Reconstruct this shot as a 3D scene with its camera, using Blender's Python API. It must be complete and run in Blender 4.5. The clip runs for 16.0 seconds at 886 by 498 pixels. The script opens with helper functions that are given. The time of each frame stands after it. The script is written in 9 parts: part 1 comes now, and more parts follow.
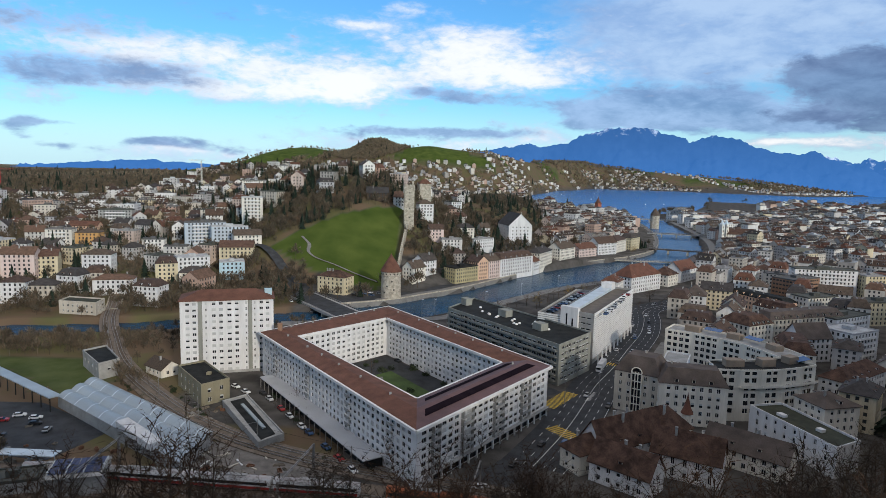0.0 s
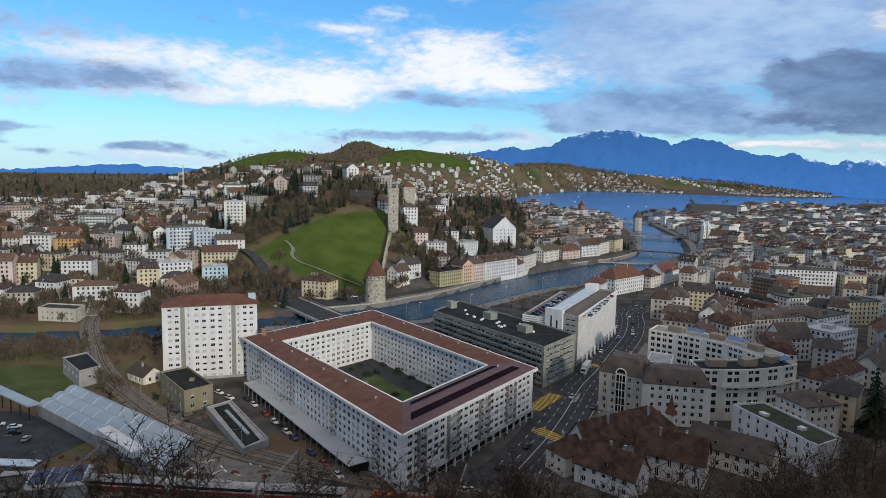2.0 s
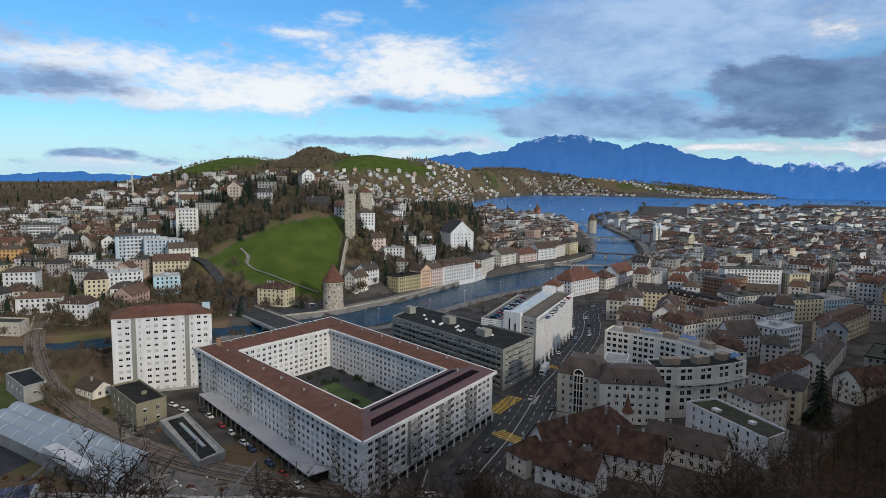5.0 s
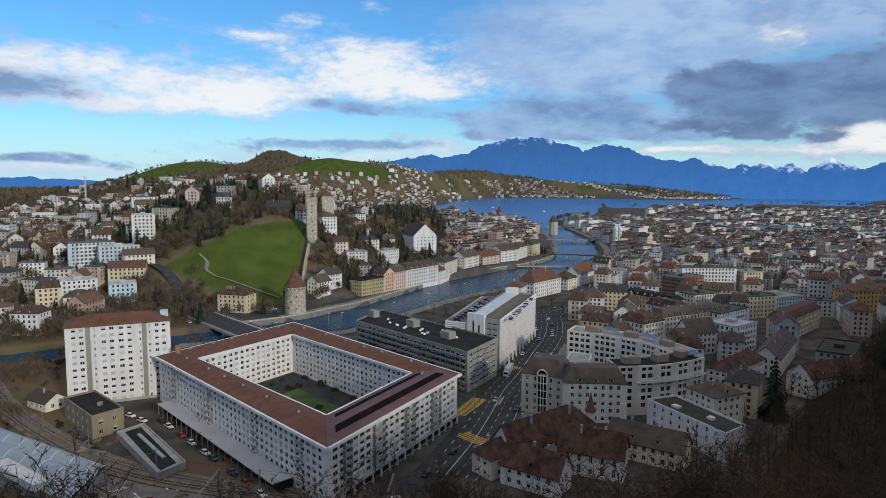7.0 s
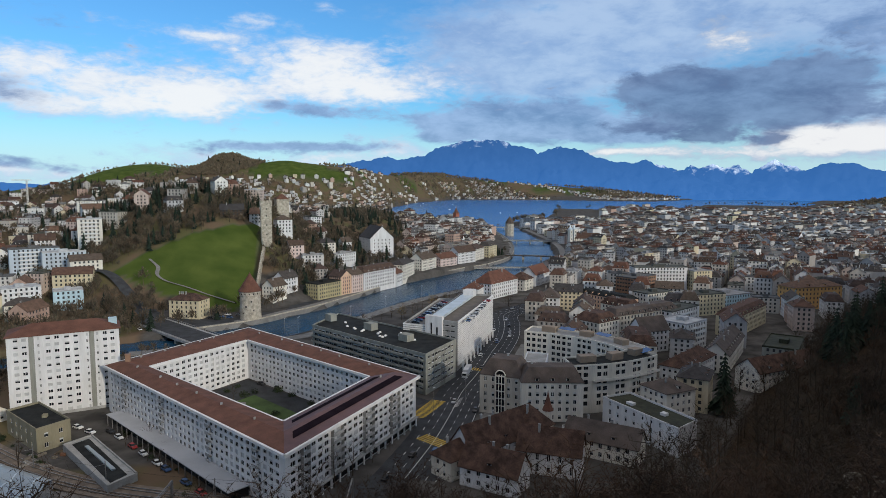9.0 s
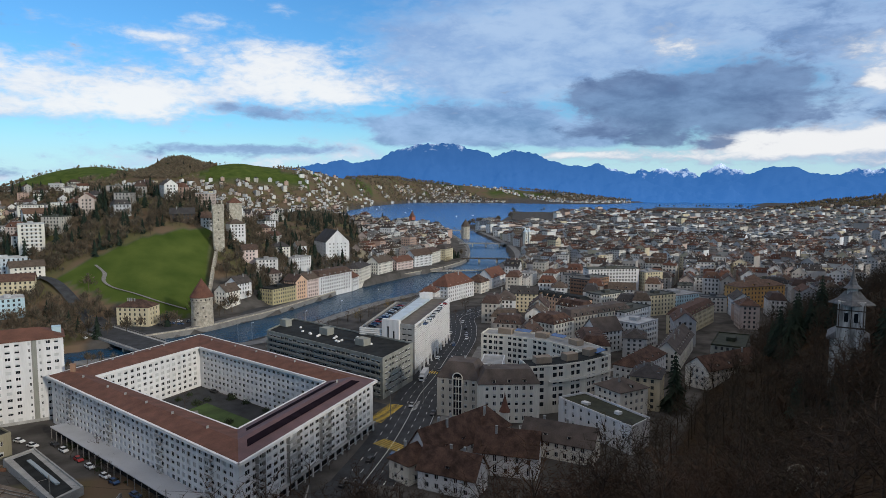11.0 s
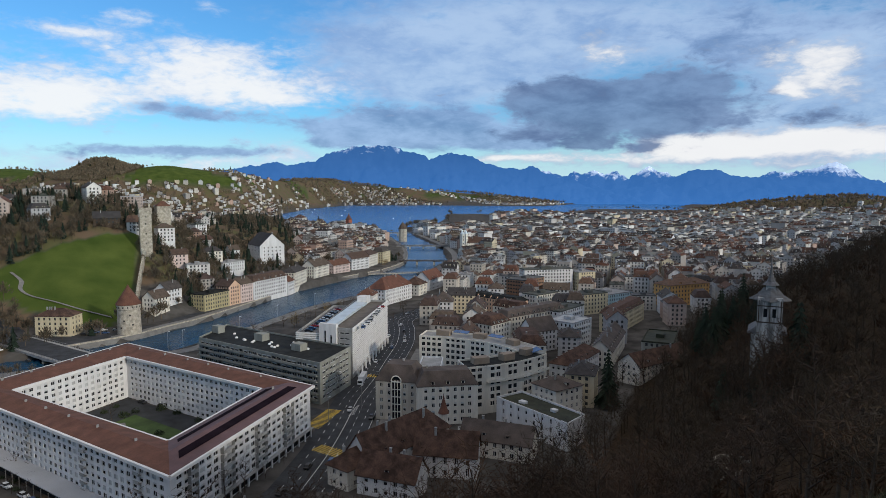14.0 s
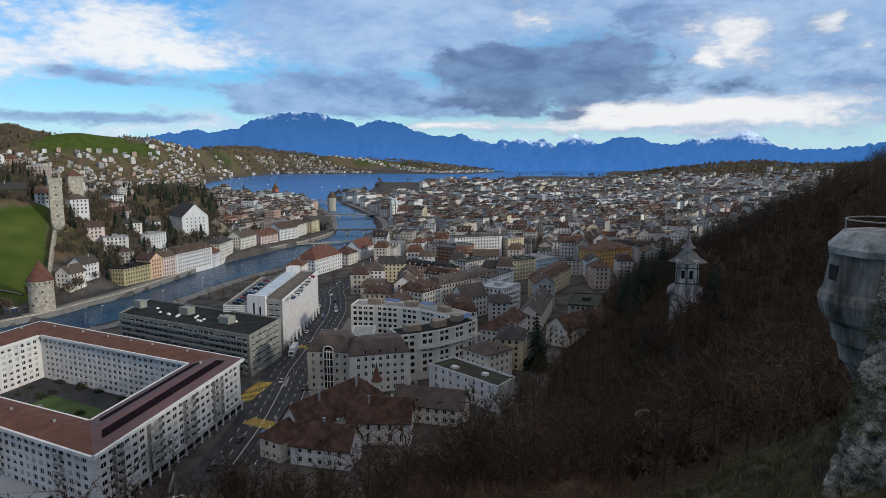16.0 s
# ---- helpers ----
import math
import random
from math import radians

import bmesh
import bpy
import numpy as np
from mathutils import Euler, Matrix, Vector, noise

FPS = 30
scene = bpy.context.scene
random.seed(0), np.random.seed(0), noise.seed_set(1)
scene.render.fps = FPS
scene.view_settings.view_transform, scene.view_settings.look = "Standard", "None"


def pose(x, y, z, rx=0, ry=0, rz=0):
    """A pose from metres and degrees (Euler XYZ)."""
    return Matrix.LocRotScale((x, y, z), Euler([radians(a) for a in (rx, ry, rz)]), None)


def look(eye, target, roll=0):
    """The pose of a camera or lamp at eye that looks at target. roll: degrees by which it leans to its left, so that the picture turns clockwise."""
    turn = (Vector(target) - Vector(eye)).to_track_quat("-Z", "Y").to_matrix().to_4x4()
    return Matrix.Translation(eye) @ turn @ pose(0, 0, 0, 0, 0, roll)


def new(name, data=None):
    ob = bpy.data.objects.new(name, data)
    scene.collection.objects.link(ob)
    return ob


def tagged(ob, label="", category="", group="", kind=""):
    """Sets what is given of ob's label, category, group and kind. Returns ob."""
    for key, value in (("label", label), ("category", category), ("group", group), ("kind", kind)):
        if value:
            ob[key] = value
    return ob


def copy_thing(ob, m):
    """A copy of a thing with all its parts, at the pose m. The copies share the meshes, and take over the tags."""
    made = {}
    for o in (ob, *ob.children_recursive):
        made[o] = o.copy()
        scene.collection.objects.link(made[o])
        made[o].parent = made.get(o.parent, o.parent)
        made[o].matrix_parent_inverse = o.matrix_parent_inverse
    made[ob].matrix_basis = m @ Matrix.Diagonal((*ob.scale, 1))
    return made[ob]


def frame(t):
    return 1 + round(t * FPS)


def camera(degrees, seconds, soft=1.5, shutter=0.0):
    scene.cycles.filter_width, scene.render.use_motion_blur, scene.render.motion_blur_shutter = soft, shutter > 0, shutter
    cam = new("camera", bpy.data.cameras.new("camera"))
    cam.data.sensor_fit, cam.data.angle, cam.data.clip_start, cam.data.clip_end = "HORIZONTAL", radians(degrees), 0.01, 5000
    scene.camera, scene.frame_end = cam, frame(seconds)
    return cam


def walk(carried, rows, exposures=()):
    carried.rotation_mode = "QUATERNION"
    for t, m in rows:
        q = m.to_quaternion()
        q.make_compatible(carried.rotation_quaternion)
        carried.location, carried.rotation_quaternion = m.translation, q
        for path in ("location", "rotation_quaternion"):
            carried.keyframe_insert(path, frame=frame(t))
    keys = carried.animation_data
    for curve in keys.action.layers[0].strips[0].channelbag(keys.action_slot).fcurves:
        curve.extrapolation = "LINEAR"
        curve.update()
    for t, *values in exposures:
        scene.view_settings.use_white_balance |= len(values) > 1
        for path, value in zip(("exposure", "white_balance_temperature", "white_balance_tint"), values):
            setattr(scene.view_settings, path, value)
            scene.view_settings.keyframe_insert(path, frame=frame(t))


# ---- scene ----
cam = camera(68.0, 16.0, soft=0.55)
EYE = (0.0, 0.0, 92.0)
PATH = [  # seconds, tilt, roll, turn
    (0.0, 83.00, -1.41, 0.13),
    (0.5, 83.06, -1.33, -0.12),
    (1.0, 83.14, -1.26, -0.49),
    (1.5, 83.21, -1.22, -0.85),
    (2.0, 83.31, -1.14, -1.27),
    (2.5, 83.42, -1.07, -1.77),
    (3.0, 83.51, -1.01, -2.33),
    (3.5, 83.60, -0.89, -2.94),
    (4.0, 83.67, -0.81, -3.59),
    (6.5, 84.01, -0.43, -7.42),
    (7.0, 84.08, -0.32, -8.29),
    (7.5, 84.13, -0.24, -9.23),
    (8.0, 84.18, -0.18, -10.17),
    (8.5, 84.23, -0.16, -11.11),
    (9.0, 84.29, -0.12, -12.06),
    (11.5, 84.63, -0.10, -16.83),
    (12.0, 84.67, -0.12, -17.76),
    (12.5, 84.71, -0.08, -18.71),
    (13.0, 84.72, -0.06, -19.62),
    (13.5, 84.75, -0.01, -20.52),
    (14.0, 84.79, 0.00, -21.38),
    (14.5, 84.82, -0.08, -22.28),
    (15.0, 84.85, -0.16, -23.14),
    (15.5, 84.89, -0.17, -24.07),
    (15.7, 84.74, -0.17, -24.50),
    (16.0, 82.01, 0.18, -27.49),
]
walk(cam, [(t, pose(*EYE, a, b, c)) for t, a, b, c in PATH],
     exposures=((0.0, 0.20), (2.0, 0.14), (4.0, 0.07), (8.0, 0.04), (16.0, 0.06)))

# ---------------------------------------------------------------- sky, sun
SUN_AZ, SUN_EL = 150.0, 17.5      # degrees: turn from +y towards +x, height
world = bpy.data.worlds.new("sky")
scene.world = world
world.use_nodes = True
WN, WL = world.node_tree.nodes, world.node_tree.links
WN.clear()


def wmath(op, a, b=None, c=None, clamp=False):
    n = WN.new("ShaderNodeMath")
    n.operation, n.use_clamp = op, clamp
    for i, v in enumerate((a, b, c)):
        if v is None:
            continue
        if isinstance(v, (int, float)):
            n.inputs[i].default_value = v
        else:
            WL.new(v, n.inputs[i])
    return n.outputs[0]


def wmix(fac, a, b):
    n = WN.new("ShaderNodeMix")
    n.data_type = "RGBA"
    for sock, v in ((n.inputs[0], fac), (n.inputs[6], a), (n.inputs[7], b)):
        if isinstance(v, (int, float)):
            sock.default_value = v
        elif isinstance(v, tuple):
            sock.default_value = (*v, 1)
        else:
            WL.new(v, sock)
    return n.outputs[2]


def wnoise(vec, scale, detail, rough=0.55, distortion=0.0):
    n = WN.new("ShaderNodeTexNoise")
    n.inputs["Scale"].default_value, n.inputs["Detail"].default_value = scale, detail
    n.inputs["Roughness"].default_value, n.inputs["Distortion"].default_value = rough, distortion
    WL.new(vec, n.inputs["Vector"])
    return n.outputs["Fac"]


tc = WN.new("ShaderNodeTexCoord")
sep = WN.new("ShaderNodeSeparateXYZ")
WL.new(tc.outputs["Generated"], sep.inputs[0])
DX, DY, DZ = sep.outputs
AZ = wmath("MULTIPLY", wmath("ARCTAN2", DX, DY), 57.2958)
EL = wmath("MULTIPLY", wmath("ARCSINE", DZ), 57.2958)
sky = WN.new("ShaderNodeTexSky")
sky.sky_type, sky.sun_disc = "NISHITA", False
sky.sun_elevation, sky.sun_rotation = radians(SUN_EL), radians(SUN_AZ)
sky.air_density, sky.dust_density, sky.ozone_density = 1.0, 0.6, 2.0
skyscaled = WN.new("ShaderNodeVectorMath")
skyscaled.operation = "MULTIPLY"
WL.new(sky.outputs[0], skyscaled.inputs[0])
skyscaled.inputs[1].default_value = (0.052, 0.104, 0.148)
# cloud coordinates: wide in azimuth, flat in height
comb = WN.new("ShaderNodeCombineXYZ")
WL.new(wmath("MULTIPLY", AZ, 0.062), comb.inputs[0])
WL.new(wmath("MULTIPLY", EL, 0.15), comb.inputs[1])
CLV = comb.outputs[0]
N_BIG = wnoise(CLV, 1.7, 9, 0.60, 0.2)
N_MID = wnoise(CLV, 5.5, 8, 0.62, 0.3)
N_FINE = wnoise(CLV, 13.0, 8, 0.6, 0.4)


def smooth(v, lo, hi):
    n = WN.new("ShaderNodeMapRange")
    n.interpolation_type = "SMOOTHSTEP"
    WL.new(v, n.inputs[0])
    n.inputs[1].default_value, n.inputs[2].default_value = lo, hi
    return n.outputs[0]


# cloud fields: turn and height of the middle, half widths, all in degrees, and how thick
CLOUD_WHITE = (
    (-29.3, 8.3, 11.3, 1.77, 0.85), (-19.0, 8.8, 8.4, 1.28, 0.75), (-24.5, 5.9, 11.8, 0.89, 0.75), (-12.8, 6.6, 7.9, 1.77, 1), (-8.1, 6.6, 3.9, 1.48, 0.8), (-31.6, 4.7, 4.4, 0.69, 0.5), (2.7, 8.1, 9.9, 2.27, 1), (2.3, 9.6, 6.4, 1.68, 0.75), (8.0, 7.8, 5.4, 0.89, 0.7),
    (5.2, 11.6, 6.9, 0.69, 0.65), (0.4, 10.5, 3.5, 0.79, 0.45), (-14.0, 12.1, 1.8, 0.49, 0.65), (-8.2, 11.7, 2.8, 0.79, 0.65), (-3.7, 12.8, 2.1, 0.69, 0.6), (2.3, 14.3, 2.5, 0.69, 0.65), (-5.1, 10.8, 1.5, 0.44, 0.55), (-31.4, 10.4, 7.4, 1.18, 0.5), (-8.7, 11.7, 3.0, 0.59, 0.55),
    (-3.5, 13.0, 3.0, 0.49, 0.5),
)
CLOUD_LOW = (
    (-19.2, 0.8, 6.4, 0.54, 0.6), (-8.9, 2.4, 5.9, 0.64, 0.75), (2.2, 2.1, 3.0, 0.59, 1), (6.8, 3.5, 2.7, 1.28, 0.75), (-22.5, 1.3, 3.5, 0.64, 0.6), (-2.5, 1.5, 4.9, 0.54, 0.75), (-12.0, 1.3, 3.5, 0.44, 0.5), (19.4, 12.1, 4.4, 0.69, 0.35), (14.8, 10.0, 4.9, 0.69, 0.35),
    (24.0, 10.6, 3.9, 0.59, 0.35), (-26.6, 0.6, 9.9, 0.69, 0.35), (8.3, 2.5, 3.0, 0.89, 0.6),
)
CLOUD_GREY = (
    (-29.0, 6.7, 9.4, 1.18, 0.9), (-31.4, 10.0, 8.4, 1.28, 0.6), (-20.2, 11.7, 4.9, 0.99, 0.35), (1.3, 6.0, 5.4, 0.49, 0.75), (-1.5, 6.6, 3.0, 0.49, 0.4), (-22.5, 1.4, 2.2, 0.35, 0.55), (-17.3, 1.3, 3.0, 0.35, 0.5), (-6.7, 2.9, 3.0, 0.49, 0.55), (-1.6, 2.8, 4.4, 0.59, 0.75),
    (2.2, 3.1, 3.5, 0.44, 0.6), (6.1, 2.9, 2.0, 0.59, 0.4), (-32.9, 2.6, 1.4, 0.69, 0.85), (-30.8, 2.8, 2.0, 0.25, 0.6), (-29.2, 1.1, 2.0, 0.30, 0.65), (-32.3, 1.6, 1.2, 0.30, 0.5), (-23.8, 1.5, 2.0, 0.35, 0.7), (-21.3, 1.9, 2.5, 0.30, 0.4),
)
CLOUD_BANK = (
    (19.6, 5.6, 9.9, 1.58, 1), (12.9, 5.1, 3.0, 0.99, 0.7), (26.5, 4.3, 5.4, 1.08, 0.9), (16.3, 3.9, 6.4, 0.59, 0.6), (48.7, 12.3, 9.9, 2.22, 0.7), (44.9, 9.8, 3.0, 1.48, 0.5), (58.4, 6.7, 3.9, 1.97, 0.6), (59.6, 5.1, 3.0, 0.79, 0.6),
)
CLOUD_DARK = (
    (30.7, 7.7, 4.9, 1.08, 0.9), (34.7, 7.1, 6.9, 1.73, 1), (38.6, 6.0, 6.4, 1.87, 1), (41.3, 8.3, 3.9, 2.46, 0.7), (33.7, 3.6, 2.0, 0.54, 0.85), (38.2, 3.4, 1.4, 0.44, 0.75), (29.1, 4.9, 4.4, 0.99, 0.6), (51.9, 5.2, 3.5, 0.89, 0.6), (42.9, 5.8, 3.0, 0.89, 0.5),
)
CLOUD_PUFF = (
    (35.4, 11.0, 3.0, 1.18, 0.85), (50.3, 9.2, 3.9, 1.68, 0.6), (52.2, 8.0, 2.5, 1.68, 0.7), (47.9, 7.5, 0.9, 0.59, 0.8), (48.8, 10.5, 4.9, 1.08, 0.4), (34.6, 2.6, 5.4, 0.54, 0.75), (45.1, 3.7, 8.4, 0.89, 0.65), (52.0, 3.5, 6.4, 1.28, 0.6), (40.9, 4.1, 3.0, 0.59, 0.6),
    (49.1, 1.9, 7.9, 0.49, 0.45), (29.9, 2.8, 2.0, 0.44, 0.6), (26.1, 2.5, 2.2, 0.44, 1), (49.8, 3.4, 1.5, 0.49, 0.4), (43.0, 3.0, 3.0, 0.44, 0.45),
)
CLOUD_TOP = (
    (57.7, 9.6, 1.4, 0.69, 1), (58.8, 8.0, 0.9, 0.44, 0.9), (48.6, 7.4, 1.0, 0.69, 0.6), (49.0, 3.6, 7.4, 0.69, 0.5), (56.8, 3.8, 5.9, 1.08, 0.55), (42.4, 3.2, 4.9, 0.64, 0.5), (58.7, 2.5, 3.0, 0.59, 0.5),
)
CLOUD_VEIL = (
    (17.1, 11.3, 9.9, 3.94, 0.7), (26.2, 11.8, 8.9, 3.45, 0.6), (21.8, 8.9, 7.4, 1.97, 0.6), (31.6, 14.0, 12.3, 2.46, 0.5), (44.8, 11.9, 12.3, 2.96, 0.7), (54.8, 6.5, 10.8, 3.45, 0.9), (58.2, 9.4, 7.9, 2.96, 0.6), (49.8, 3.8, 10.8, 1.97, 0.8),
)


def cloud_field(blobs, big, mid, fine, gain=1.0):
    """Sum of soft ellipses, broken up by three scales of noise."""
    s = 0.0
    for a, e, wa, we, amount in blobs:
        m = WN.new("ShaderNodeVectorMath")
        m.operation = "MULTIPLY_ADD"
        WL.new(WARPED, m.inputs[0])
        m.inputs[1].default_value, m.inputs[2].default_value = (1 / wa, 1 / we, 0), (-a / wa, -e / we, 0)
        d = WN.new("ShaderNodeVectorMath")
        d.operation = "DOT_PRODUCT"
        WL.new(m.outputs[0], d.inputs[0])
        WL.new(m.outputs[0], d.inputs[1])
        s = wmath("MULTIPLY_ADD", wmath("POWER", 0.45, d.outputs["Value"]), amount * gain, s)
    for n, k in ((N_BIG, big), (N_MID, mid), (N_FINE, fine)):
        s = wmath("MULTIPLY_ADD", wmath("SUBTRACT", n, 0.5), k, s)
    return s


warp = WN.new("ShaderNodeTexNoise")
warp.inputs["Scale"].default_value, warp.inputs["Detail"].default_value = 2.6, 6
WL.new(CLV, warp.inputs["Vector"])
shift = WN.new("ShaderNodeVectorMath")
shift.operation = "MULTIPLY_ADD"
WL.new(warp.outputs["Color"], shift.inputs[0])
shift.inputs[1].default_value, shift.inputs[2].default_value = (7.0, 1.7, 0), (-3.5, -0.85, 0)
here = WN.new("ShaderNodeCombineXYZ")
WL.new(AZ, here.inputs[0])
WL.new(EL, here.inputs[1])
moved = WN.new("ShaderNodeVectorMath")
WL.new(here.outputs[0], moved.inputs[0])
WL.new(shift.outputs[0], moved.inputs[1])
WARPED = moved.outputs[0]

WHITE = cloud_field(CLOUD_WHITE + CLOUD_LOW, 1.5, 1.7, 1.0, 0.84)
GREY = cloud_field(CLOUD_GREY + CLOUD_BANK, 0.9, 0.9, 0.6)
DARK = cloud_field(CLOUD_DARK, 0.9, 1.2, 0.7)
PUFF = cloud_field(CLOUD_PUFF + CLOUD_TOP, 1.0, 1.7, 1.1)
VEIL = cloud_field(CLOUD_VEIL, 0.9, 0.8, 0.4)
SHADE = wmath("MULTIPLY_ADD", wmath("SUBTRACT", N_MID, 0.5), 1.2, wmath("MULTIPLY", wmath("SUBTRACT", N_BIG, 0.5), 1.6))
wc = wmix(smooth(wmath("MULTIPLY_ADD", SHADE, -0.9, WHITE), 0.35, 1.55), (0.42, 0.57, 0.82), (0.89, 0.90, 0.91))
gc = wmix(smooth(SHADE, -0.4, 0.4), (0.34, 0.49, 0.76), (0.15, 0.26, 0.48))
dc = wmix(smooth(SHADE, -0.4, 0.4), (0.20, 0.305, 0.51), (0.098, 0.160, 0.31))
pc = wmix(smooth(wmath("MULTIPLY_ADD", SHADE, -0.9, PUFF), 0.30, 1.35), (0.38, 0.48, 0.65), (0.88, 0.88, 0.885))
low = smooth(EL, 7.0, 0.0)
skyc = wmix(wmath("MULTIPLY", low, 0.7), skyscaled.outputs[0], (0.62, 0.86, 0.98))
c1 = wmix(wmath("MULTIPLY", smooth(VEIL, 0.15, 0.95), 0.85), skyc, wmix(smooth(SHADE, -0.3, 0.4), (0.44, 0.58, 0.80), (0.25, 0.39, 0.66)))
c1 = wmix(wmath("MULTIPLY", smooth(WHITE, 0.25, 1.30), 0.93), c1, wc)
c1 = wmix(wmath("MULTIPLY", smooth(GREY, 0.28, 0.85), 0.88), c1, gc)
c1 = wmix(wmath("MULTIPLY", smooth(PUFF, 0.28, 1.0), 0.93), c1, pc)
c2 = wmix(wmath("MULTIPLY", smooth(DARK, 0.36, 0.90), 0.90), c1, dc)
# a bright cloud deck overhead and behind, out of view, added as neutral fill light
DECK = wmath("MULTIPLY", smooth(wmath("ADD", EL, wmath("MULTIPLY", wmath("SUBTRACT", N_BIG, 0.5), 14.0)), 20.0, 34.0), 0.9)
c3 = wmix(DECK, c2, wmix(smooth(N_MID, 0.35, 0.65), (0.505, 0.487, 0.49), (0.775, 0.745, 0.74)))
wbg = WN.new("ShaderNodeBackground")
WL.new(c3, wbg.inputs[0])
wbg.inputs[1].default_value = 1.0
wout = WN.new("ShaderNodeOutputWorld")
WL.new(wbg.outputs[0], wout.inputs[0])

sun = new("sun", bpy.data.lights.new("sun", "SUN"))
sun.data.energy, sun.data.angle, sun.data.color = 2.1, radians(4), (1.0, 0.90, 0.76)
sun_way = Vector((math.sin(radians(SUN_AZ)) * math.cos(radians(SUN_EL)), math.cos(radians(SUN_AZ)) * math.cos(radians(SUN_EL)), math.sin(radians(SUN_EL))))
sun.matrix_world = look(sun_way * 300, (0, 0, 0))

# ---------------------------------------------------------------- materials
MATS = {}


def material(name, color, rough=0.8, vary=0.25, scale=0.25, fine=3.0, bump=0.15, metal=0.0, tints=None, per_island=False, streak=False, spec=0.3, dist=0.05):
    """Plain procedural surface: a base colour, broad stains, fine grain and relief. tints: other base colours, one for each piece by chance."""
    m = bpy.data.materials.new(name)
    m.use_nodes = True
    n, l = m.node_tree.nodes, m.node_tree.links
    bsdf = n["Principled BSDF"]
    bsdf.inputs["Roughness"].default_value, bsdf.inputs["Metallic"].default_value = rough, metal
    bsdf.inputs["Specular IOR Level"].default_value = spec
    geo = n.new("ShaderNodeNewGeometry")
    pos = geo.outputs["Position"]
    if streak:
        mp = n.new("ShaderNodeMapping")
        mp.inputs["Scale"].default_value = (1, 1, 0.15)
        l.new(pos, mp.inputs[0])
        pos = mp.outputs[0]
    big, small = n.new("ShaderNodeTexNoise"), n.new("ShaderNodeTexNoise")
    for t, s, d in ((big, scale, 4), (small, fine, 3)):
        t.inputs["Scale"].default_value, t.inputs["Detail"].default_value = s, d
        l.new(pos, t.inputs["Vector"])
    base = n.new("ShaderNodeRGB")
    base.outputs[0].default_value = (*color, 1)
    col = base.outputs[0]
    if tints:
        ramp = n.new("ShaderNodeValToRGB")
        ramp.color_ramp.interpolation = "CONSTANT"
        el = ramp.color_ramp.elements
        allc = [color] + list(tints)
        for i, c in enumerate(allc):
            e = el[i] if i < 2 else el.new(i / len(allc))
            e.position, e.color = i / len(allc), (*c, 1)
        if per_island:
            l.new(geo.outputs["Random Per Island"], ramp.inputs[0])
        else:
            oi = n.new("ShaderNodeObjectInfo")
            l.new(oi.outputs["Random"], ramp.inputs[0])
        col = ramp.outputs[0]
    for t, amount, lo, hi in ((big, vary, 0.3, 0.7), (small, vary * 0.6, 0.25, 0.75)):
        mr = n.new("ShaderNodeMapRange")
        l.new(t.outputs["Fac"], mr.inputs[0])
        mr.inputs[1].default_value, mr.inputs[2].default_value = lo, hi
        mr.inputs[3].default_value, mr.inputs[4].default_value = 1 - amount, 1 + amount * 0.6
        mul = n.new("ShaderNodeVectorMath")
        mul.operation = "SCALE"
        l.new(col, mul.inputs[0])
        l.new(mr.outputs[0], mul.inputs["Scale"])
        col = mul.outputs[0]
    l.new(col, bsdf.inputs["Base Color"])
    if bump:
        b = n.new("ShaderNodeBump")
        b.inputs["Strength"].default_value, b.inputs["Distance"].default_value = bump, dist
        l.new(small.outputs["Fac"], b.inputs["Height"])
        l.new(b.outputs[0], bsdf.inputs["Normal"])
    MATS[name] = m
    return m


PLASTERS = ((0.52, 0.51, 0.49), (0.66, 0.66, 0.66), (0.46, 0.43, 0.38), (0.54, 0.50, 0.44), (0.55, 0.48, 0.34), (0.50, 0.41, 0.36), (0.40, 0.40, 0.41), (0.62, 0.61, 0.59), (0.44, 0.31, 0.25), (0.54, 0.53, 0.52), (0.34, 0.32, 0.30), (0.46, 0.45, 0.44))
ROOFS = ((0.085, 0.055, 0.042), (0.11, 0.062, 0.045), (0.07, 0.06, 0.055), (0.13, 0.062, 0.042), (0.075, 0.05, 0.042), (0.055, 0.05, 0.05), (0.10, 0.075, 0.058))
M_PLASTER = material("plaster", (0.70, 0.69, 0.66), tints=PLASTERS, streak=True, vary=0.2, scale=0.4)
M_PLASTER_FAR = material("plaster_far", (0.66, 0.64, 0.60), tints=PLASTERS, per_island=True, streak=True, vary=0.15, scale=0.3)
M_TILE = material("roof_tiles", (0.14, 0.085, 0.06), tints=ROOFS, vary=0.35, scale=0.5, fine=4, rough=0.9, bump=0.4)
M_TILE_FAR = material("roof_tiles_far", (0.08, 0.05, 0.04), tints=tuple((a * 0.7, b * 0.7, c * 0.7) for a, b, c in ROOFS) + ((0.15, 0.145, 0.14), (0.045, 0.04, 0.04), (0.10, 0.045, 0.03)), per_island=True, vary=0.3, scale=0.2, rough=0.95)
M_FLAT = material("flat_roof", (0.10, 0.10, 0.10), tints=((0.28, 0.28, 0.28), (0.16, 0.155, 0.15), (0.42, 0.43, 0.44), (0.075, 0.08, 0.07)), vary=0.3, scale=0.3)
M_FLAT_FAR = material("flat_roof_far", (0.12, 0.12, 0.12), tints=((0.26, 0.27, 0.28), (0.14, 0.135, 0.13), (0.48, 0.50, 0.52), (0.06, 0.06, 0.06), (0.18, 0.14, 0.12), (0.09, 0.08, 0.07)), per_island=True, vary=0.3, scale=0.1)
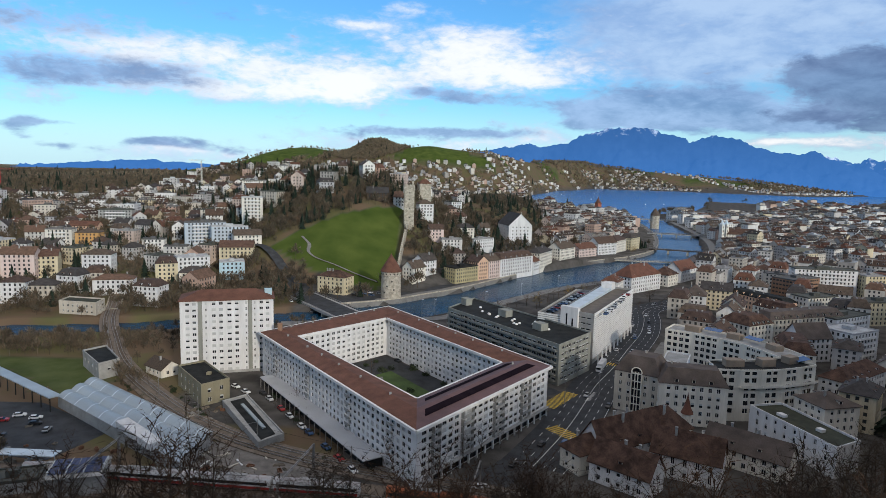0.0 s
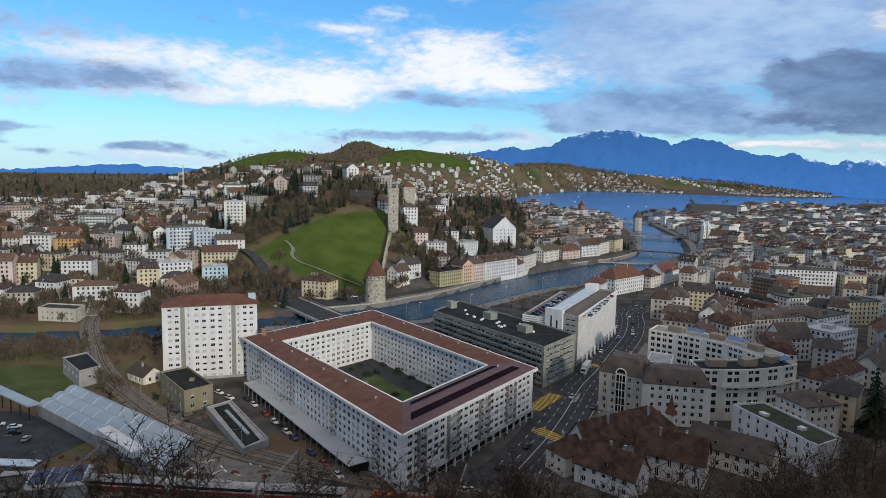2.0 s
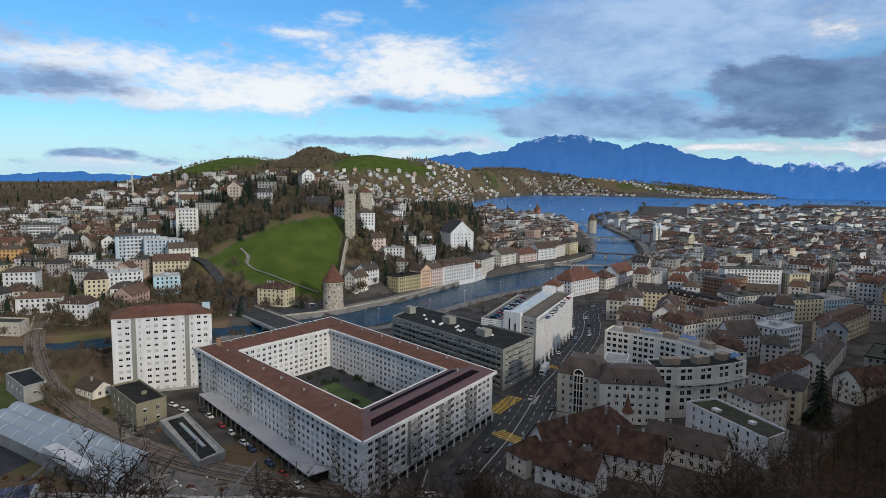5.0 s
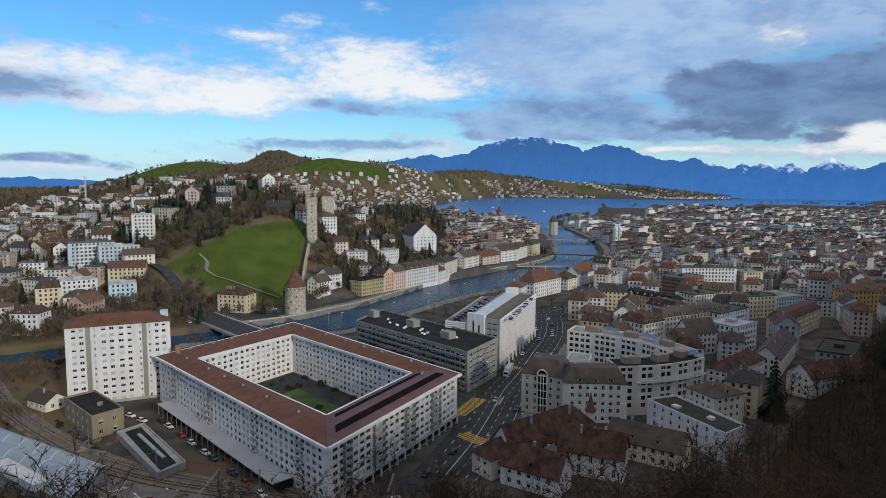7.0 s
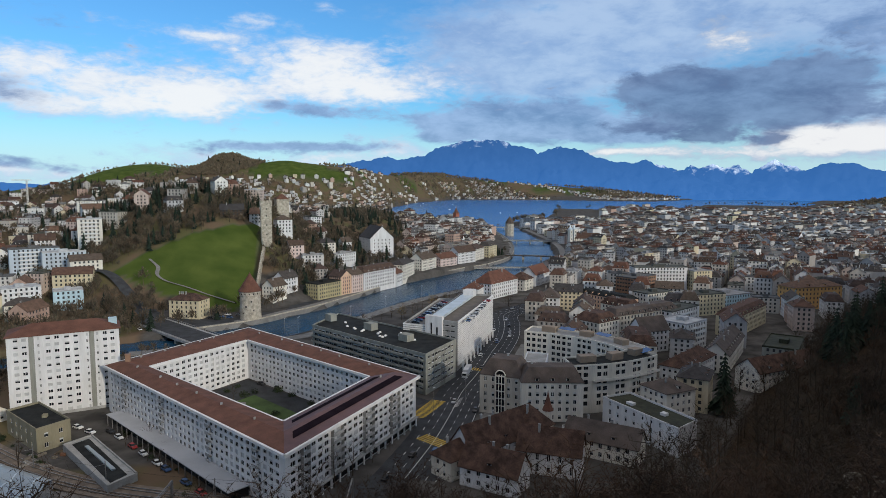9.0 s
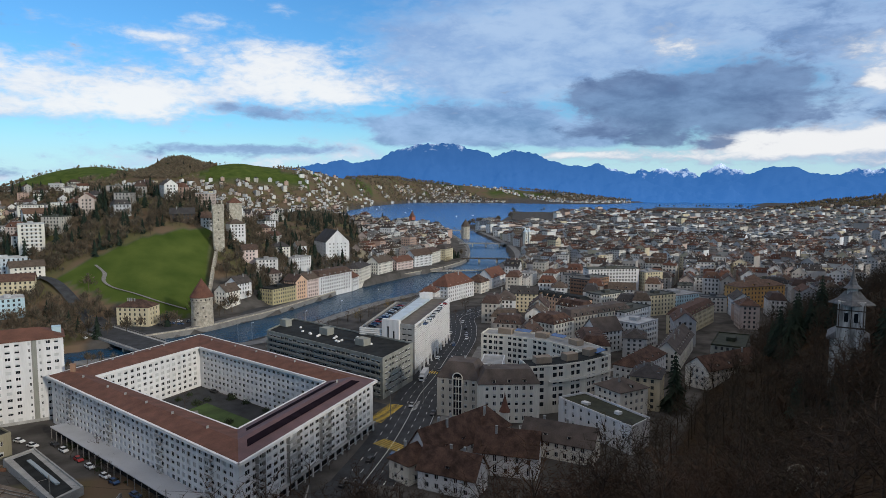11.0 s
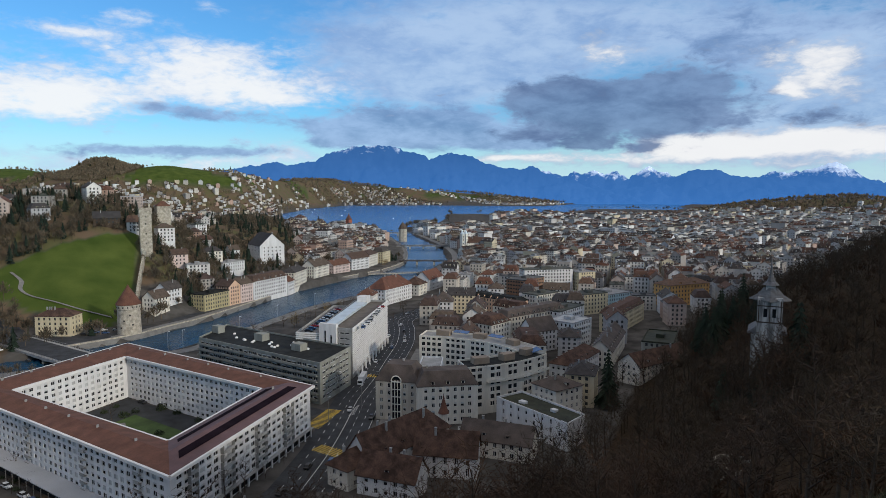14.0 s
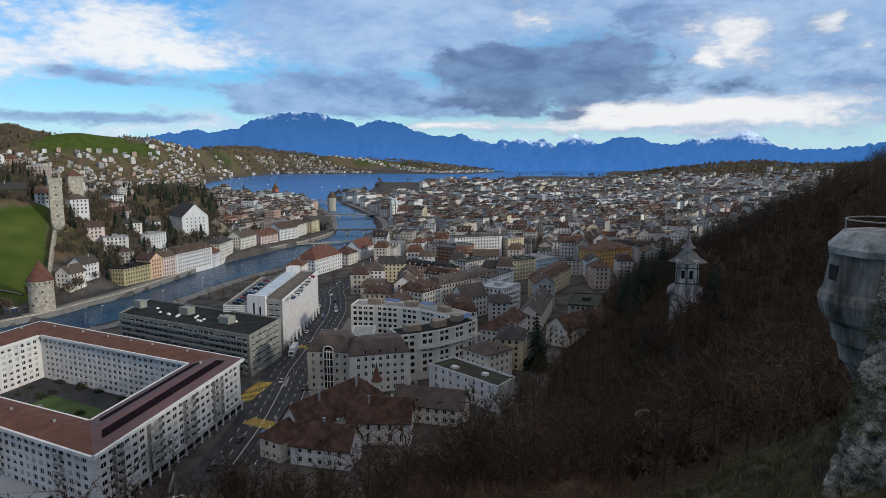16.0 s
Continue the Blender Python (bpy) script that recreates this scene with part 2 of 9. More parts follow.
M_WHITE = material("white_render", (0.65, 0.65, 0.65), streak=True, vary=0.14, scale=0.35)
M_OFFWHITE = material("cream_render", (0.66, 0.63, 0.56), streak=True, vary=0.16, scale=0.35)
M_YELLOW = material("yellow_render", (0.58, 0.51, 0.35), streak=True, vary=0.15)
M_ORANGE = material("orange_render", (0.54, 0.31, 0.12), streak=True, vary=0.15)
M_SALMON = material("salmon_render", (0.62, 0.42, 0.30), streak=True, vary=0.15)
M_OLIVE = material("olive_render", (0.23, 0.21, 0.145), streak=True, vary=0.2)
M_BROWNBRICK = material("brown_brick", (0.27, 0.165, 0.11), streak=True, vary=0.2)
M_BLUEGREY = material("blue_grey_render", (0.46, 0.52, 0.58), streak=True, vary=0.15)
M_TAN = material("tan_cladding", (0.27, 0.215, 0.165), vary=0.2)
M_PALEBLUE = material("pale_blue_render", (0.42, 0.56, 0.62), streak=True, vary=0.15)
M_BEIGE = material("beige_stone", (0.50, 0.46, 0.39), streak=True, vary=0.2)
M_CONCRETE = material("grey_green_concrete", (0.26, 0.265, 0.235), streak=True, vary=0.25)
M_GREY = material("grey_concrete", (0.33, 0.33, 0.32), vary=0.25)
M_REDTILE = material("red_brown_tiles", (0.135, 0.062, 0.043), vary=0.3, scale=0.25, fine=2.5, rough=0.9, bump=0.4)
M_BROWNTILE = material("dark_brown_tiles", (0.088, 0.051, 0.038), vary=0.6, scale=0.35, fine=2.2, rough=0.95, bump=0.5)
M_MAROON = material("maroon_sheet_roof", (0.115, 0.062, 0.062), vary=0.2, rough=0.6)
M_DARKSHEET = material("dark_solar_sheet", (0.014, 0.009, 0.013), vary=0.3, rough=0.95, spec=0.03)
M_BITUMEN = material("black_bitumen_roof", (0.026, 0.028, 0.028), vary=0.5, scale=0.25, spec=0.08)
M_METAL = material("light_sheet_metal", (0.55, 0.62, 0.66), vary=0.18, scale=0.15, rough=0.45, metal=0.2)
M_STONE = material("old_masonry", (0.43, 0.39, 0.32), vary=0.4, scale=0.5, fine=2.2, bump=0.6, rough=0.95)
M_FRAME = material("window_frame", (0.70, 0.70, 0.69), vary=0.1)
M_ASPHALT = material("asphalt", (0.050, 0.053, 0.058), vary=0.35, scale=0.2, fine=2, spec=0.15)
M_PAVING = material("pavement_slabs", (0.19, 0.185, 0.175), vary=0.25, scale=0.3, fine=1.5)
M_BALLAST = material("rail_ballast", (0.17, 0.135, 0.105), vary=0.4, scale=0.4, fine=6, bump=0.6)
M_STEEL = material("steel", (0.30, 0.29, 0.28), rough=0.5, metal=0.6)
M_YELLOWPAINT = material("yellow_road_paint", (0.62, 0.42, 0.06), vary=0.35, scale=1.0, fine=6)
M_WHITEPAINT = material("white_road_paint", (0.62, 0.62, 0.60), vary=0.3, scale=1.0, fine=6)
M_BARK = material("bark", (0.075, 0.056, 0.042), vary=0.4, scale=2, fine=9, rough=0.95)
M_TWIG = material("winter_twigs", (0.060, 0.036, 0.023), tints=((0.046, 0.031, 0.022), (0.074, 0.042, 0.024), (0.052, 0.037, 0.023)), vary=0.4, scale=0.3, fine=2, rough=0.95)
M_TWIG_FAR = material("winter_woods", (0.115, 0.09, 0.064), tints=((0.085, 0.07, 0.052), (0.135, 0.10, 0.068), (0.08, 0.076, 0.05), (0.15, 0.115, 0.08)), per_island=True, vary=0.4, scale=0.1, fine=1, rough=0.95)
# lighter copy of winter_woods, sunlight on the far ridges painted into the colour
M_RIDGE = material("winter_woods_sun_painted", (0.19, 0.145, 0.10), tints=((0.15, 0.12, 0.085), (0.22, 0.165, 0.11), (0.14, 0.125, 0.08), (0.24, 0.185, 0.13)), per_island=True, vary=0.4, scale=0.1, fine=1, rough=0.95)
M_NEEDLE = material("conifer_needles", (0.018, 0.032, 0.020), tints=((0.014, 0.026, 0.016), (0.024, 0.038, 0.022)), vary=0.5, scale=0.5, fine=3, rough=0.9)
M_GRASS = material("lawn", (0.055, 0.095, 0.025), vary=0.4, scale=0.15, fine=3)
M_MOSS = material("moss", (0.06, 0.085, 0.025), vary=0.5, scale=1.2, fine=9, bump=0.6)


def glass(name, color, rough):
    m = material(name, color, rough=rough, vary=0.3, scale=0.6, fine=0.9, bump=0.0, spec=0.35)
    return m


M_PANE = glass("window_glass", (0.016, 0.019, 0.023), 0.15)
M_PANE_FAR = glass("window_glass_far", (0.030, 0.033, 0.037), 0.3)
M_BLIND = material("window_blind", (0.46, 0.47, 0.47), vary=0.2, fine=8)

# water
M_WATER = bpy.data.materials.new("water")
M_WATER.use_nodes = True
_n, _l = M_WATER.node_tree.nodes, M_WATER.node_tree.links
_b = _n["Principled BSDF"]
_b.inputs["Base Color"].default_value = (0.016, 0.105, 0.27, 1)
_b.inputs["Roughness"].default_value = 0.22
_b.inputs["IOR"].default_value, _b.inputs["Specular IOR Level"].default_value = 1.33, 0.14
_g = _n.new("ShaderNodeNewGeometry")
_t = _n.new("ShaderNodeTexNoise")
_t.inputs["Scale"].default_value, _t.inputs["Detail"].default_value = 0.25, 6
_l.new(_g.outputs["Position"], _t.inputs["Vector"])
_u = _n.new("ShaderNodeBump")
_u.inputs["Strength"].default_value, _u.inputs["Distance"].default_value = 0.5, 0.6
_l.new(_t.outputs["Fac"], _u.inputs["Height"])
_l.new(_u.outputs[0], _b.inputs["Normal"])
# dark blue along the river, blending to a stronger blue on the lake
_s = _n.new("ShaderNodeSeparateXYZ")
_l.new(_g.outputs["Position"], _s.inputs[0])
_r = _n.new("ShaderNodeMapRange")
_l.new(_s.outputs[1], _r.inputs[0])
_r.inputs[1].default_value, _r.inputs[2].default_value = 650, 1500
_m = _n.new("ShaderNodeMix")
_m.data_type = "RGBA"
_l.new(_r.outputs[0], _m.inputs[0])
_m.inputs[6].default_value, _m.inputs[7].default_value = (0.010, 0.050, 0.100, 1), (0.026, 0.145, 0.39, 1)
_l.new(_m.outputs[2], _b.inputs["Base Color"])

# ---------------------------------------------------------------- the lie of the land
RIVER = [(-900, 130), (-420, 290), (-229, 332), (-172, 349), (-93, 377), (-48, 388), (-7, 400), (12, 420), (81, 504), (133, 549), (173, 572), (262, 690), (312, 765), (378, 960), (440, 1290),
         (480, 1480), (400, 1480), (375, 1300), (318, 990), (258, 800), (204, 718), (172, 691), (96, 620), (8, 495), (-39, 447), (-82, 424), (-130, 405), (-193, 377), (-252, 367), (-440, 325), (-900, 170)]
LAKE = [(190, 1522), (345, 2605), (560, 3250), (880, 3800), (1350, 3600), (1838, 3184), (2108, 3430), (2800, 3950), (3100, 3500), (2015, 2322), (1923, 2506), (1771, 2635), (1346, 2188),
        (1188, 2123), (932, 2312), (649, 1696), (527, 1548), (440, 1440), (370, 1405), (290, 1430)]
FOOT = [(-1500, -60), (-900, 20), (-300, 110), (-150, 140), (0, 157), (45, 150), (75, 150), (110, 172), (140, 200), (200, 262), (300, 335), (420, 400), (600, 430), (900, 430), (1600, 380), (2600, 200)]
RIVER_NORTH = [(-2500, 60), (-900, 190), (-440, 335), (-252, 372), (-193, 382), (-130, 410), (-82, 430), (-39, 452)]


def seg_dist(x, y, pts):
    """Distance to a polyline, the side (positive to its right), and how far along."""
    best = np.full(np.shape(x), 1e9)
    side = np.zeros(np.shape(x))
    for (ax, ay), (bx, by) in zip(pts[:-1], pts[1:]):
        dx, dy = bx - ax, by - ay
        t = np.clip(((x - ax) * dx + (y - ay) * dy) / (dx * dx + dy * dy), 0, 1)
        ex, ey = x - ax - t * dx, y - ay - t * dy
        d = np.hypot(ex, ey)
        s = np.where(dx * ey - dy * ex < 0, 1.0, -1.0)
        near = d < best
        best, side = np.where(near, d, best), np.where(near, s, side)
    return best, side


def inside(x, y, poly):
    c = np.zeros(np.shape(x), bool)
    for (ax, ay), (bx, by) in zip(poly, poly[1:] + poly[:1]):
        if ay != by:
            c ^= ((ay > y) != (by > y)) & (x < (bx - ax) * (y - ay) / (by - ay) + ax)
    return c


def sstep(v, lo, hi):
    t = np.clip((v - lo) / (hi - lo), 0, 1)
    return t * t * (3 - 2 * t)


def ridge(x, y, pts):
    """A ridge along points (x, y, height, half width)."""
    z = np.zeros(np.shape(x))
    for (ax, ay, ah, aw), (bx, by, bh, bw) in zip(pts[:-1], pts[1:]):
        dx, dy = bx - ax, by - ay
        t = np.clip(((x - ax) * dx + (y - ay) * dy) / (dx * dx + dy * dy), 0, 1)
        d = np.hypot(x - ax - t * dx, y - ay - t * dy) / (aw + t * (bw - aw))
        z = np.maximum(z, (ah + t * (bh - ah)) * np.exp(-0.5 * d * d))
    return z


def ground_z(x, y):
    x, y = np.asarray(x, float), np.asarray(y, float)
    # the near hill
    d, side = seg_dist(x, y, FOOT)
    near = np.where(side > 0, np.minimum(0.56 * d, 86.0), 0)
    near = near * sstep(d, 0, 30) * np.where(side > 0, 1, 0)
    # meadow hill with the old town wall
    g = np.exp(-0.5 * (((x + 90) / np.where(x > -90, 95, 135)) ** 2 + ((y - 690) / np.where(y < 690, 128, 150)) ** 2))
    hill = 84 * np.maximum(0, (g - 0.25) / 0.75)
    hill = np.maximum(hill, ridge(x, y, [(-60, 720, 50, 90), (70, 960, 46, 85), (120, 1350, 30, 80)]) * sstep(y, 560, 700))
    # slope of villas beyond the river
    d, side = seg_dist(x, y, RIVER_NORTH)
    slope = np.where(side < 0, np.clip((d - 25) * 0.088, 0, None), 0)
    slope = 84 * (1 - np.exp(-slope / 70.0)) * (1 - sstep(x + 0.04 * y, -110, 20)) * (1 - 0.5 * sstep(np.hypot(x, y), 1150, 2000))
    # wooded rise behind the villas
    hill = np.maximum(hill, ridge(x, y, [(-470, 1240, 66, 100), (-400, 1260, 82, 100), (-300, 1300, 88, 110), (-150, 1300, 66, 100)]))
    # far ridges
    far = ridge(x, y, [(-2600, 3300, 20, 500), (-1900, 2700, 28, 330), (-1300, 2650, 46, 330), (-1000, 2700, 54, 300), (-860, 2750, 84, 240), (-590, 2800, 166, 260), (-420, 2650, 146, 220), (-262, 2466, 142, 200), (-58, 2450, 172, 200),
                       (130, 2450, 152, 190), (300, 2900, 142, 200), (480, 3300, 138, 200), (850, 4150, 146, 190)])
    far = far + ridge(x, y, [(-268, 2466, 50, 52), (-252, 2466, 50, 52)])
    far = np.maximum(far, ridge(x, y, [(850, 4250, 144, 190), (1250, 4120, 106, 170), (1800, 3860, 58, 150), (2200, 3640, 6, 120)]))
    far = np.maximum(far, ridge(x, y, [(1700, 1830, 4, 100), (1777, 1757, 25, 120), (1837, 1695, 45, 130), (1926, 1593, 60, 150), (1997, 1504, 66, 160), (2072, 1398, 56, 170), (2700, 900, 70, 300)]))
    z = np.maximum(np.maximum(hill, slope), np.maximum(far, near))
    wet = inside(x, y, RIVER) | inside(x, y, LAKE)
    dr = np.minimum(seg_dist(x, y, RIVER + RIVER[:1])[0], seg_dist(x, y, LAKE + LAKE[:1])[0])
    shore = sstep(dr, 0, 160)
    z = np.where(z > 3, 3 + (z - 3) * np.where(y > 1350, 0.15 + 0.85 * shore, 1), z)
    return np.where(wet & (dr > 3), -8.0, z)


# ---------------------------------------------------------------- mesh helpers
def mesh_from(name, verts, faces, mats, slots=None, smooth_shade=False):
    me = bpy.data.meshes.new(name)
    me.from_pydata([tuple(v) for v in verts], [], [tuple(f) for f in faces])
    for m in mats:
        me.materials.append(m)
    if slots is not None:
        me.polygons.foreach_set("material_index", slots)
    if smooth_shade:
        me.polygons.foreach_set("use_smooth", [True] * len(me.polygons))
    me.update()
    return me


class Shape:
    """Gathers quads and boxes for one mesh."""

    def __init__(self):
        self.v, self.f, self.s = [], [], []

    def face(self, pts, slot=0):
        k = len(self.v)
        self.v += [tuple(p) for p in pts]
        self.f.append(tuple(range(k, k + len(pts))))
        self.s.append(slot)

    def box(self, x0, x1, y0, y1, z0, z1, slot=0, m=None):
        k = len(self.v)
        pts = [Vector((x, y, z)) for z in (z0, z1) for x, y in ((x0, y0), (x1, y0), (x1, y1), (x0, y1))]
        if m is not None:
            pts = [m @ p for p in pts]
        self.v += [tuple(p) for p in pts]
        for f in ((0, 3, 2, 1), (4, 5, 6, 7), (0, 1, 5, 4), (1, 2, 6, 5), (2, 3, 7, 6), (3, 0, 4, 7)):
            self.f.append(tuple(k + i for i in f))
            self.s.append(slot)

    def prism(self, plan, z0, z1, slot=0, top=True, bottom=False):
        """Upright walls on a plan that runs anticlockwise, with a lid."""
        k, n = len(self.v), len(plan)
        self.v += [(x, y, z0) for x, y in plan] + [(x, y, z1) for x, y in plan]
        for i in range(n):
            j = (i + 1) % n
            self.f.append((k + i, k + j, k + n + j, k + n + i))
            self.s.append(slot)
        if top:
            self.f.append(tuple(range(k + n, k + 2 * n)))
            self.s.append(slot)
        if bottom:
            self.f.append(tuple(range(k + n - 1, k - 1, -1)))
            self.s.append(slot)

    def tube(self, a, b, ra, rb, sides=6, slot=0):
        a, b = Vector(a), Vector(b)
        d = (b - a).normalized()
        u = d.orthogonal().normalized()
        w = d.cross(u)
        k = len(self.v)
        for p, r in ((a, ra), (b, rb)):
            for i in range(sides):
                t = 2 * math.pi * i / sides
                self.v.append(tuple(p + (u * math.cos(t) + w * math.sin(t)) * r))
        for i in range(sides):
            j = (i + 1) % sides
            self.f.append((k + i, k + j, k + sides + j, k + sides + i))
            self.s.append(slot)
        self.f.append(tuple(k + sides + i for i in range(sides)))
        self.s.append(slot)

    def lathe(self, profile, sides=24, slot=0, cx=0.0, cy=0.0):
        """profile: (radius, z) from the foot up."""
        k = len(self.v)
        for r, z in profile:
            for i in range(sides):
                t = 2 * math.pi * i / sides
                self.v.append((cx + r * math.cos(t), cy + r * math.sin(t), z))
        for p in range(len(profile) - 1):
            for i in range(sides):
                j = (i + 1) % sides
                self.f.append((k + p * sides + i, k + p * sides + j, k + (p + 1) * sides + j, k + (p + 1) * sides + i))
                self.s.append(slot)

    def mesh(self, name, mats, smooth_shade=False):
        return mesh_from(name, self.v, self.f, mats, self.s, smooth_shade)


def part(name, shape, mats, parent, label=""):
    if not isinstance(mats, (list, tuple)):
        mats = [mats]
    me = shape if isinstance(shape, bpy.types.Mesh) else shape.mesh(name, mats)
    ob = new(name, me)
    ob.parent = parent
    return tagged(ob, label)


def thing(name, x, y, z, turn, label, category, group="", kind=""):
    ob = new(name)
    ob.empty_display_size = 0.5
    ob.matrix_world = pose(x, y, z, 0, 0, turn)
    return tagged(ob, label, category, group, kind)


def solid(name, shape, mats, label, category, group="", kind="", at=None):
    if not isinstance(mats, (list, tuple)):
        mats = [mats]
    me = shape if isinstance(shape, bpy.types.Mesh) else shape.mesh(name, mats)
    ob = new(name, me)
    if at is not None:
        ob.matrix_world = at
    return tagged(ob, label, category, group, kind)


# windows: one mesh for each size
WINDOW_MESH = {}


def window_mesh(w, h, style):
    key = (round(w, 2), round(h, 2), style)
    if key not in WINDOW_MESH:
        s = Shape()
        a, b = w / 2, h / 2
        t = 0.07
        if style == "blind":
            s.face([(-a, 0.02, -b), (a, 0.02, -b), (a, 0.02, b), (-a, 0.02, b)], 2)
        else:
            s.face([(-a, 0.02, -b), (a, 0.02, -b), (a, 0.02, b), (-a, 0.02, b)], 0)
            s.box(-a, a, -0.06, 0.0, -b, -b + t, 1)
            s.box(-a, a, -0.06, 0.0, b - t, b, 1)
            s.box(-a, -a + t, -0.06, 0.0, -b + t, b - t, 1)
            s.box(a - t, a, -0.06, 0.0, -b + t, b - t, 1)
            if style == "cross":
                s.box(-0.05, 0.05, -0.06, 0.0, -b + t, b - t, 1)
            if style == "half":
                s.box(-a + t, a - t, -0.05, 0.005, b * 0.15, b - t, 2)
        WINDOW_MESH[key] = s.mesh("window", [M_PANE, M_FRAME, M_BLIND])
    return WINDOW_MESH[key]


def facade(shape, a, b, z0, z1, cols, rows, slot=0, deep=0.22):
    """A wall from a to b (outside to its right) with window holes. cols: (from, to) along it; rows: (from, to) up it. Returns the
    holes as (middle, width, height, turn)."""
    ax, ay = a
    bx, by = b
    L = math.hypot(bx - ax, by - ay)
    ux, uy = (bx - ax) / L, (by - ay) / L
    nx, ny = uy, -ux

    def pt(u, z, d=0.0):
        return (ax + ux * u - nx * d, ay + uy * u - ny * d, z)

    us, zs = [0.0], [z0]
    for c in cols:
        us += [c[0], c[1]]
    for r in rows:
        zs += [r[0], r[1]]
    us.append(L)
    zs.append(z1)
    holes = []
    for j in range(len(zs) - 1):
        if j % 2 == 0 or not cols:
            shape.face([pt(0, zs[j]), pt(L, zs[j]), pt(L, zs[j + 1]), pt(0, zs[j + 1])], slot)
            continue
        for i in range(len(us) - 1):
            if i % 2 == 0:
                shape.face([pt(us[i], zs[j]), pt(us[i + 1], zs[j]), pt(us[i + 1], zs[j + 1]), pt(us[i], zs[j + 1])], slot)
            else:
                u0, u1, v0, v1 = us[i], us[i + 1], zs[j], zs[j + 1]
                for p in (((u0, v0), (u1, v0)), ((u1, v0), (u1, v1)), ((u1, v1), (u0, v1)), ((u0, v1), (u0, v0))):
                    (p0, q0), (p1, q1) = p
                    shape.face([pt(p0, q0), pt(p1, q1), pt(p1, q1, deep), pt(p0, q0, deep)], slot)
                m = pt((u0 + u1) / 2, (v0 + v1) / 2, deep)
                holes.append((m, u1 - u0, v1 - v0, math.degrees(math.atan2(uy, ux))))
    return holes


def spaced(L, pitch, w, margin):
    n = max(0, int((L - 2 * margin) / pitch))
    if n == 0:
        return []
    start = (L - n * pitch) / 2 + (pitch - w) / 2
    return [(start + i * pitch, start + i * pitch + w) for i in range(n)]


def storeys(z0, n, h, sill, tall):
    return [(z0 + i * h + sill, z0 + i * h + sill + tall) for i in range(n)]


def put_windows(parent, holes, rng, styles=("cross", "cross", "half"), limit=300):
    """One object for each window; those past the limit go into one mesh."""
    rest = Shape()
    for k, (m, w, h, turn) in enumerate(holes):
        style = rng.choice(styles)
        if k < limit:
            ob = new("window", window_mesh(w, h, style))
            ob.parent = parent
            ob.matrix_basis = pose(*m, 0, 0, turn)
        else:
            me, mw, k0 = window_mesh(w, h, style), pose(*m, 0, 0, turn), len(rest.v)
            rest.v += [tuple(mw @ v.co) for v in me.vertices]
            rest.f += [tuple(k0 + i for i in p.vertices) for p in me.polygons]
            rest.s += [p.material_index for p in me.polygons]
    if rest.f:
        tagged(part("window", rest, [M_PANE, M_FRAME, M_BLIND], parent), kind="stuff")


def panes_into(shape, holes, slot):
    for (x, y, z), w, h, turn in holes:
        c, s = math.cos(radians(turn)), math.sin(radians(turn))
        a, b = w / 2, h / 2
        shape.face([(x - c * a, y - s * a, z - b), (x + c * a, y + s * a, z - b), (x + c * a, y + s * a, z + b), (x - c * a, y - s * a, z + b)], slot)


# roofs on a plan of length L (along x) and width W, middle at the origin
def roof_gable(s, L, W, z, rise, over=0.5, slot=0, thick=0.25):
    a, b = L / 2 + over, W / 2 + over
    drop = rise * over / (W / 2)
    for sg in (1, -1):
        p = [(-a, sg * b, z - drop), (a, sg * b, z - drop), (a, 0, z + rise), (-a, 0, z + rise)]
        q = [(x, y, h + thick) for x, y, h in p]
        if sg > 0:
            p, q = p[::-1], q[::-1]
        s.face(q, slot)
        s.face(p[::-1], slot)
        for i in range(4):
            j = (i + 1) % 4
            s.face([p[i], p[j], q[j], q[i]], slot)


def roof_hip(s, L, W, z, rise, over=0.5, slot=0, flat=0.0):
    """Hipped; flat: the part of the width that stays level on top (a mansard's deck)."""
    a, b = L / 2 + over, W / 2 + over
    run = W / 2 * (1 - flat)
    e = [(-a, -b, z), (a, -b, z), (a, b, z), (-a, b, z)]
    f = [(x, y, z + 0.22) for x, y, _ in e]
    for i in range(4):
        j = (i + 1) % 4
        s.face([e[i], e[j], f[j], f[i]], slot)
    s.face(e[::-1], slot)
    if L >= W or flat:
        ix, iy = max(a - run - over, 0.02), max(b - run - over, 0.0)
    else:
        ix, iy = 0.0, max(b - a, 0.02)
    h = z + 0.22 + rise
    t = [(-ix, -iy, h), (ix, -iy, h), (ix, iy, h), (-ix, iy, h)]
    if iy < 0.01:
        s.face([f[0], f[1], t[1], t[0]], slot)
        s.face([f[1], f[2], t[1]], slot)
        s.face([f[2], f[3], t[0], t[1]], slot)
        s.face([f[3], f[0], t[0]], slot)
    else:
        for i in range(4):
            j = (i + 1) % 4
            s.face([f[i], f[j], t[j], t[i]], slot)
        s.face(t, slot)


def dormer(s, x, y, z, w, h, depth, face, slot_wall=0, slot_roof=1, slot_pane=2):
    """A small roof window whose front looks along -y (face 1) or +y (face -1)."""
    m = pose(x, y, z, 0, 0, 0 if face > 0 else 180)
    a = w / 2
    s.box(-a, a, 0, depth, 0, h, slot_wall, m)
    s.box(-a - 0.15, a + 0.15, -0.25, depth, h, h + 0.18, slot_roof, m)
    s.face([m @ Vector(p) for p in ((-a + 0.15, -0.02, 0.15), (a - 0.15, -0.02, 0.15), (a - 0.15, -0.02, h - 0.1), (-a + 0.15, -0.02, h - 0.1))], slot_pane)


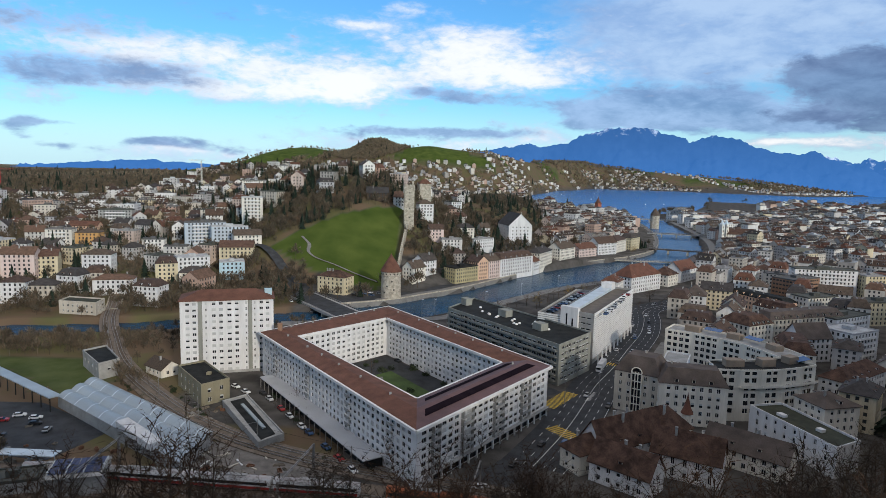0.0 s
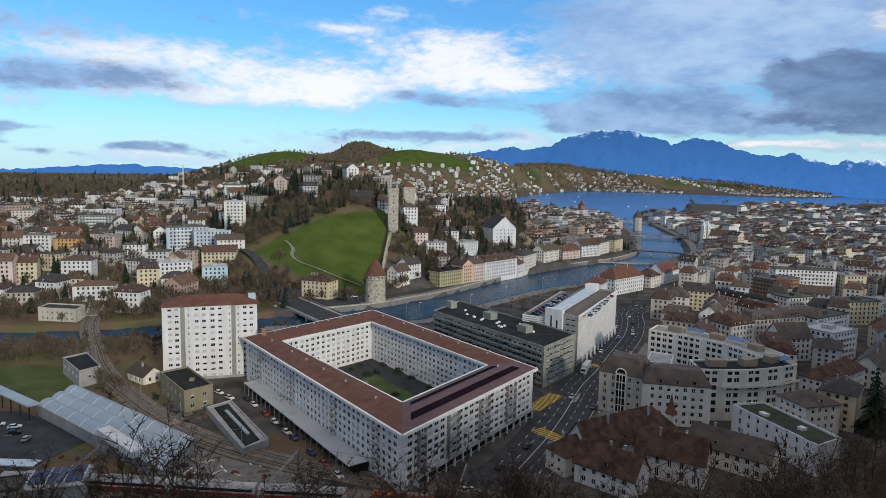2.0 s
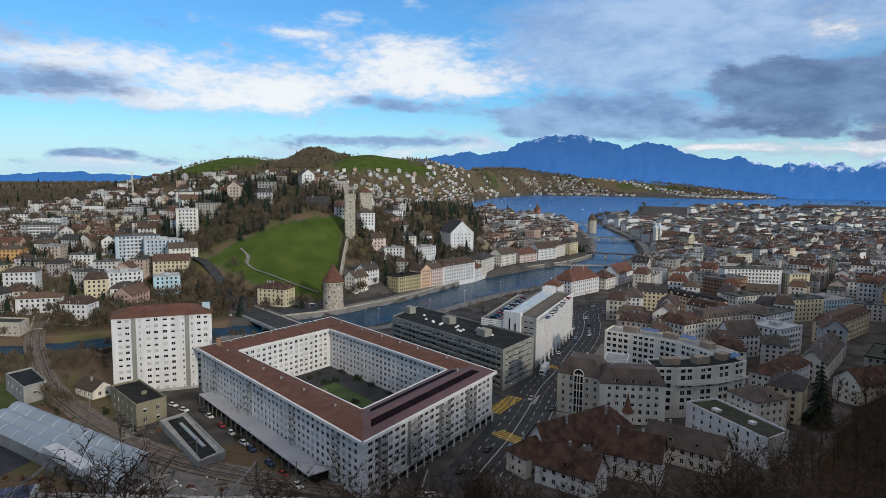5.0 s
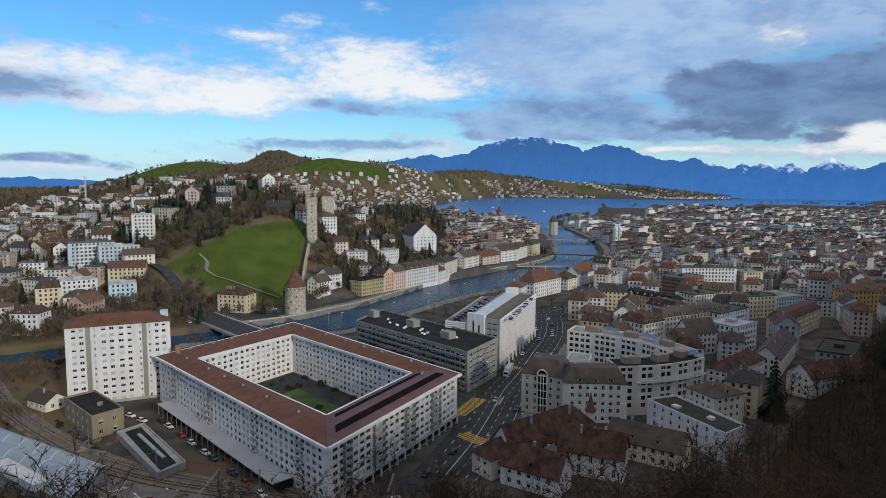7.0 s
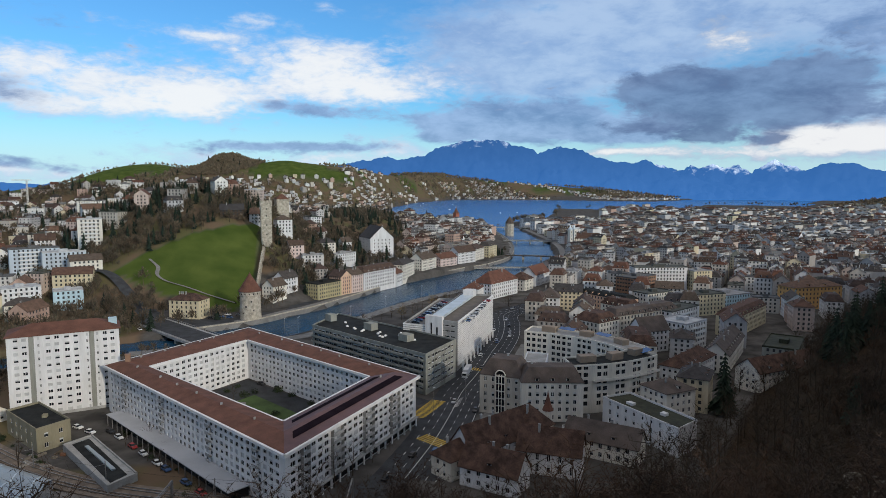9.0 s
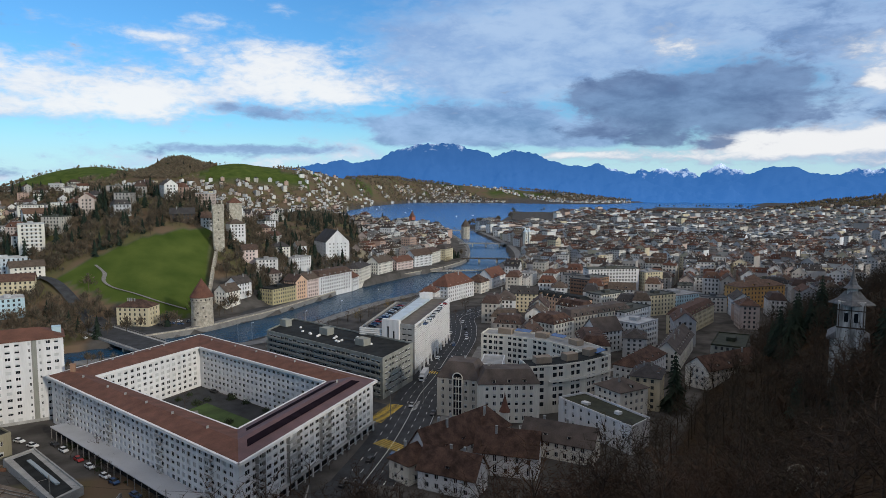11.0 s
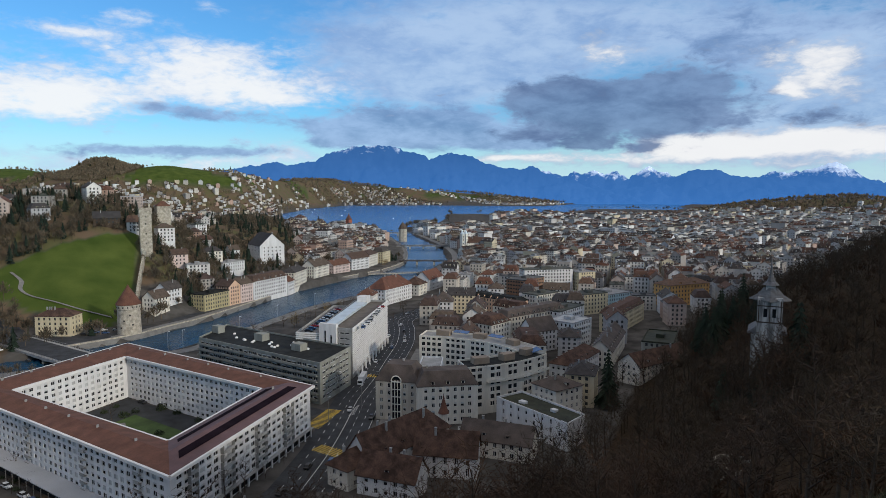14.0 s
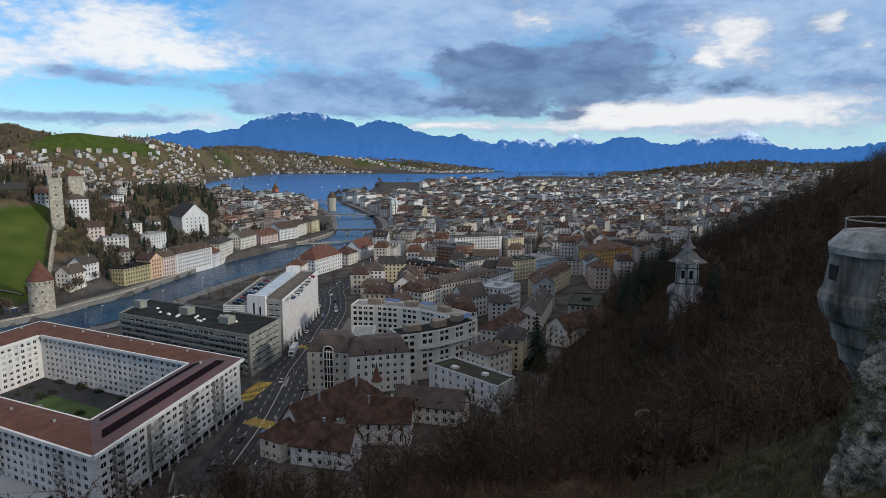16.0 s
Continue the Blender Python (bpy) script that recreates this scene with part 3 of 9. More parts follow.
def house(L, W, n, roof, rise, rng, wall=None, tiles=None, storey=2.9, detail=True, label="", category="house", group="", chimneys=1, dormers=0, pitch=2.6, win=(1.25, 1.65), root=3.0, balcony=False, place=None, name="house", shutters=None):
    """One house with its walls, windows, roof, chimneys and dormers, its middle at the origin or at place."""
    if place is not None and place.translation.length > 340:
        detail = False
    ob = thing(name, 0, 0, 0, 0, label, category, group)
    wall, tiles = wall or M_PLASTER, tiles or (M_FLAT if roof == "flat" else M_TILE)
    z1 = n * storey + 0.4
    c = [(-L / 2, -W / 2), (L / 2, -W / 2), (L / 2, W / 2), (-L / 2, W / 2)]
    s, holes = Shape(), []
    for i in range(4):
        a, b = c[i], c[(i + 1) % 4]
        ln = L if i % 2 == 0 else W
        holes += facade(s, a, b, -root, z1, spaced(ln, pitch, win[0], 0.7), storeys(0.2, n, storey, 0.85, win[1]))
    if roof == "gable":
        for x, order in ((-L / 2, 1), (L / 2, -1)):
            tri = [(x, W / 2, z1), (x, -W / 2, z1), (x, 0, z1 + rise)]
            s.face(tri[::order], 0)
    if not detail:
        panes_into(s, holes, 1)
    part("wall", s, [wall, M_PANE_FAR], ob)
    if detail:
        put_windows(ob, holes, rng)
    r = Shape()
    if roof == "gable":
        roof_gable(r, L, W, z1, rise, 0.6)
    elif roof == "hip":
        roof_hip(r, L, W, z1, rise, 0.6)
    elif roof == "mansard":
        roof_hip(r, L, W, z1, rise, 0.3, 0, 0.55)
    else:
        r.box(-L / 2 + 0.3, L / 2 - 0.3, -W / 2 + 0.3, W / 2 - 0.3, z1 - 0.3, z1 + 0.05)
        for x0, x1, y0, y1 in ((-L / 2 - .05, L / 2 + .05, -W / 2 - .05, -W / 2 + .3), (-L / 2 - .05, L / 2 + .05, W / 2 - .3, W / 2 + .05), (-L / 2 - .05, -L / 2 + .3, -W / 2 + .3, W / 2 - .3), (L / 2 - .3, L / 2 + .05, -W / 2 + .3, W / 2 - .3)):
            r.box(x0, x1, y0, y1, z1 - 0.3, z1 + 0.55)
        r.box(-L * 0.12, L * 0.1, -W * 0.15, W * 0.12, z1, z1 + 2.0)
    part("roof", r, tiles, ob)
    if roof != "flat":
        for k in range(chimneys):
            x = rng.uniform(-L * 0.3, L * 0.3)
            y = rng.choice((-1, 1)) * W * 0.12
            ch = Shape()
            ch.box(x - 0.35, x + 0.35, y - 0.3, y + 0.3, z1 + rise * 0.5, z1 + rise + 1.0)
            ch.box(x - 0.45, x + 0.45, y - 0.4, y + 0.4, z1 + rise + 1.0, z1 + rise + 1.15)
            part("chimney", ch, M_GREY, ob)
        for k in range(dormers):
            for sg in (1, -1):
                d = Shape()
                x = -L / 2 + L * (k + 1) / (dormers + 1)
                f = 0.3 if roof == "mansard" else 0.55
                dormer(d, x, -sg * (W / 2 - (0.1 if roof == "mansard" else 1.0)), z1 + 0.5, 1.3, 1.4, 2.2, sg)
                part("dormer", d, [wall, tiles, M_PANE], ob)
    if balcony:
        for i in range(n):
            b = Shape()
            z = 0.2 + i * storey
            b.box(-L * 0.3, L * 0.3, -W / 2 - 1.4, -W / 2, z, z + 0.18)
            b.box(-L * 0.3, L * 0.3, -W / 2 - 1.4, -W / 2 - 1.32, z + 0.18, z + 1.1)
            part("balcony", b, M_FRAME, ob)
    if place is not None:
        ob.matrix_world = place
    return ob


# ---------------------------------------------------------------- ground, water, mountains
def spread(lo, hi, step, grow, a, b):
    core = list(np.arange(lo, hi + step, step))
    s, left = step, [lo]
    while left[-1] > a:
        s *= grow
        left.append(left[-1] - s)
    s, right = step, [core[-1]]
    while right[-1] < b:
        s *= grow
        right.append(right[-1] + s)
    return np.array(left[:0:-1] + core + right[1:])


GX, GY = spread(-270, 270, 5, 1.03, -4300, 4600), spread(60, 740, 5, 1.03, -900, 4900)
XX, YY = np.meshgrid(GX, GY)
ZZ = ground_z(XX, YY)
ny_, nx_ = XX.shape
idx = np.arange(nx_ * ny_).reshape(ny_, nx_)
quads = np.stack([idx[:-1, :-1], idx[:-1, 1:], idx[1:, 1:], idx[1:, :-1]], -1).reshape(-1, 4)
me = bpy.data.meshes.new("ground")
me.vertices.add(nx_ * ny_)
me.vertices.foreach_set("co", np.stack([XX, YY, ZZ], -1).ravel())
me.loops.add(quads.size)
me.loops.foreach_set("vertex_index", quads.ravel())
me.polygons.add(len(quads))
me.polygons.foreach_set("loop_start", np.arange(0, quads.size, 4))
me.polygons.foreach_set("use_smooth", np.ones(len(quads), bool))
me.update(calc_edges=True)
# what grows or is paved where
MEADOW = [(-146, 537), (-131, 528), (-99, 503), (-79, 490), (-50, 484), (-41, 500), (-38, 542), (-40, 617), (-61, 600), (-83, 584), (-107, 571), (-124, 558), (-141, 542)]
FIELD = [(-215, 300), (-163, 295), (-137, 265), (-150, 248), (-192, 277), (-240, 290)]
COVER = np.zeros((ny_ * nx_, 4))
fx, fy, fz = XX.ravel(), YY.ravel(), ZZ.ravel()
dn, sd = seg_dist(fx, fy, FOOT)
wav = np.sin(fx / 170 + 1.3) * np.cos(fy / 210 - 0.4) + 0.6 * np.sin(fx / 63 + fy / 91)
fields = ((fy > 3000) & (fz > 50) & (wav > 1.05)) | ((fx < -500) & (fy > 1500) & (wav > 0.75))
for px_, py_, pa, pb in ((-600, 2700, 190, 150), (-690, 2640, 120, 160), (-60, 2360, 105, 110), (30, 2330, 110, 70), (120, 2300, 60, 60), (210, 2620, 60, 90), (-1250, 2200, 130, 130), (-1500, 2050, 150, 80), (1700, 3760, 160, 60), (1500, 3880, 120, 50)):
    fields |= ((fx - px_) / pa) ** 2 + ((fy - py_) / pb) ** 2 + 0.25 * np.sin(fx / 23 + fy / 31) < 1
COVER[:, 0] = np.maximum.reduce([inside(fx, fy, MEADOW), inside(fx, fy, FIELD) * 0.75, fields])
COVER[:, 1] = (sd > 0) & (dn > 6)
yard_soil = (fx < -30) & (fy > 185) & (fy < 372) & ((fx < -100) | (fy < 225))
COVER[:, 2] = (((fz > 20) | ((fx < -95) & (fy > 330)) | yard_soil) & (COVER[:, 0] == 0) & (COVER[:, 1] == 0))
COVER[:, 3] = 1
at_ = me.color_attributes.new("cover", "FLOAT_COLOR", "POINT")
at_.data.foreach_set("color", COVER.ravel())
M_GROUND = bpy.data.materials.new("ground")
M_GROUND.use_nodes = True
n_, l_ = M_GROUND.node_tree.nodes, M_GROUND.node_tree.links
b_ = n_["Principled BSDF"]
b_.inputs["Roughness"].default_value = 0.95
b_.inputs["Specular IOR Level"].default_value = 0.04
ca = n_.new("ShaderNodeVertexColor")
ca.layer_name = "cover"
sp = n_.new("ShaderNodeSeparateColor")
l_.new(ca.outputs[0], sp.inputs[0])
gp = n_.new("ShaderNodeNewGeometry")


def gnoise(scale, detail=5):
    t = n_.new("ShaderNodeTexNoise")
    t.inputs["Scale"].default_value, t.inputs["Detail"].default_value = scale, detail
    l_.new(gp.outputs["Position"], t.inputs["Vector"])
    return t.outputs["Fac"]


def gramp(fac, a, b, lo=0.35, hi=0.65):
    r = n_.new("ShaderNodeValToRGB")
    r.color_ramp.elements[0].position, r.color_ramp.elements[0].color = lo, (*a, 1)
    r.color_ramp.elements[1].position, r.color_ramp.elements[1].color = hi, (*b, 1)
    l_.new(fac, r.inputs[0])
    return r.outputs[0]


def gmix(fac, a, b):
    m = n_.new("ShaderNodeMix")
    m.data_type = "RGBA"
    l_.new(fac, m.inputs[0])
    l_.new(a, m.inputs[6])
    l_.new(b, m.inputs[7])
    return m.outputs[2]


urban = gramp(gnoise(0.09), (0.052, 0.049, 0.046), (0.115, 0.108, 0.10))
grass = gramp(gnoise(0.045, 9), (0.042, 0.068, 0.014), (0.085, 0.112, 0.026), 0.3, 0.7)
woodfloor = gramp(gnoise(0.9, 8), (0.020, 0.013, 0.008), (0.056, 0.038, 0.022))
garden = gramp(gnoise(0.03), (0.138, 0.098, 0.065), (0.108, 0.104, 0.048), 0.45, 0.62)
gcol = gmix(sp.outputs[2], urban, garden)
gcol = gmix(sp.outputs[1], gcol, woodfloor)
gcol = gmix(sp.outputs[0], gcol, grass)
l_.new(gcol, b_.inputs["Base Color"])
gb = n_.new("ShaderNodeBump")
gb.inputs["Strength"].default_value, gb.inputs["Distance"].default_value = 0.4, 0.3
l_.new(gnoise(0.8), gb.inputs["Height"])
l_.new(gb.outputs[0], b_.inputs["Normal"])
me.materials.append(M_GROUND)
tagged(new("ground", me), "hilly ground with town, meadow and winter woods", "ground", kind="structure")

WATER_Z = -3.0
s = Shape()
for x0, x1, y0, y1 in ((-1500, 800, 100, 1600), (-300, 3600, 1600, 4000)):
    s.face([(x0, y0, WATER_Z), (x1, y0, WATER_Z), (x1, y1, WATER_Z), (x0, y1, WATER_Z)])
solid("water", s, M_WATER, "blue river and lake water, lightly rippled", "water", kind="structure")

# mountains across the lake
def mountain_material(name, SNOW):
    # rock tinted blue: distance haze painted into the base colour
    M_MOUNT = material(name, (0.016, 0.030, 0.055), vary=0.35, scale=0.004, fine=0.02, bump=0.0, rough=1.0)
    mn, ml = M_MOUNT.node_tree.nodes, M_MOUNT.node_tree.links
    mb = mn["Principled BSDF"]
    mb.inputs["Specular IOR Level"].default_value = 0.0
    mg = mn.new("ShaderNodeNewGeometry")
    mz = mn.new("ShaderNodeSeparateXYZ")
    ml.new(mg.outputs["Position"], mz.inputs[0])
    mt = mn.new("ShaderNodeTexNoise")
    mt.inputs["Scale"].default_value, mt.inputs["Detail"].default_value, mt.inputs["Roughness"].default_value = 0.012, 8, 0.7
    ml.new(mg.outputs["Position"], mt.inputs["Vector"])
    ma = mn.new("ShaderNodeMath")
    ma.operation = "MULTIPLY_ADD"
    ml.new(mt.outputs["Fac"], ma.inputs[0])
    ma.inputs[1].default_value = 260
    ml.new(mz.outputs[2], ma.inputs[2])
    mr_ = mn.new("ShaderNodeMapRange")
    ml.new(ma.outputs[0], mr_.inputs[0])
    mr_.inputs[1].default_value, mr_.inputs[2].default_value = SNOW, SNOW + 45
    mm = mn.new("ShaderNodeMix")
    mm.data_type = "RGBA"
    ml.new(mr_.outputs[0], mm.inputs[0])
    ml.new(mb.inputs["Base Color"].links[0].from_socket, mm.inputs[6])
    mm.inputs[7].default_value = (0.62, 0.68, 0.78, 1)
    ml.new(mm.outputs[2], mb.inputs["Base Color"])
    # haze of the air between, painted as a blue glow, thickest low down
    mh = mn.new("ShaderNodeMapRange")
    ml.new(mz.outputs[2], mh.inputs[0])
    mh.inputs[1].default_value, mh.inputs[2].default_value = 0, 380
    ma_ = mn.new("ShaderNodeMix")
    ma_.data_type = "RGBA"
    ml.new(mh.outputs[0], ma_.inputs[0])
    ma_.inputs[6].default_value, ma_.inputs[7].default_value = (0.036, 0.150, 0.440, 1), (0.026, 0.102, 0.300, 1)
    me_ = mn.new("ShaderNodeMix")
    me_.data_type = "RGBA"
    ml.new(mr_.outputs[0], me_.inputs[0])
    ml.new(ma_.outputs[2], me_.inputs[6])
    # the snow carries a paler painted haze glow
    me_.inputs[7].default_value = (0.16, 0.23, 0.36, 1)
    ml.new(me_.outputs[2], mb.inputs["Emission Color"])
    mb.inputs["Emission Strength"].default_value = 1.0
    return M_MOUNT


def mountain(pts, dist, label, jag, seed, snow):
    """A range: crest points (turn from ahead, height over the eye, both in degrees) at that distance."""
    rock = mountain_material("hazed_far_rock", snow)
    a0, a1 = pts[0][0], pts[-1][0]
    cols = int((a1 - a0) / 0.12)
    verts, faces = [], []
    rows = 22
    for i in range(cols + 1):
        a = a0 + (a1 - a0) * i / cols
        for (p, e), (q, f) in zip(pts[:-1], pts[1:]):
            if p <= a <= q:
                t = (a - p) / (q - p)
                t = t * t * (3 - 2 * t) * 0.35 + t * 0.65
                el = e + (f - e) * t
                break
        top = EYE[2] + dist * math.tan(radians(el))
        for r in range(rows):
            k = r / (rows - 1)
            d = dist - 420 * (1 - k) ** 1.2
            n = noise.fractal(Vector((a * 0.9, k * 5.0, seed)), 1.0, 2.0, 6)
            n2 = noise.fractal(Vector((a * 3.2, k * 14.0, seed + 7)), 1.0, 2.0, 4)
            h = -20 + (top + 20) * (k ** 1.15) + (n * 55 * math.sin(math.pi * min(k, 0.93)) + n2 * jag * k)
            verts.append((math.sin(radians(a)) * (d + n * 60 * (1 - k)), math.cos(radians(a)) * (d + n * 60 * (1 - k)), h))
    for i in range(cols):
        for r in range(rows - 1):
            k = i * rows + r
            faces.append((k, k + rows, k + rows + 1, k + 1))
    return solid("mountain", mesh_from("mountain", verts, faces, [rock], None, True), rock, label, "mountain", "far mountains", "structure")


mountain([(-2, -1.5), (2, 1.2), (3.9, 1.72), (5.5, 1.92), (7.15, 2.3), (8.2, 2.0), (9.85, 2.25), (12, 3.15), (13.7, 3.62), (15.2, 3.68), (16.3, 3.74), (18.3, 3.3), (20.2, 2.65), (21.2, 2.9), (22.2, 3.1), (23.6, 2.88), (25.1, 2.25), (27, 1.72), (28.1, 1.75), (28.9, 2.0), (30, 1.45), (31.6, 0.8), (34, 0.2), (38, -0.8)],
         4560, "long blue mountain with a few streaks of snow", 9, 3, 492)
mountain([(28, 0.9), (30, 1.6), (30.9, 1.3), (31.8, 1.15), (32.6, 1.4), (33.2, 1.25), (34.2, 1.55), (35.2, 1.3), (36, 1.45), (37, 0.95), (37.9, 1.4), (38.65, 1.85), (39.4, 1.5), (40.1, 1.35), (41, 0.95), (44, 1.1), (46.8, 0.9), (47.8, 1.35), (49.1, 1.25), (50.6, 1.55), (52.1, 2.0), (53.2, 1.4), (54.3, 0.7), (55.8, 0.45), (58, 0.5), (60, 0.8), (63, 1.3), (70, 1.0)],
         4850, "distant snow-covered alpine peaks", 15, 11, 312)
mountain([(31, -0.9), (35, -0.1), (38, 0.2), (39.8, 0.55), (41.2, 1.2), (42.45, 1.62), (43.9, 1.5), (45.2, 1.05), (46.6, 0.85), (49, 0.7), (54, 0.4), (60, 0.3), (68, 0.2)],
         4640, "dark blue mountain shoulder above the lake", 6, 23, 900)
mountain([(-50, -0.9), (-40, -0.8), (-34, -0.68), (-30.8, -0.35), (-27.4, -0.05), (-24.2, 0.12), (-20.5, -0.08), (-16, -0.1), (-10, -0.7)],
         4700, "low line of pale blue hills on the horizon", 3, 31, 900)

# ---------------------------------------------------------------- river banks, bridges, roads
def strip(pts, half, z, m=None):
    """A band of that half width along points (x, y)."""
    s, n = Shape(), len(pts)
    left, right = [], []
    for i, (x, y) in enumerate(pts):
        ax, ay = pts[max(i - 1, 0)]
        bx, by = pts[min(i + 1, n - 1)]
        L = math.hypot(bx - ax, by - ay)
        nx, ny = -(by - ay) / L, (bx - ax) / L
        zz = z(x, y) if callable(z) else z
        left.append((x + nx * half, y + ny * half, zz))
        right.append((x - nx * half, y - ny * half, zz))
    for i in range(n - 1):
        s.face([right[i], right[i + 1], left[i + 1], left[i]])
    return s, left, right


def slab_strip(pts, half, top, thick):
    s, left, right = strip(pts, half, top)
    for a, b in ((right, left), (left[::-1], right[::-1])):
        for i in range(len(a) - 1):
            p, q = a[i], a[i + 1]
            s.face([(p[0], p[1], p[2] - thick), (q[0], q[1], q[2] - thick), q, p])
    for e in (0, -1):
        p, q = left[e], right[e]
        s.face([(p[0], p[1], p[2] - thick), (q[0], q[1], q[2] - thick), q, p])
    return s


def smooth_line(pts, step=8.0):
    """Catmull-Rom through the points."""
    out = []
    P = [pts[0]] + list(pts) + [pts[-1]]
    for i in range(1, len(P) - 2):
        p0, p1, p2, p3 = (np.array(P[k], float) for k in (i - 1, i, i + 1, i + 2))
        n = max(1, int(np.linalg.norm(p2 - p1) / step))
        for k in range(n):
            t = k / n
            out.append(tuple(0.5 * (2 * p1 + (p2 - p0) * t + (2 * p0 - 5 * p1 + 4 * p2 - p3) * t * t + (3 * p1 - p0 - 3 * p2 + p3) * t ** 3)))
    out.append(tuple(map(float, pts[-1])))
    return out


QUAY_N = smooth_line([(-82, 428), (-39, 451), (-14, 476), (8, 499), (52, 561), (96, 624), (134, 660), (172, 695), (204, 722), (258, 804), (318, 994), (375, 1300)])
QUAY_S = smooth_line([(-93, 374), (-48, 384), (-4, 396), (16, 416), (84, 500), (136, 545), (177, 569), (266, 687), (316, 763), (382, 958), (444, 1288)])
for pts, lab in ((QUAY_N, "stone quay with a riverside road"), (QUAY_S, "stone river wall")):
    solid("quay_wall", slab_strip(pts, 4.5, 0.35, 6.0), M_PAVING, lab, "quay", kind="structure")
par = Shape()
s_, l_e, r_e = strip(QUAY_N, 4.3, 0.35)
for p, q in zip(r_e[:-1], r_e[1:]):
    par.face([(p[0], p[1], 0.35), (q[0], q[1], 0.35), (q[0], q[1], 1.2), (p[0], p[1], 1.2)])
    par.face([(q[0] - .3, q[1] + .3, 0.35), (p[0] - .3, p[1] + .3, 0.35), (p[0] - .3, p[1] + .3, 1.2), (q[0] - .3, q[1] + .3, 1.2)])
    par.face([(p[0], p[1], 1.2), (q[0], q[1], 1.2), (q[0] - .3, q[1] + .3, 1.2), (p[0] - .3, p[1] + .3, 1.2)])
solid("parapet", par, M_STONE, "low stone parapet along the river", "parapet", kind="structure")
solid("riverside_road", strip([(x - 9, y + 6) for x, y in QUAY_N[:40]], 4.5, 0.06)[0], M_ASPHALT, "asphalt road along the quay", "road", kind="structure")


def bridge(name, a, b, half, z, label, piers=1, thick=1.4, mat=None):
    ob = thing(name, (a[0] + b[0]) / 2, (a[1] + b[1]) / 2, z, math.degrees(math.atan2(b[1] - a[1], b[0] - a[0])), label, "bridge")
    L = math.hypot(b[0] - a[0], b[1] - a[1])
    d = Shape()
    n = 12
    for i in range(n):
        x0, x1 = -L / 2 + L * i / n, -L / 2 + L * (i + 1) / n
        t = thick * (0.75 + 0.9 * abs(((i + 0.5) / n * (piers + 1)) % 1 - 0.5))
        d = Shape()
        d.box(x0, x1, -half, half, -t, 0)
        part("deck_section", d, mat or M_GREY, ob)
    r = Shape()
    r.box(-L / 2, L / 2, -half + 2.0, half - 2.0, 0.004, 0.03)
    part("roadway", r, M_ASPHALT, ob)
    for sg in (-1, 1):
        k = Shape()
        k.box(-L / 2, L / 2, sg * half - 0.12, sg * half + 0.12, 0.9, 1.05)
        for i in range(int(L / 3) + 1):
            x = -L / 2 + i * L / int(L / 3)
            k.box(x - 0.08, x + 0.08, sg * half - 0.08, sg * half + 0.08, 0, 0.9)
        part("railing", k, M_STEEL, ob)
    for i in range(piers):
        p = Shape()
        x = -L / 2 + L * (i + 1) / (piers + 1)
        p.box(x - 1.0, x + 1.0, -half + 1, half - 1, -9, -0.8)
        part("pier", p, M_STONE, ob)
    return ob


bridge("road_bridge", (-36, 366), (-99, 458), 10.5, 1.2, "wide concrete road bridge over the river")
bridge("old_bridge", (250, 790), (330, 752), 4, 2.2, "low covered footbridge over the river", 3, 0.8, M_BARK)
bridge("town_bridge", (312, 1000), (392, 972), 7, 2.5, "broad town bridge over the river", 3)
bridge("lake_bridge", (372, 1300), (455, 1275), 9, 3.0, "wide bridge where the lake ends", 4)
bridge("weir", (185, 700), (268, 690), 2, -1.2, "long low weir across the river", 2, 0.8, M_STONE)

ROAD_MAIN = smooth_line([(30, 196), (44, 222), (56, 248), (68, 276), (82, 302), (98, 335), (116, 372), (128, 405), (140, 440), (175, 470), (225, 520)], 5)
solid("road", strip(ROAD_MAIN, 10.5, 0.05)[0], M_ASPHALT, "four-lane asphalt road through the junction", "road", kind="structure")
solid("road", strip(smooth_line([(46, 262), (20, 300), (2, 346), (-18, 364), (-36, 366)], 6), 7, 0.045)[0], M_ASPHALT, "asphalt side street", "road", kind="structure")
solid("road", strip(smooth_line([(44, 222), (10, 180), (-22, 168)], 6), 6, 0.046)[0], M_ASPHALT, "asphalt street below the hill", "road", kind="structure")
solid("road", strip(smooth_line([(-97, 455), (-106, 480), (-120, 506), (-147, 542), (-190, 560)], 6), 7, lambda x, y: float(ground_z(x, y)) + 0.35)[0], M_ASPHALT, "asphalt road climbing from the bridge", "road", kind="structure")
s = Shape()
s.prism([(-108, 452), (-84, 428), (-46, 448), (-46, 460), (-60, 458), (-92, 472), (-98, 486), (-110, 480)], -0.5, 0.36)
solid("forecourt", s, M_ASPHALT, "asphalt square at the head of the bridge", "road", kind="structure")
solid("pavement", strip([(x + 15.5, y - 7) for x, y in ROAD_MAIN[4:34]], 4, 0.12)[0], M_PAVING, "paved footway beside the road", "pavement", kind="structure")


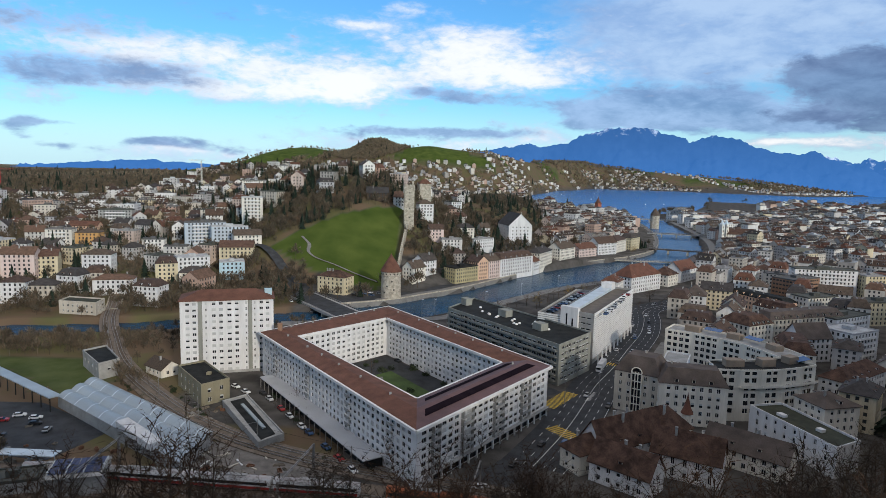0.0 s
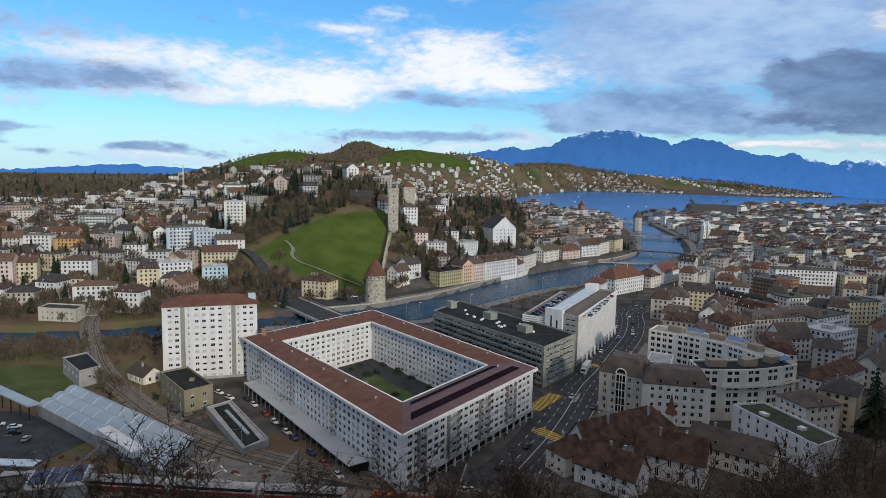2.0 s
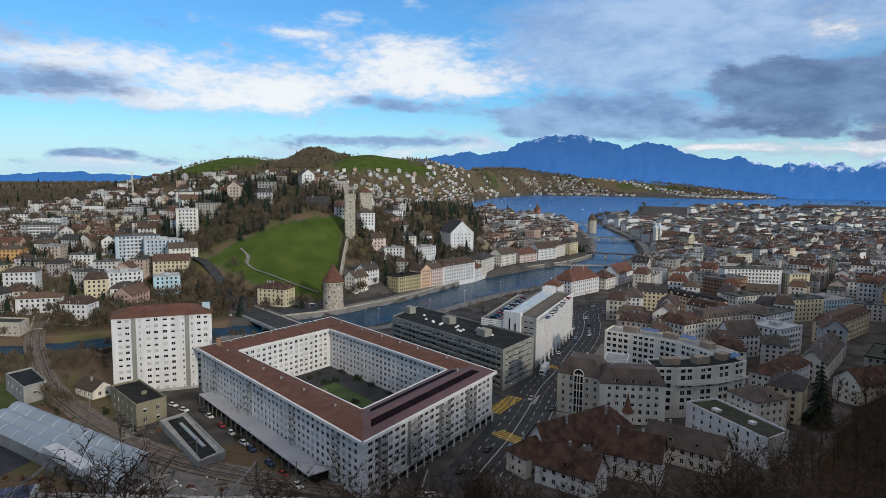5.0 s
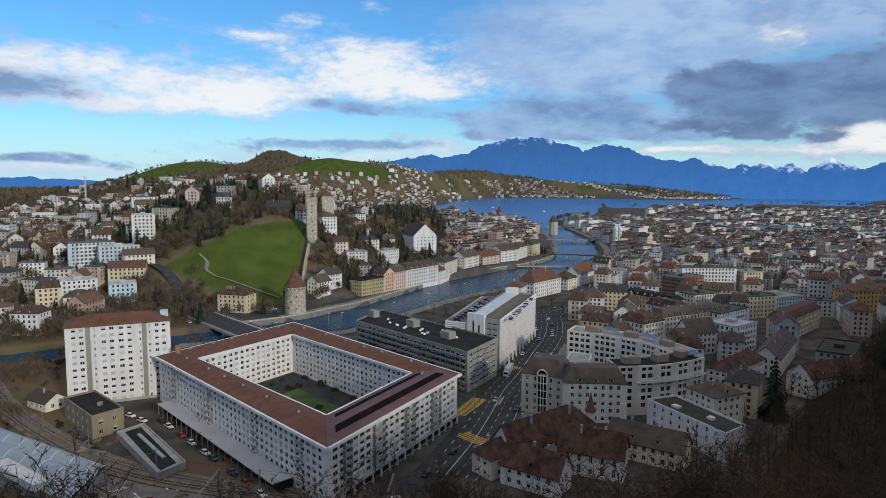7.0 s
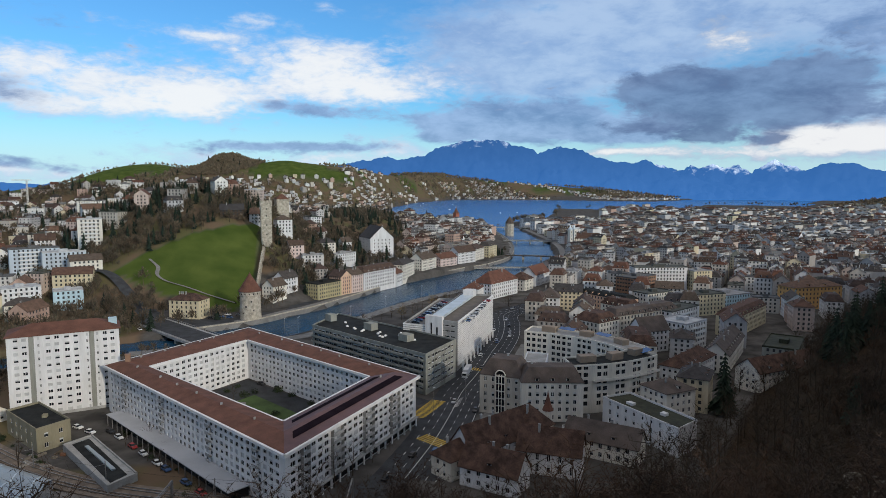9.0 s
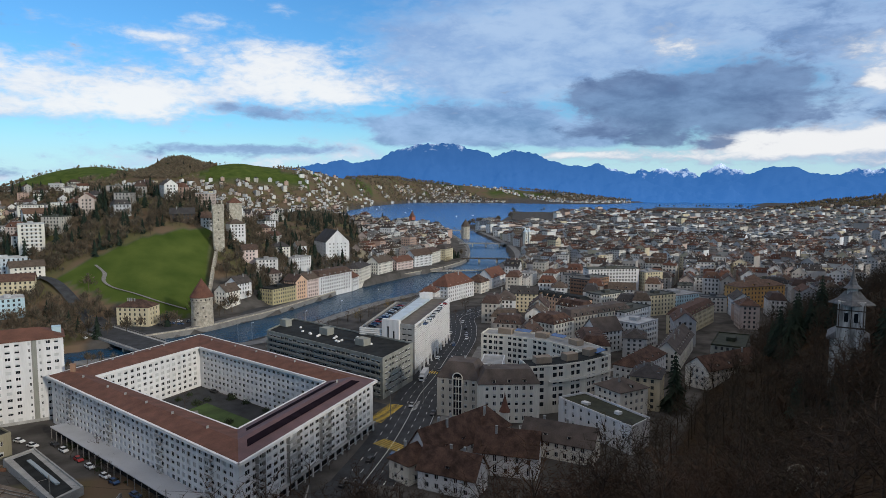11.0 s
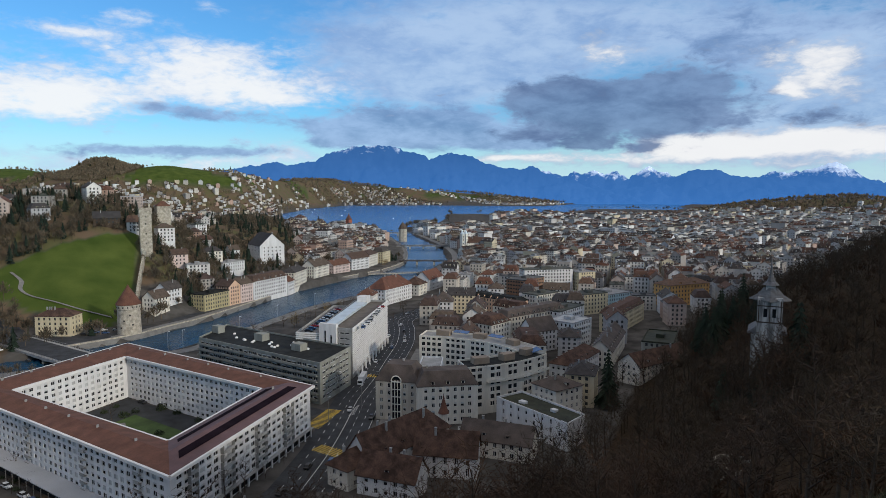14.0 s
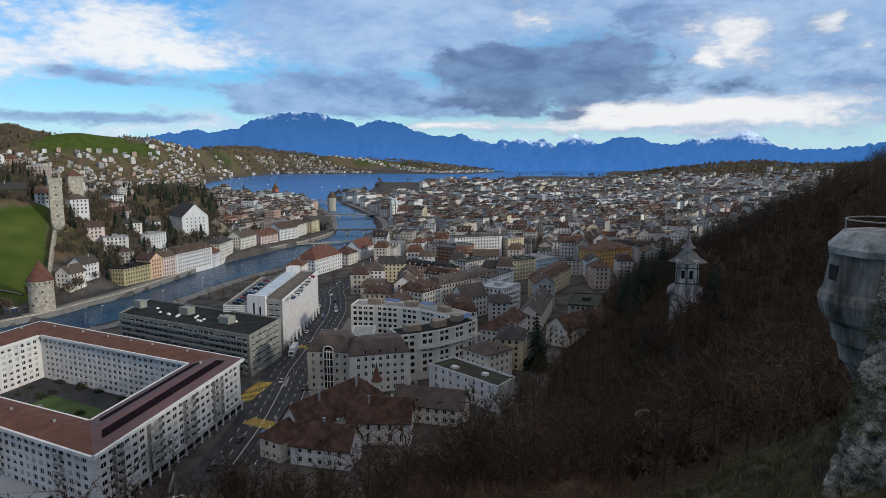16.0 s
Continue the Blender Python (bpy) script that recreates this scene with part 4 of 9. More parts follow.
def markings(pts, offset, dash, gap, width, mat, label, z=0.062):
    s = Shape()
    acc = 0.0
    for (ax, ay), (bx, by) in zip(pts[:-1], pts[1:]):
        L = math.hypot(bx - ax, by - ay)
        ux, uy = (bx - ax) / L, (by - ay) / L
        nx, ny = -uy, ux
        t = 0.0
        while t < L:
            ph = acc % (dash + gap)
            if ph < dash:
                e = min(L, t + dash - ph)
                p = [(ax + ux * k + nx * (offset + w), ay + uy * k + ny * (offset + w), z) for k, w in ((t, -width), (e, -width), (e, width), (t, width))]
                s.face(p)
                acc += e - t
                t = e
            else:
                e = min(L, t + dash + gap - ph)
                acc += e - t
                t = e
            acc += 1e-6
            t += 1e-6
    solid("lane_marking", s, mat, label, "marking", "road markings", "structure")


for off in (-6.6, 6.6):
    markings(ROAD_MAIN, off, 3, 5, 0.12, M_WHITEPAINT, "dashed white lane line")
markings(ROAD_MAIN, 0, 400, 0, 0.12, M_WHITEPAINT, "solid white middle line")
for off in (-3.3, 3.3):
    markings(ROAD_MAIN, off, 3, 4, 0.10, M_WHITEPAINT, "dashed white lane line")
markings(ROAD_MAIN, -9.9, 400, 0, 0.1, M_WHITEPAINT, "white edge line")


def crossing(x, y, turn, n, length, pitch=1.3):
    ob = thing("zebra_crossing", x, y, 0.07, turn, "yellow striped pedestrian crossing on asphalt", "crossing", "zebra crossings", "structure")
    st = Shape()
    st.box(-length / 2, length / 2, -0.33, 0.33, -0.004, 0.004)
    me_ = st.mesh("stripe", [M_YELLOWPAINT])
    for i in range(n):
        o = new("stripe", me_)
        o.parent = ob
        o.matrix_basis = pose(0, (i - n / 2) * pitch, 0)


crossing(48.5, 256.5, 144, 17, 6.5)
crossing(46.5, 220.5, 36, 16, 6.0)
s = Shape()
for k in range(9):
    s.box(-1.6 + 0.1 * k, 1.6 - 0.1 * k, -0.18, 0.18, -0.004, 0.004, 0, pose(60.5 + 0.62 * k, 257 + 1.25 * k, 0.075, 0, 0, 25))
solid("hatched_island", s, M_WHITEPAINT, "white hatched traffic island on the asphalt", "marking", "road markings", "structure")
crossing(86, 307, 62, 12, 4.5)

# railway: the curved line from the viaduct, and the main line under the hill
RAIL_CURVE = smooth_line([(-232, 470), (-210, 415), (-192, 372), (-170, 332), (-143, 288), (-103, 241), (-72, 214), (-41, 197), (-5, 184), (30, 172)], 4)


def railway(pts, gauge_offsets, label, top=0.5, half=5.0, deep=1.0):
    ob = thing("railway", pts[0][0], pts[0][1], 0, 0, label, "railway", kind="structure")
    ob.matrix_world = Matrix.Identity(4)
    part("ballast", slab_strip(pts, half, top, deep), M_BALLAST, ob)
    for off in gauge_offsets:
        for g in (-0.72, 0.72):
            q = strip(pts, off + g, 0)[1]
            part("rail", slab_strip([(x, y) for x, y, _ in q], 0.10, top + 0.3, 0.2), M_STEEL, ob)
    sl = Shape()
    sl.box(-1.3, 1.3, -0.13, 0.13, 0, 0.12)
    sm = sl.mesh("sleeper", [M_BARK])
    cnt = 0
    for off in gauge_offsets:
        for (ax, ay, _), (bx, by, _) in list(zip(strip(pts, off, 0)[1][:-1], strip(pts, off, 0)[1][1:])):
            L = math.hypot(bx - ax, by - ay)
            for k in range(int(L / 1.4)):
                if cnt >= 280:
                    break
                t = (k + 0.5) / int(L / 1.4)
                o = new("sleeper", sm)
                o.parent = ob
                o.matrix_basis = pose(ax + (bx - ax) * t, ay + (by - ay) * t, top + 0.01, 0, 0, math.degrees(math.atan2(by - ay, bx - ax)) + 90)
                cnt += 1
    return ob


railway(RAIL_CURVE[18:], (-2.1, 2.1), "double railway track curving on brown ballast")
railway([(-260, 184), (-97, 178), (-20, 171), (60, 150)], (-7, -2.4, 2.4), "main railway tracks below the wooded hill", 0.5, 10)

def track_top(lift):
    """Height of the line over the river and up the bank beyond it."""
    return lambda x, y: lift + max(1.0, float(ground_z(x, y)) + 0.7)


via = slab_strip(RAIL_CURVE[:19], 4.5, track_top(0.0), 1.6)
for i in range(0, 18, 3):
    x, y = RAIL_CURVE[i]
    via.box(x - 3.2, x + 3.2, y - 1.2, y + 1.2, -9, -0.4)
solid("railway_viaduct", via, M_STONE, "stone railway viaduct across the river", "viaduct", kind="structure")
railw = thing("viaduct_track", 0, 0, 0, 0, "railway track on the viaduct", "railway", kind="structure")
part("ballast", strip(RAIL_CURVE[:19], 3.6, track_top(0.02))[0], M_BALLAST, railw)
for off in (-2.8, -1.4, 1.4, 2.8):
    part("rail", slab_strip([(x, y) for x, y, _ in strip(RAIL_CURVE[:19], off, 0)[1]], 0.09, track_top(0.2), 0.18), M_STEEL, railw)

# ---------------------------------------------------------------- the large courtyard block
OUT = [(-6, 178), (41, 241), (-28, 340), (-78, 281)]
INN = [(-7, 201), (25, 244.5), (-26.5, 316), (-62.5, 276)]
EAVE = 18.0


def courtyard_block():
    rng = random.Random(4)
    ob = thing("apartment_block", 0, 0, 0, 0, "large white seven-storey apartment block round a courtyard, brown tiled roof", "building")
    walls, holes, inner = Shape(), [], []
    for i in range(4):
        a, b = OUT[i], OUT[(i + 1) % 4]
        L = math.hypot(b[0] - a[0], b[1] - a[1])
        pitch, w = ((3.25, 2.2), (4.2, 1.4), (4.2, 1.4), (3.1, 1.7))[i]
        zs = storeys(3.2, 6, 2.4, 0.6, 1.5) if i == 0 else storeys(0.6, 7, 2.4, 0.6, 1.5)
        h = facade(walls, a, b, -1, EAVE, spaced(L, pitch, w, 1.5), zs)
        holes += h
        c, d = INN[(i + 1) % 4], INN[i]
        L = math.hypot(d[0] - c[0], d[1] - c[1])
        inner += facade(walls, c, d, -1, EAVE, spaced(L, 3.0, 1.6, 1.0), storeys(0.6, 7, 2.4, 0.65, 1.35))
    part("wall", walls, M_WHITE, ob)
    put_windows(ob, holes[:132] + [h for h in holes[132:] if h[3] < -40 and h[3] > -70] + inner + [h for h in holes[132:] if not (h[3] < -40 and h[3] > -70)], rng, ("cross", "cross", "half", "blind"))
    # roof strips between outer eave, ridge and inner eave
    def off(poly, d):
        r = []
        for i in range(4):
            p, q, o = np.array(poly[i - 1], float), np.array(poly[i], float), np.array(poly[(i + 1) % 4], float)
            e1, e2 = (q - p) / np.linalg.norm(q - p), (o - q) / np.linalg.norm(o - q)
            n1, n2 = np.array((e1[1], -e1[0])), np.array((e2[1], -e2[0]))
            m = (n1 + n2) / (1 + n1 @ n2)
            r.append(tuple(q + m * d))
        return r

    eo, ei = off(OUT, 1.5), off(INN, -1.2)
    rid = [((a[0] + b[0]) / 2, (a[1] + b[1]) / 2) for a, b in zip(eo, ei)]
    for i in range(4):
        j = (i + 1) % 4
        s = Shape()
        a, b, c, d = eo[i], eo[j], ei[j], ei[i]
        s.face([(*a, EAVE + 0.75), (*b, EAVE + 0.75), (*rid[j], EAVE + 2.5), (*rid[i], EAVE + 2.5)])
        s.face([(*rid[i], EAVE + 2.5), (*rid[j], EAVE + 2.5), (*c, EAVE + 0.75), (*d, EAVE + 0.75)])
        part("roof", s, M_MAROON if i == 0 else M_REDTILE, ob, "low pitched roof")
        f = Shape()
        for p, q, out in ((a, b, OUT), (c, d, INN)):
            f.face([(*p, EAVE), (*q, EAVE), (*q, EAVE + 0.75), (*p, EAVE + 0.75)])
        f.face([(*a, EAVE), (*OUT[i], EAVE), (*OUT[j], EAVE), (*b, EAVE)])
        f.face([(*INN[i], EAVE), (*d, EAVE), (*c, EAVE), (*INN[j], EAVE)])
        part("eaves_board", f, M_FRAME, ob, "white eaves board")
        g = Shape()
        for p, q in ((a, b), (c, d)):
            L = math.hypot(q[0] - p[0], q[1] - p[1])
            m = pose(p[0], p[1], EAVE + 0.75, 0, 0, math.degrees(math.atan2(q[1] - p[1], q[0] - p[0])))
            g.box(0, L, -0.04, 0.75, -0.05, 0.17, 0, m)
        part("gutter", g, M_FRAME, ob, "white gutter")
    # dark sheets on the wing along the street
    for k, (u, v) in enumerate(((0.10, 0.26), (0.52, 0.66))):
        s = Shape()
        def lerp(t, i):
            if t < 0.5:
                p, q, z0, z1, r = eo[i], rid[i], 0.75, 2.5, t / 0.5
            else:
                p, q, z0, z1, r = rid[i], ei[i], 2.5, 0.75, (t - 0.5) / 0.5
            return (p[0] + (q[0] - p[0]) * r, p[1] + (q[1] - p[1]) * r, EAVE + 0.09 + z0 + (z1 - z0) * r)
        t0, t1 = u + 0.14, v + 0.14
        p = [lerp(t0, 0), lerp(t0, 1), lerp(t1, 1), lerp(t1, 0)]
        c = [Vector(q) for q in p]
        e = (c[1] - c[0]).normalized() * 4
        s.face([c[0] + e, c[1] - e, c[2] - e, c[3] + e])
        part("solar_sheet", s, M_DARKSHEET, ob, "long dark solar sheet")
    # balconies stacked in recessed bays of the street side
    a, b = OUT[0], OUT[1]
    turn = math.degrees(math.atan2(b[1] - a[1], b[0] - a[0]))
    for u in (7.0, 22.0, 40.5, 58.5):
        for k in range(6):
            s = Shape()
            z = 3.3 + k * 2.4
            w = 5.6 if u > 10 else 3.2
            m = pose(a[0], a[1], 0, 0, 0, turn)
            s.box(u, u + w, -1.15, 0, z, z + 0.15, 0, m)
            s.box(u, u + w, -1.15, -1.07, z + 0.15, z + 1.0, 0, m)
            s.box(u - 0.06, u, -1.15, 0, z, z + 2.2, 0, m)
            s.box(u + w, u + w + 0.06, -1.15, 0, z, z + 2.2, 0, m)
            part("balcony", s, M_GREY, ob, "grey concrete balcony")
    a, b = OUT[3], OUT[0]
    turn = math.degrees(math.atan2(b[1] - a[1], b[0] - a[0]))
    for u in (16, 48, 82, 110):
        for k in range(7):
            s = Shape()
            z = 0.7 + k * 2.4
            m = pose(a[0], a[1], 0, 0, 0, turn)
            s.box(u, u + 2.6, -1.0, 0, z, z + 0.14, 0, m)
            s.box(u, u + 2.6, -1.0, -0.93, z + 0.14, z + 1.0, 0, m)
            part("balcony", s, M_GREY, ob, "grey concrete balcony")
    # arcade posts and shop glass at the street
    a, b = OUT[0], OUT[1]
    turn = math.degrees(math.atan2(b[1] - a[1], b[0] - a[0]))
    m = pose(a[0], a[1], 0, 0, 0, turn)
    s = Shape()
    s.box(8, 78, -0.06, -0.03, 0.3, 2.7, 0, m)
    part("shop_front", s, M_PANE, ob, "dark glass shop front")
    for i in range(16):
        s = Shape()
        u = 6 + i * 4.7
        s.box(u, u + 0.5, -1.3, -0.8, -0.5, 3.0, 0, m)
        part("arcade_post", s, M_WHITE, ob)
    s = Shape()
    s.box(4, 78.4, -1.4, 0, 3.0, 3.25, 0, m)
    part("arcade_slab", s, M_GREY, ob)
    for i in range(4):
        j = (i + 1) % 4
        for t in (0.12, 0.3, 0.42, 0.55, 0.7, 0.88):
            if i == 0 and t < 0.8:
                continue
            x, y = (rid[i][k] + (rid[j][k] - rid[i][k]) * t + (1.5 if k else -1.2) for k in (0, 1))
            s = Shape()
            s.box(x - 0.35, x + 0.35, y - 0.3, y + 0.3, EAVE + 1.5, EAVE + 3.1)
            part("vent", s, M_GREY, ob)
    for t, i in ((0.985, 2),):
        j = (i + 1) % 4
        x, y = (rid[i][k] + (rid[j][k] - rid[i][k]) * t for k in (0, 1))
        s = Shape()
        s.box(x - 0.9, x + 0.9, y - 0.7, y + 0.7, EAVE + 2.0, EAVE + 5.2)
        s.box(x - 1.1, x + 1.1, y - 0.9, y + 0.9, EAVE + 5.2, EAVE + 5.45)
        part("chimney", s, M_BROWNBRICK, ob, "square brick chimney")
    return ob


courtyard_block()
s = Shape()
s.prism([(-73.0, 266.4), (-21.0, 190.4), (-17, 193), (-69, 269)], -0.5, 3.5)
annex = thing("flat_annex", 0, 0, 0, 0, "long pale flat canopy on posts before a dark low annex", "building")
# shade under the canopy, painted as a solid black body
part("wall", s, M_BITUMEN, annex)
for k in range(20):
    s = Shape()
    t = (k + 0.5) / 20
    x, y = -75.2 + 52 * t, 265.2 - 76 * t
    s.box(x - 0.12, x + 0.12, y - 0.12, y + 0.12, -0.5, 3.6)
    part("post", s, M_STEEL, annex)
s = Shape()
s.prism([(-75, 265.6), (-22.4, 188.7), (-16.8, 192.6), (-69, 269.6)], 3.5, 3.78)
part("roof", s, material("pale_roof_sheet", (0.42, 0.43, 0.45), vary=0.12, scale=0.1), annex, "pale sheet roof")
s = Shape()
s.prism([(-7, 203), (24, 244.5), (-26.5, 314), (-60, 276)], -0.3, 0.03)
solid("courtyard_paving", s, M_ASPHALT, "grey paved courtyard", "paving", kind="structure")
s = Shape()
s.prism([(-11, 221), (7, 246), (-22, 289), (-41, 269)], 0.0, 0.25)
solid("lawn", s, M_GRASS, "rectangular courtyard lawn", "lawn", kind="structure")
s = strip(smooth_line([(-8, 222), (-14, 240), (-22, 255), (-26, 280)], 4), 1.1, 0.29)[0]
solid("garden_path", s, M_PAVING, "winding pale path across the lawn", "path", kind="structure")

# ---------------------------------------------------------------- tower block beside it
def tower_block():
    rng = random.Random(5)
    L, W, n, h = 39.0, 16.0, 12, 2.68
    ob = thing("tower_block", 0, 0, 0, 0, "white twelve-storey tower block with a red tiled roof", "building")
    s = Shape()
    cols = [(2.2, 3.8), (5.0, 6.6), (10.2, 10.9), (13, 14.6), (16, 17.6), (19.4, 21.2), (22.6, 24.2), (27.0, 27.7), (30.6, 31.3), (33, 34.5), (35.7, 37.2)]
    z1 = n * h + 0.4
    c = [(-L / 2, -W / 2), (L / 2, -W / 2), (L / 2, W / 2), (-L / 2, W / 2)]
    holes = facade(s, c[0], c[1], -1, z1, cols, storeys(0.3, n, h, 0.85, 1.25))
    for i in (1, 2, 3):
        ln = W if i % 2 else L
        holes += facade(s, c[i], c[(i + 1) % 4], -1, z1, spaced(ln, 4.2, 1.4, 1.5), storeys(0.3, n, h, 0.85, 1.25))
    part("wall", s, M_WHITE, ob)
    put_windows(ob, holes, rng, ("cross", "half", "blind"))
    for x in (-L / 2 + 8.2, -L / 2 + 29.0):
        s = Shape()
        s.box(x - 0.9, x + 0.9, -W / 2 - 0.05, -W / 2 - 0.02, 0, z1)
        for k in range(n):
            s.box(x - 0.9, x + 0.9, -W / 2 - 0.12, -W / 2 - 0.05, k * h + 0.2, k * h + 0.35)
        part("stair_glazing", s, M_CONCRETE, ob, "dark strip of stair windows")
    s = Shape()
    roof_hip(s, L, W, z1, 3.4, 0.7)
    part("roof", s, M_REDTILE, ob, "low hipped red tiled roof")
    s = Shape()
    s.box(-L / 2, L / 2, -W / 2 - 0.08, -W / 2 - 0.03, 0, 1.2)
    part("plinth", s, M_GREY, ob)
    s = Shape()
    s.box(L / 2 - 3.6, L / 2 - 0.4, -2, 2, z1 + 0.5, z1 + 3.2)
    part("roof_box", s, M_PALEBLUE, ob, "pale blue lift housing")
    ob.matrix_world = pose(-95.6, 289.2, 0, 0, 0, 16.4)


tower_block()


def plan_block(name, plan, z1, pitch, win, n, storey, rng, wall, roofm, label, z0=0.0, sill=0.9, parapet=0.9, styles=("cross", "half"), boxes=(), first=None, root=2.0, visible=None):
    """A flat-roofed building on a plan (anticlockwise)."""
    ob = thing(name, 0, 0, 0, 0, label, "building")
    s, holes = Shape(), []
    for i in range(len(plan)):
        a, b = plan[i], plan[(i + 1) % len(plan)]
        L = math.hypot(b[0] - a[0], b[1] - a[1])
        holes += facade(s, a, b, z0 - root, z1, spaced(L, pitch, win[0], 0.5), storeys(first if first is not None else z0 + 0.3, n, storey, sill, win[1]))
    part("wall", s, wall, ob)
    put_windows(ob, holes, rng, styles)
    s = Shape()
    s.prism(plan, z1 - 0.4, z1 - parapet * 0.3)
    part("roof", s, roofm, ob)
    cx, cy = sum(p[0] for p in plan) / len(plan), sum(p[1] for p in plan) / len(plan)
    for i in range(len(plan)):
        s = Shape()
        (ax, ay), (bx, by) = plan[i], plan[(i + 1) % len(plan)]
        L = math.hypot(bx - ax, by - ay)
        m = pose(ax, ay, 0, 0, 0, math.degrees(math.atan2(by - ay, bx - ax)))
        s.box(0, L, -0.06, 0.3, z1 - 0.35, z1 + parapet * 0.5, 0, m)
        part("parapet", s, wall, ob)
    for bx, by, l, w, h, t in boxes:
        s = Shape()
        s.box(-l / 2, l / 2, -w / 2, w / 2, z1 - 0.4, z1 + h, 0, pose(bx, by, 0, 0, 0, t))
        part("roof_box", s, M_TAN if name == "curved_office" else wall, ob)
    return ob


R6 = random.Random(6)
office = plan_block("office_block", [(51, 274), (70, 298), (19, 373), (4, 345)], 18.0, 3.3, (2.6, 1.3), 6, 2.7, R6, M_CONCRETE, M_BITUMEN, "grey-green concrete office block with balcony bands and a black flat roof",
                    boxes=((14, 356, 5, 4, 3.4, -56), (33, 330, 6, 4.5, 3.2, -56), (47, 303, 6, 4.5, 3.0, -56)), first=1.2)
tl = -56.5
for k in range(6):
    s = Shape()
    m = pose(4, 345, 0, 0, 0, tl)
    z = 1.6 + k * 2.7
    s.box(0.5, 84, -1.3, 0, z, z + 0.16, 0, m)
    s.box(0.5, 84, -1.3, -1.2, z + 0.16, z + 0.95, 0, m)
    part("balcony", s, M_CONCRETE, office, "long concrete balcony")
rq = random.Random(61)
for k in range(16):
    t, w = rq.uniform(0.06, 0.94), rq.uniform(0.25, 0.75)
    x, y = 51 + (4 - 51) * t + 17 * w, 274 + (345 - 274) * t + 24 * w
    s = Shape()
    s.lathe([(0.75, 17.7), (0.75, 18.1), (0.5, 18.45), (0.0, 18.6)], 10, 0, x, y)
    part("skylight", s, M_FRAME, office, "small domed skylight")

white = plan_block("parking_building", [(73, 307), (112, 379), (95, 389), (60, 319)], 24.0, 3.0, (2.5, 0.75), 8, 2.7, R6, M_GREY, material("brown_deck", (0.14, 0.12, 0.10)), "tall white modern building with banded walls and a roof car park", parapet=1.6, styles=("clear",), first=2.0)
low = plan_block("parking_wing", [(60, 319), (94, 388), (82, 394), (49, 326)], 20.5, 40, (30, 0.5), 0, 2.7, R6, M_GREY, material("deck_grey", (0.17, 0.17, 0.17)), "lower white wing with cars parked on its roof", parapet=1.4)
m = pose(49, 326, 0, 0, 0, math.degrees(math.atan2(319 - 326, 60 - 49)))
for k in range(20):
    s = Shape()
    s.box(0.1, 12.9, -0.30, 0, 1.6 + k * 1.0, 2.2 + k * 1.0 if k < 19 else 21.3, 0, m)
    part("wall_band", s, M_FRAME, low, "white wall band")
m = pose(73, 307, 0, 0, 0, math.degrees(math.atan2(72, 39)))
for k in range(21):
    s = Shape()
    s.box(0.3, 81.5, -0.32, 0, 2.6 + k * 1.05, 3.25 + k * 1.05 if k < 20 else 25.0, 0, m)
    part("wall_band", s, M_FRAME, white, "white wall band")
s = Shape()
m = pose(60, 319, 0, 0, 0, math.degrees(math.atan2(307 - 319, 73 - 60)))
s.box(-0.2, 9.5, -1.2, 1.0, -1, 26.5, 0, m)
part("stair_tower", s, M_WHITE, white, "plain white stair tower")
for z, h in ((16, 7), (15, 6)):
    s = Shape()
    u = 3.0 if h == 7 else 6.3
    s.box(u, u + 0.8, -1.26, -1.21, z, z + h, 0, m)
    part("slot_window", s, M_PANE, white, "tall dark slot window")
s = Shape()
s.prism([(61.5, 319.5), (66, 315.5), (103, 384), (96.5, 387.5)], 23.9, 25.2)
part("roof_hall", s, M_METAL, white, "blue-grey metal roof strip")
s = Shape()
s.box(-4, 4, -3, 3, 24, 28, 0, pose(98, 381, 0, 0, 0, 62))
part("roof_box", s, M_WHITE, white, "white plant room")
for k in range(10):
    s = Shape()
    m = pose(73, 307, 0, 0, 0, math.degrees(math.atan2(72, 39)))
    s.box(4 + k * 7.8, 4.7 + k * 7.8, -2.2, -1.5, -0.5, 4.2, 0, m)
    part("arcade_post", s, M_WHITE, white)

# ---------------------------------------------------------------- buildings by the junction
R7 = random.Random(7)
FLAT_GREEN = material("mossy_flat_roof", (0.036, 0.040, 0.023), vary=0.5, scale=0.25, fine=1.2)
EXCLUDE = []          # (x, y, radius) kept free of the filling houses and trees


def keep(x, y, r):
    EXCLUDE.append((x, y, r))


for x, y, r in ((-20, 205, 30), (20, 235, 30), (-50, 290, 40), (-25, 310, 35), (-5, 265, 50), (-95, 289, 30), (35, 320, 36), (15, 345, 30), (55, 295, 28), (80, 350, 30), (95, 375, 26), (70, 325, 24)):
    keep(x, y, r)


def arc_plan(front, depth):
    """A curved slab: the front points run with the outside to their right."""
    back = []
    n = len(front)
    for i in range(n):
        ax, ay = front[max(i - 1, 0)]
        bx, by = front[min(i + 1, n - 1)]
        L = math.hypot(bx - ax, by - ay)
        back.append((front[i][0] - (by - ay) / L * depth, front[i][1] + (bx - ax) / L * depth))
    return front + back[::-1]


FRONT_ARC = [(104, 239.2), (112.5, 238.4), (121, 238.9), (129.5, 240.6), (138, 243.6), (146, 247.5)]
curved = plan_block("curved_office", arc_plan(FRONT_ARC, 13), 19.6, 2.75, (1.95, 1.85), 6, 2.95, R7, M_OFFWHITE, M_BITUMEN,
                    "curved cream office building with rows of square windows", first=2.2, boxes=((113, 246, 7, 4, 2.4, 0), (126, 247, 6, 4, 2.6, 12), (138, 252, 5, 4, 2.4, 24)), styles=("clear", "cross"))
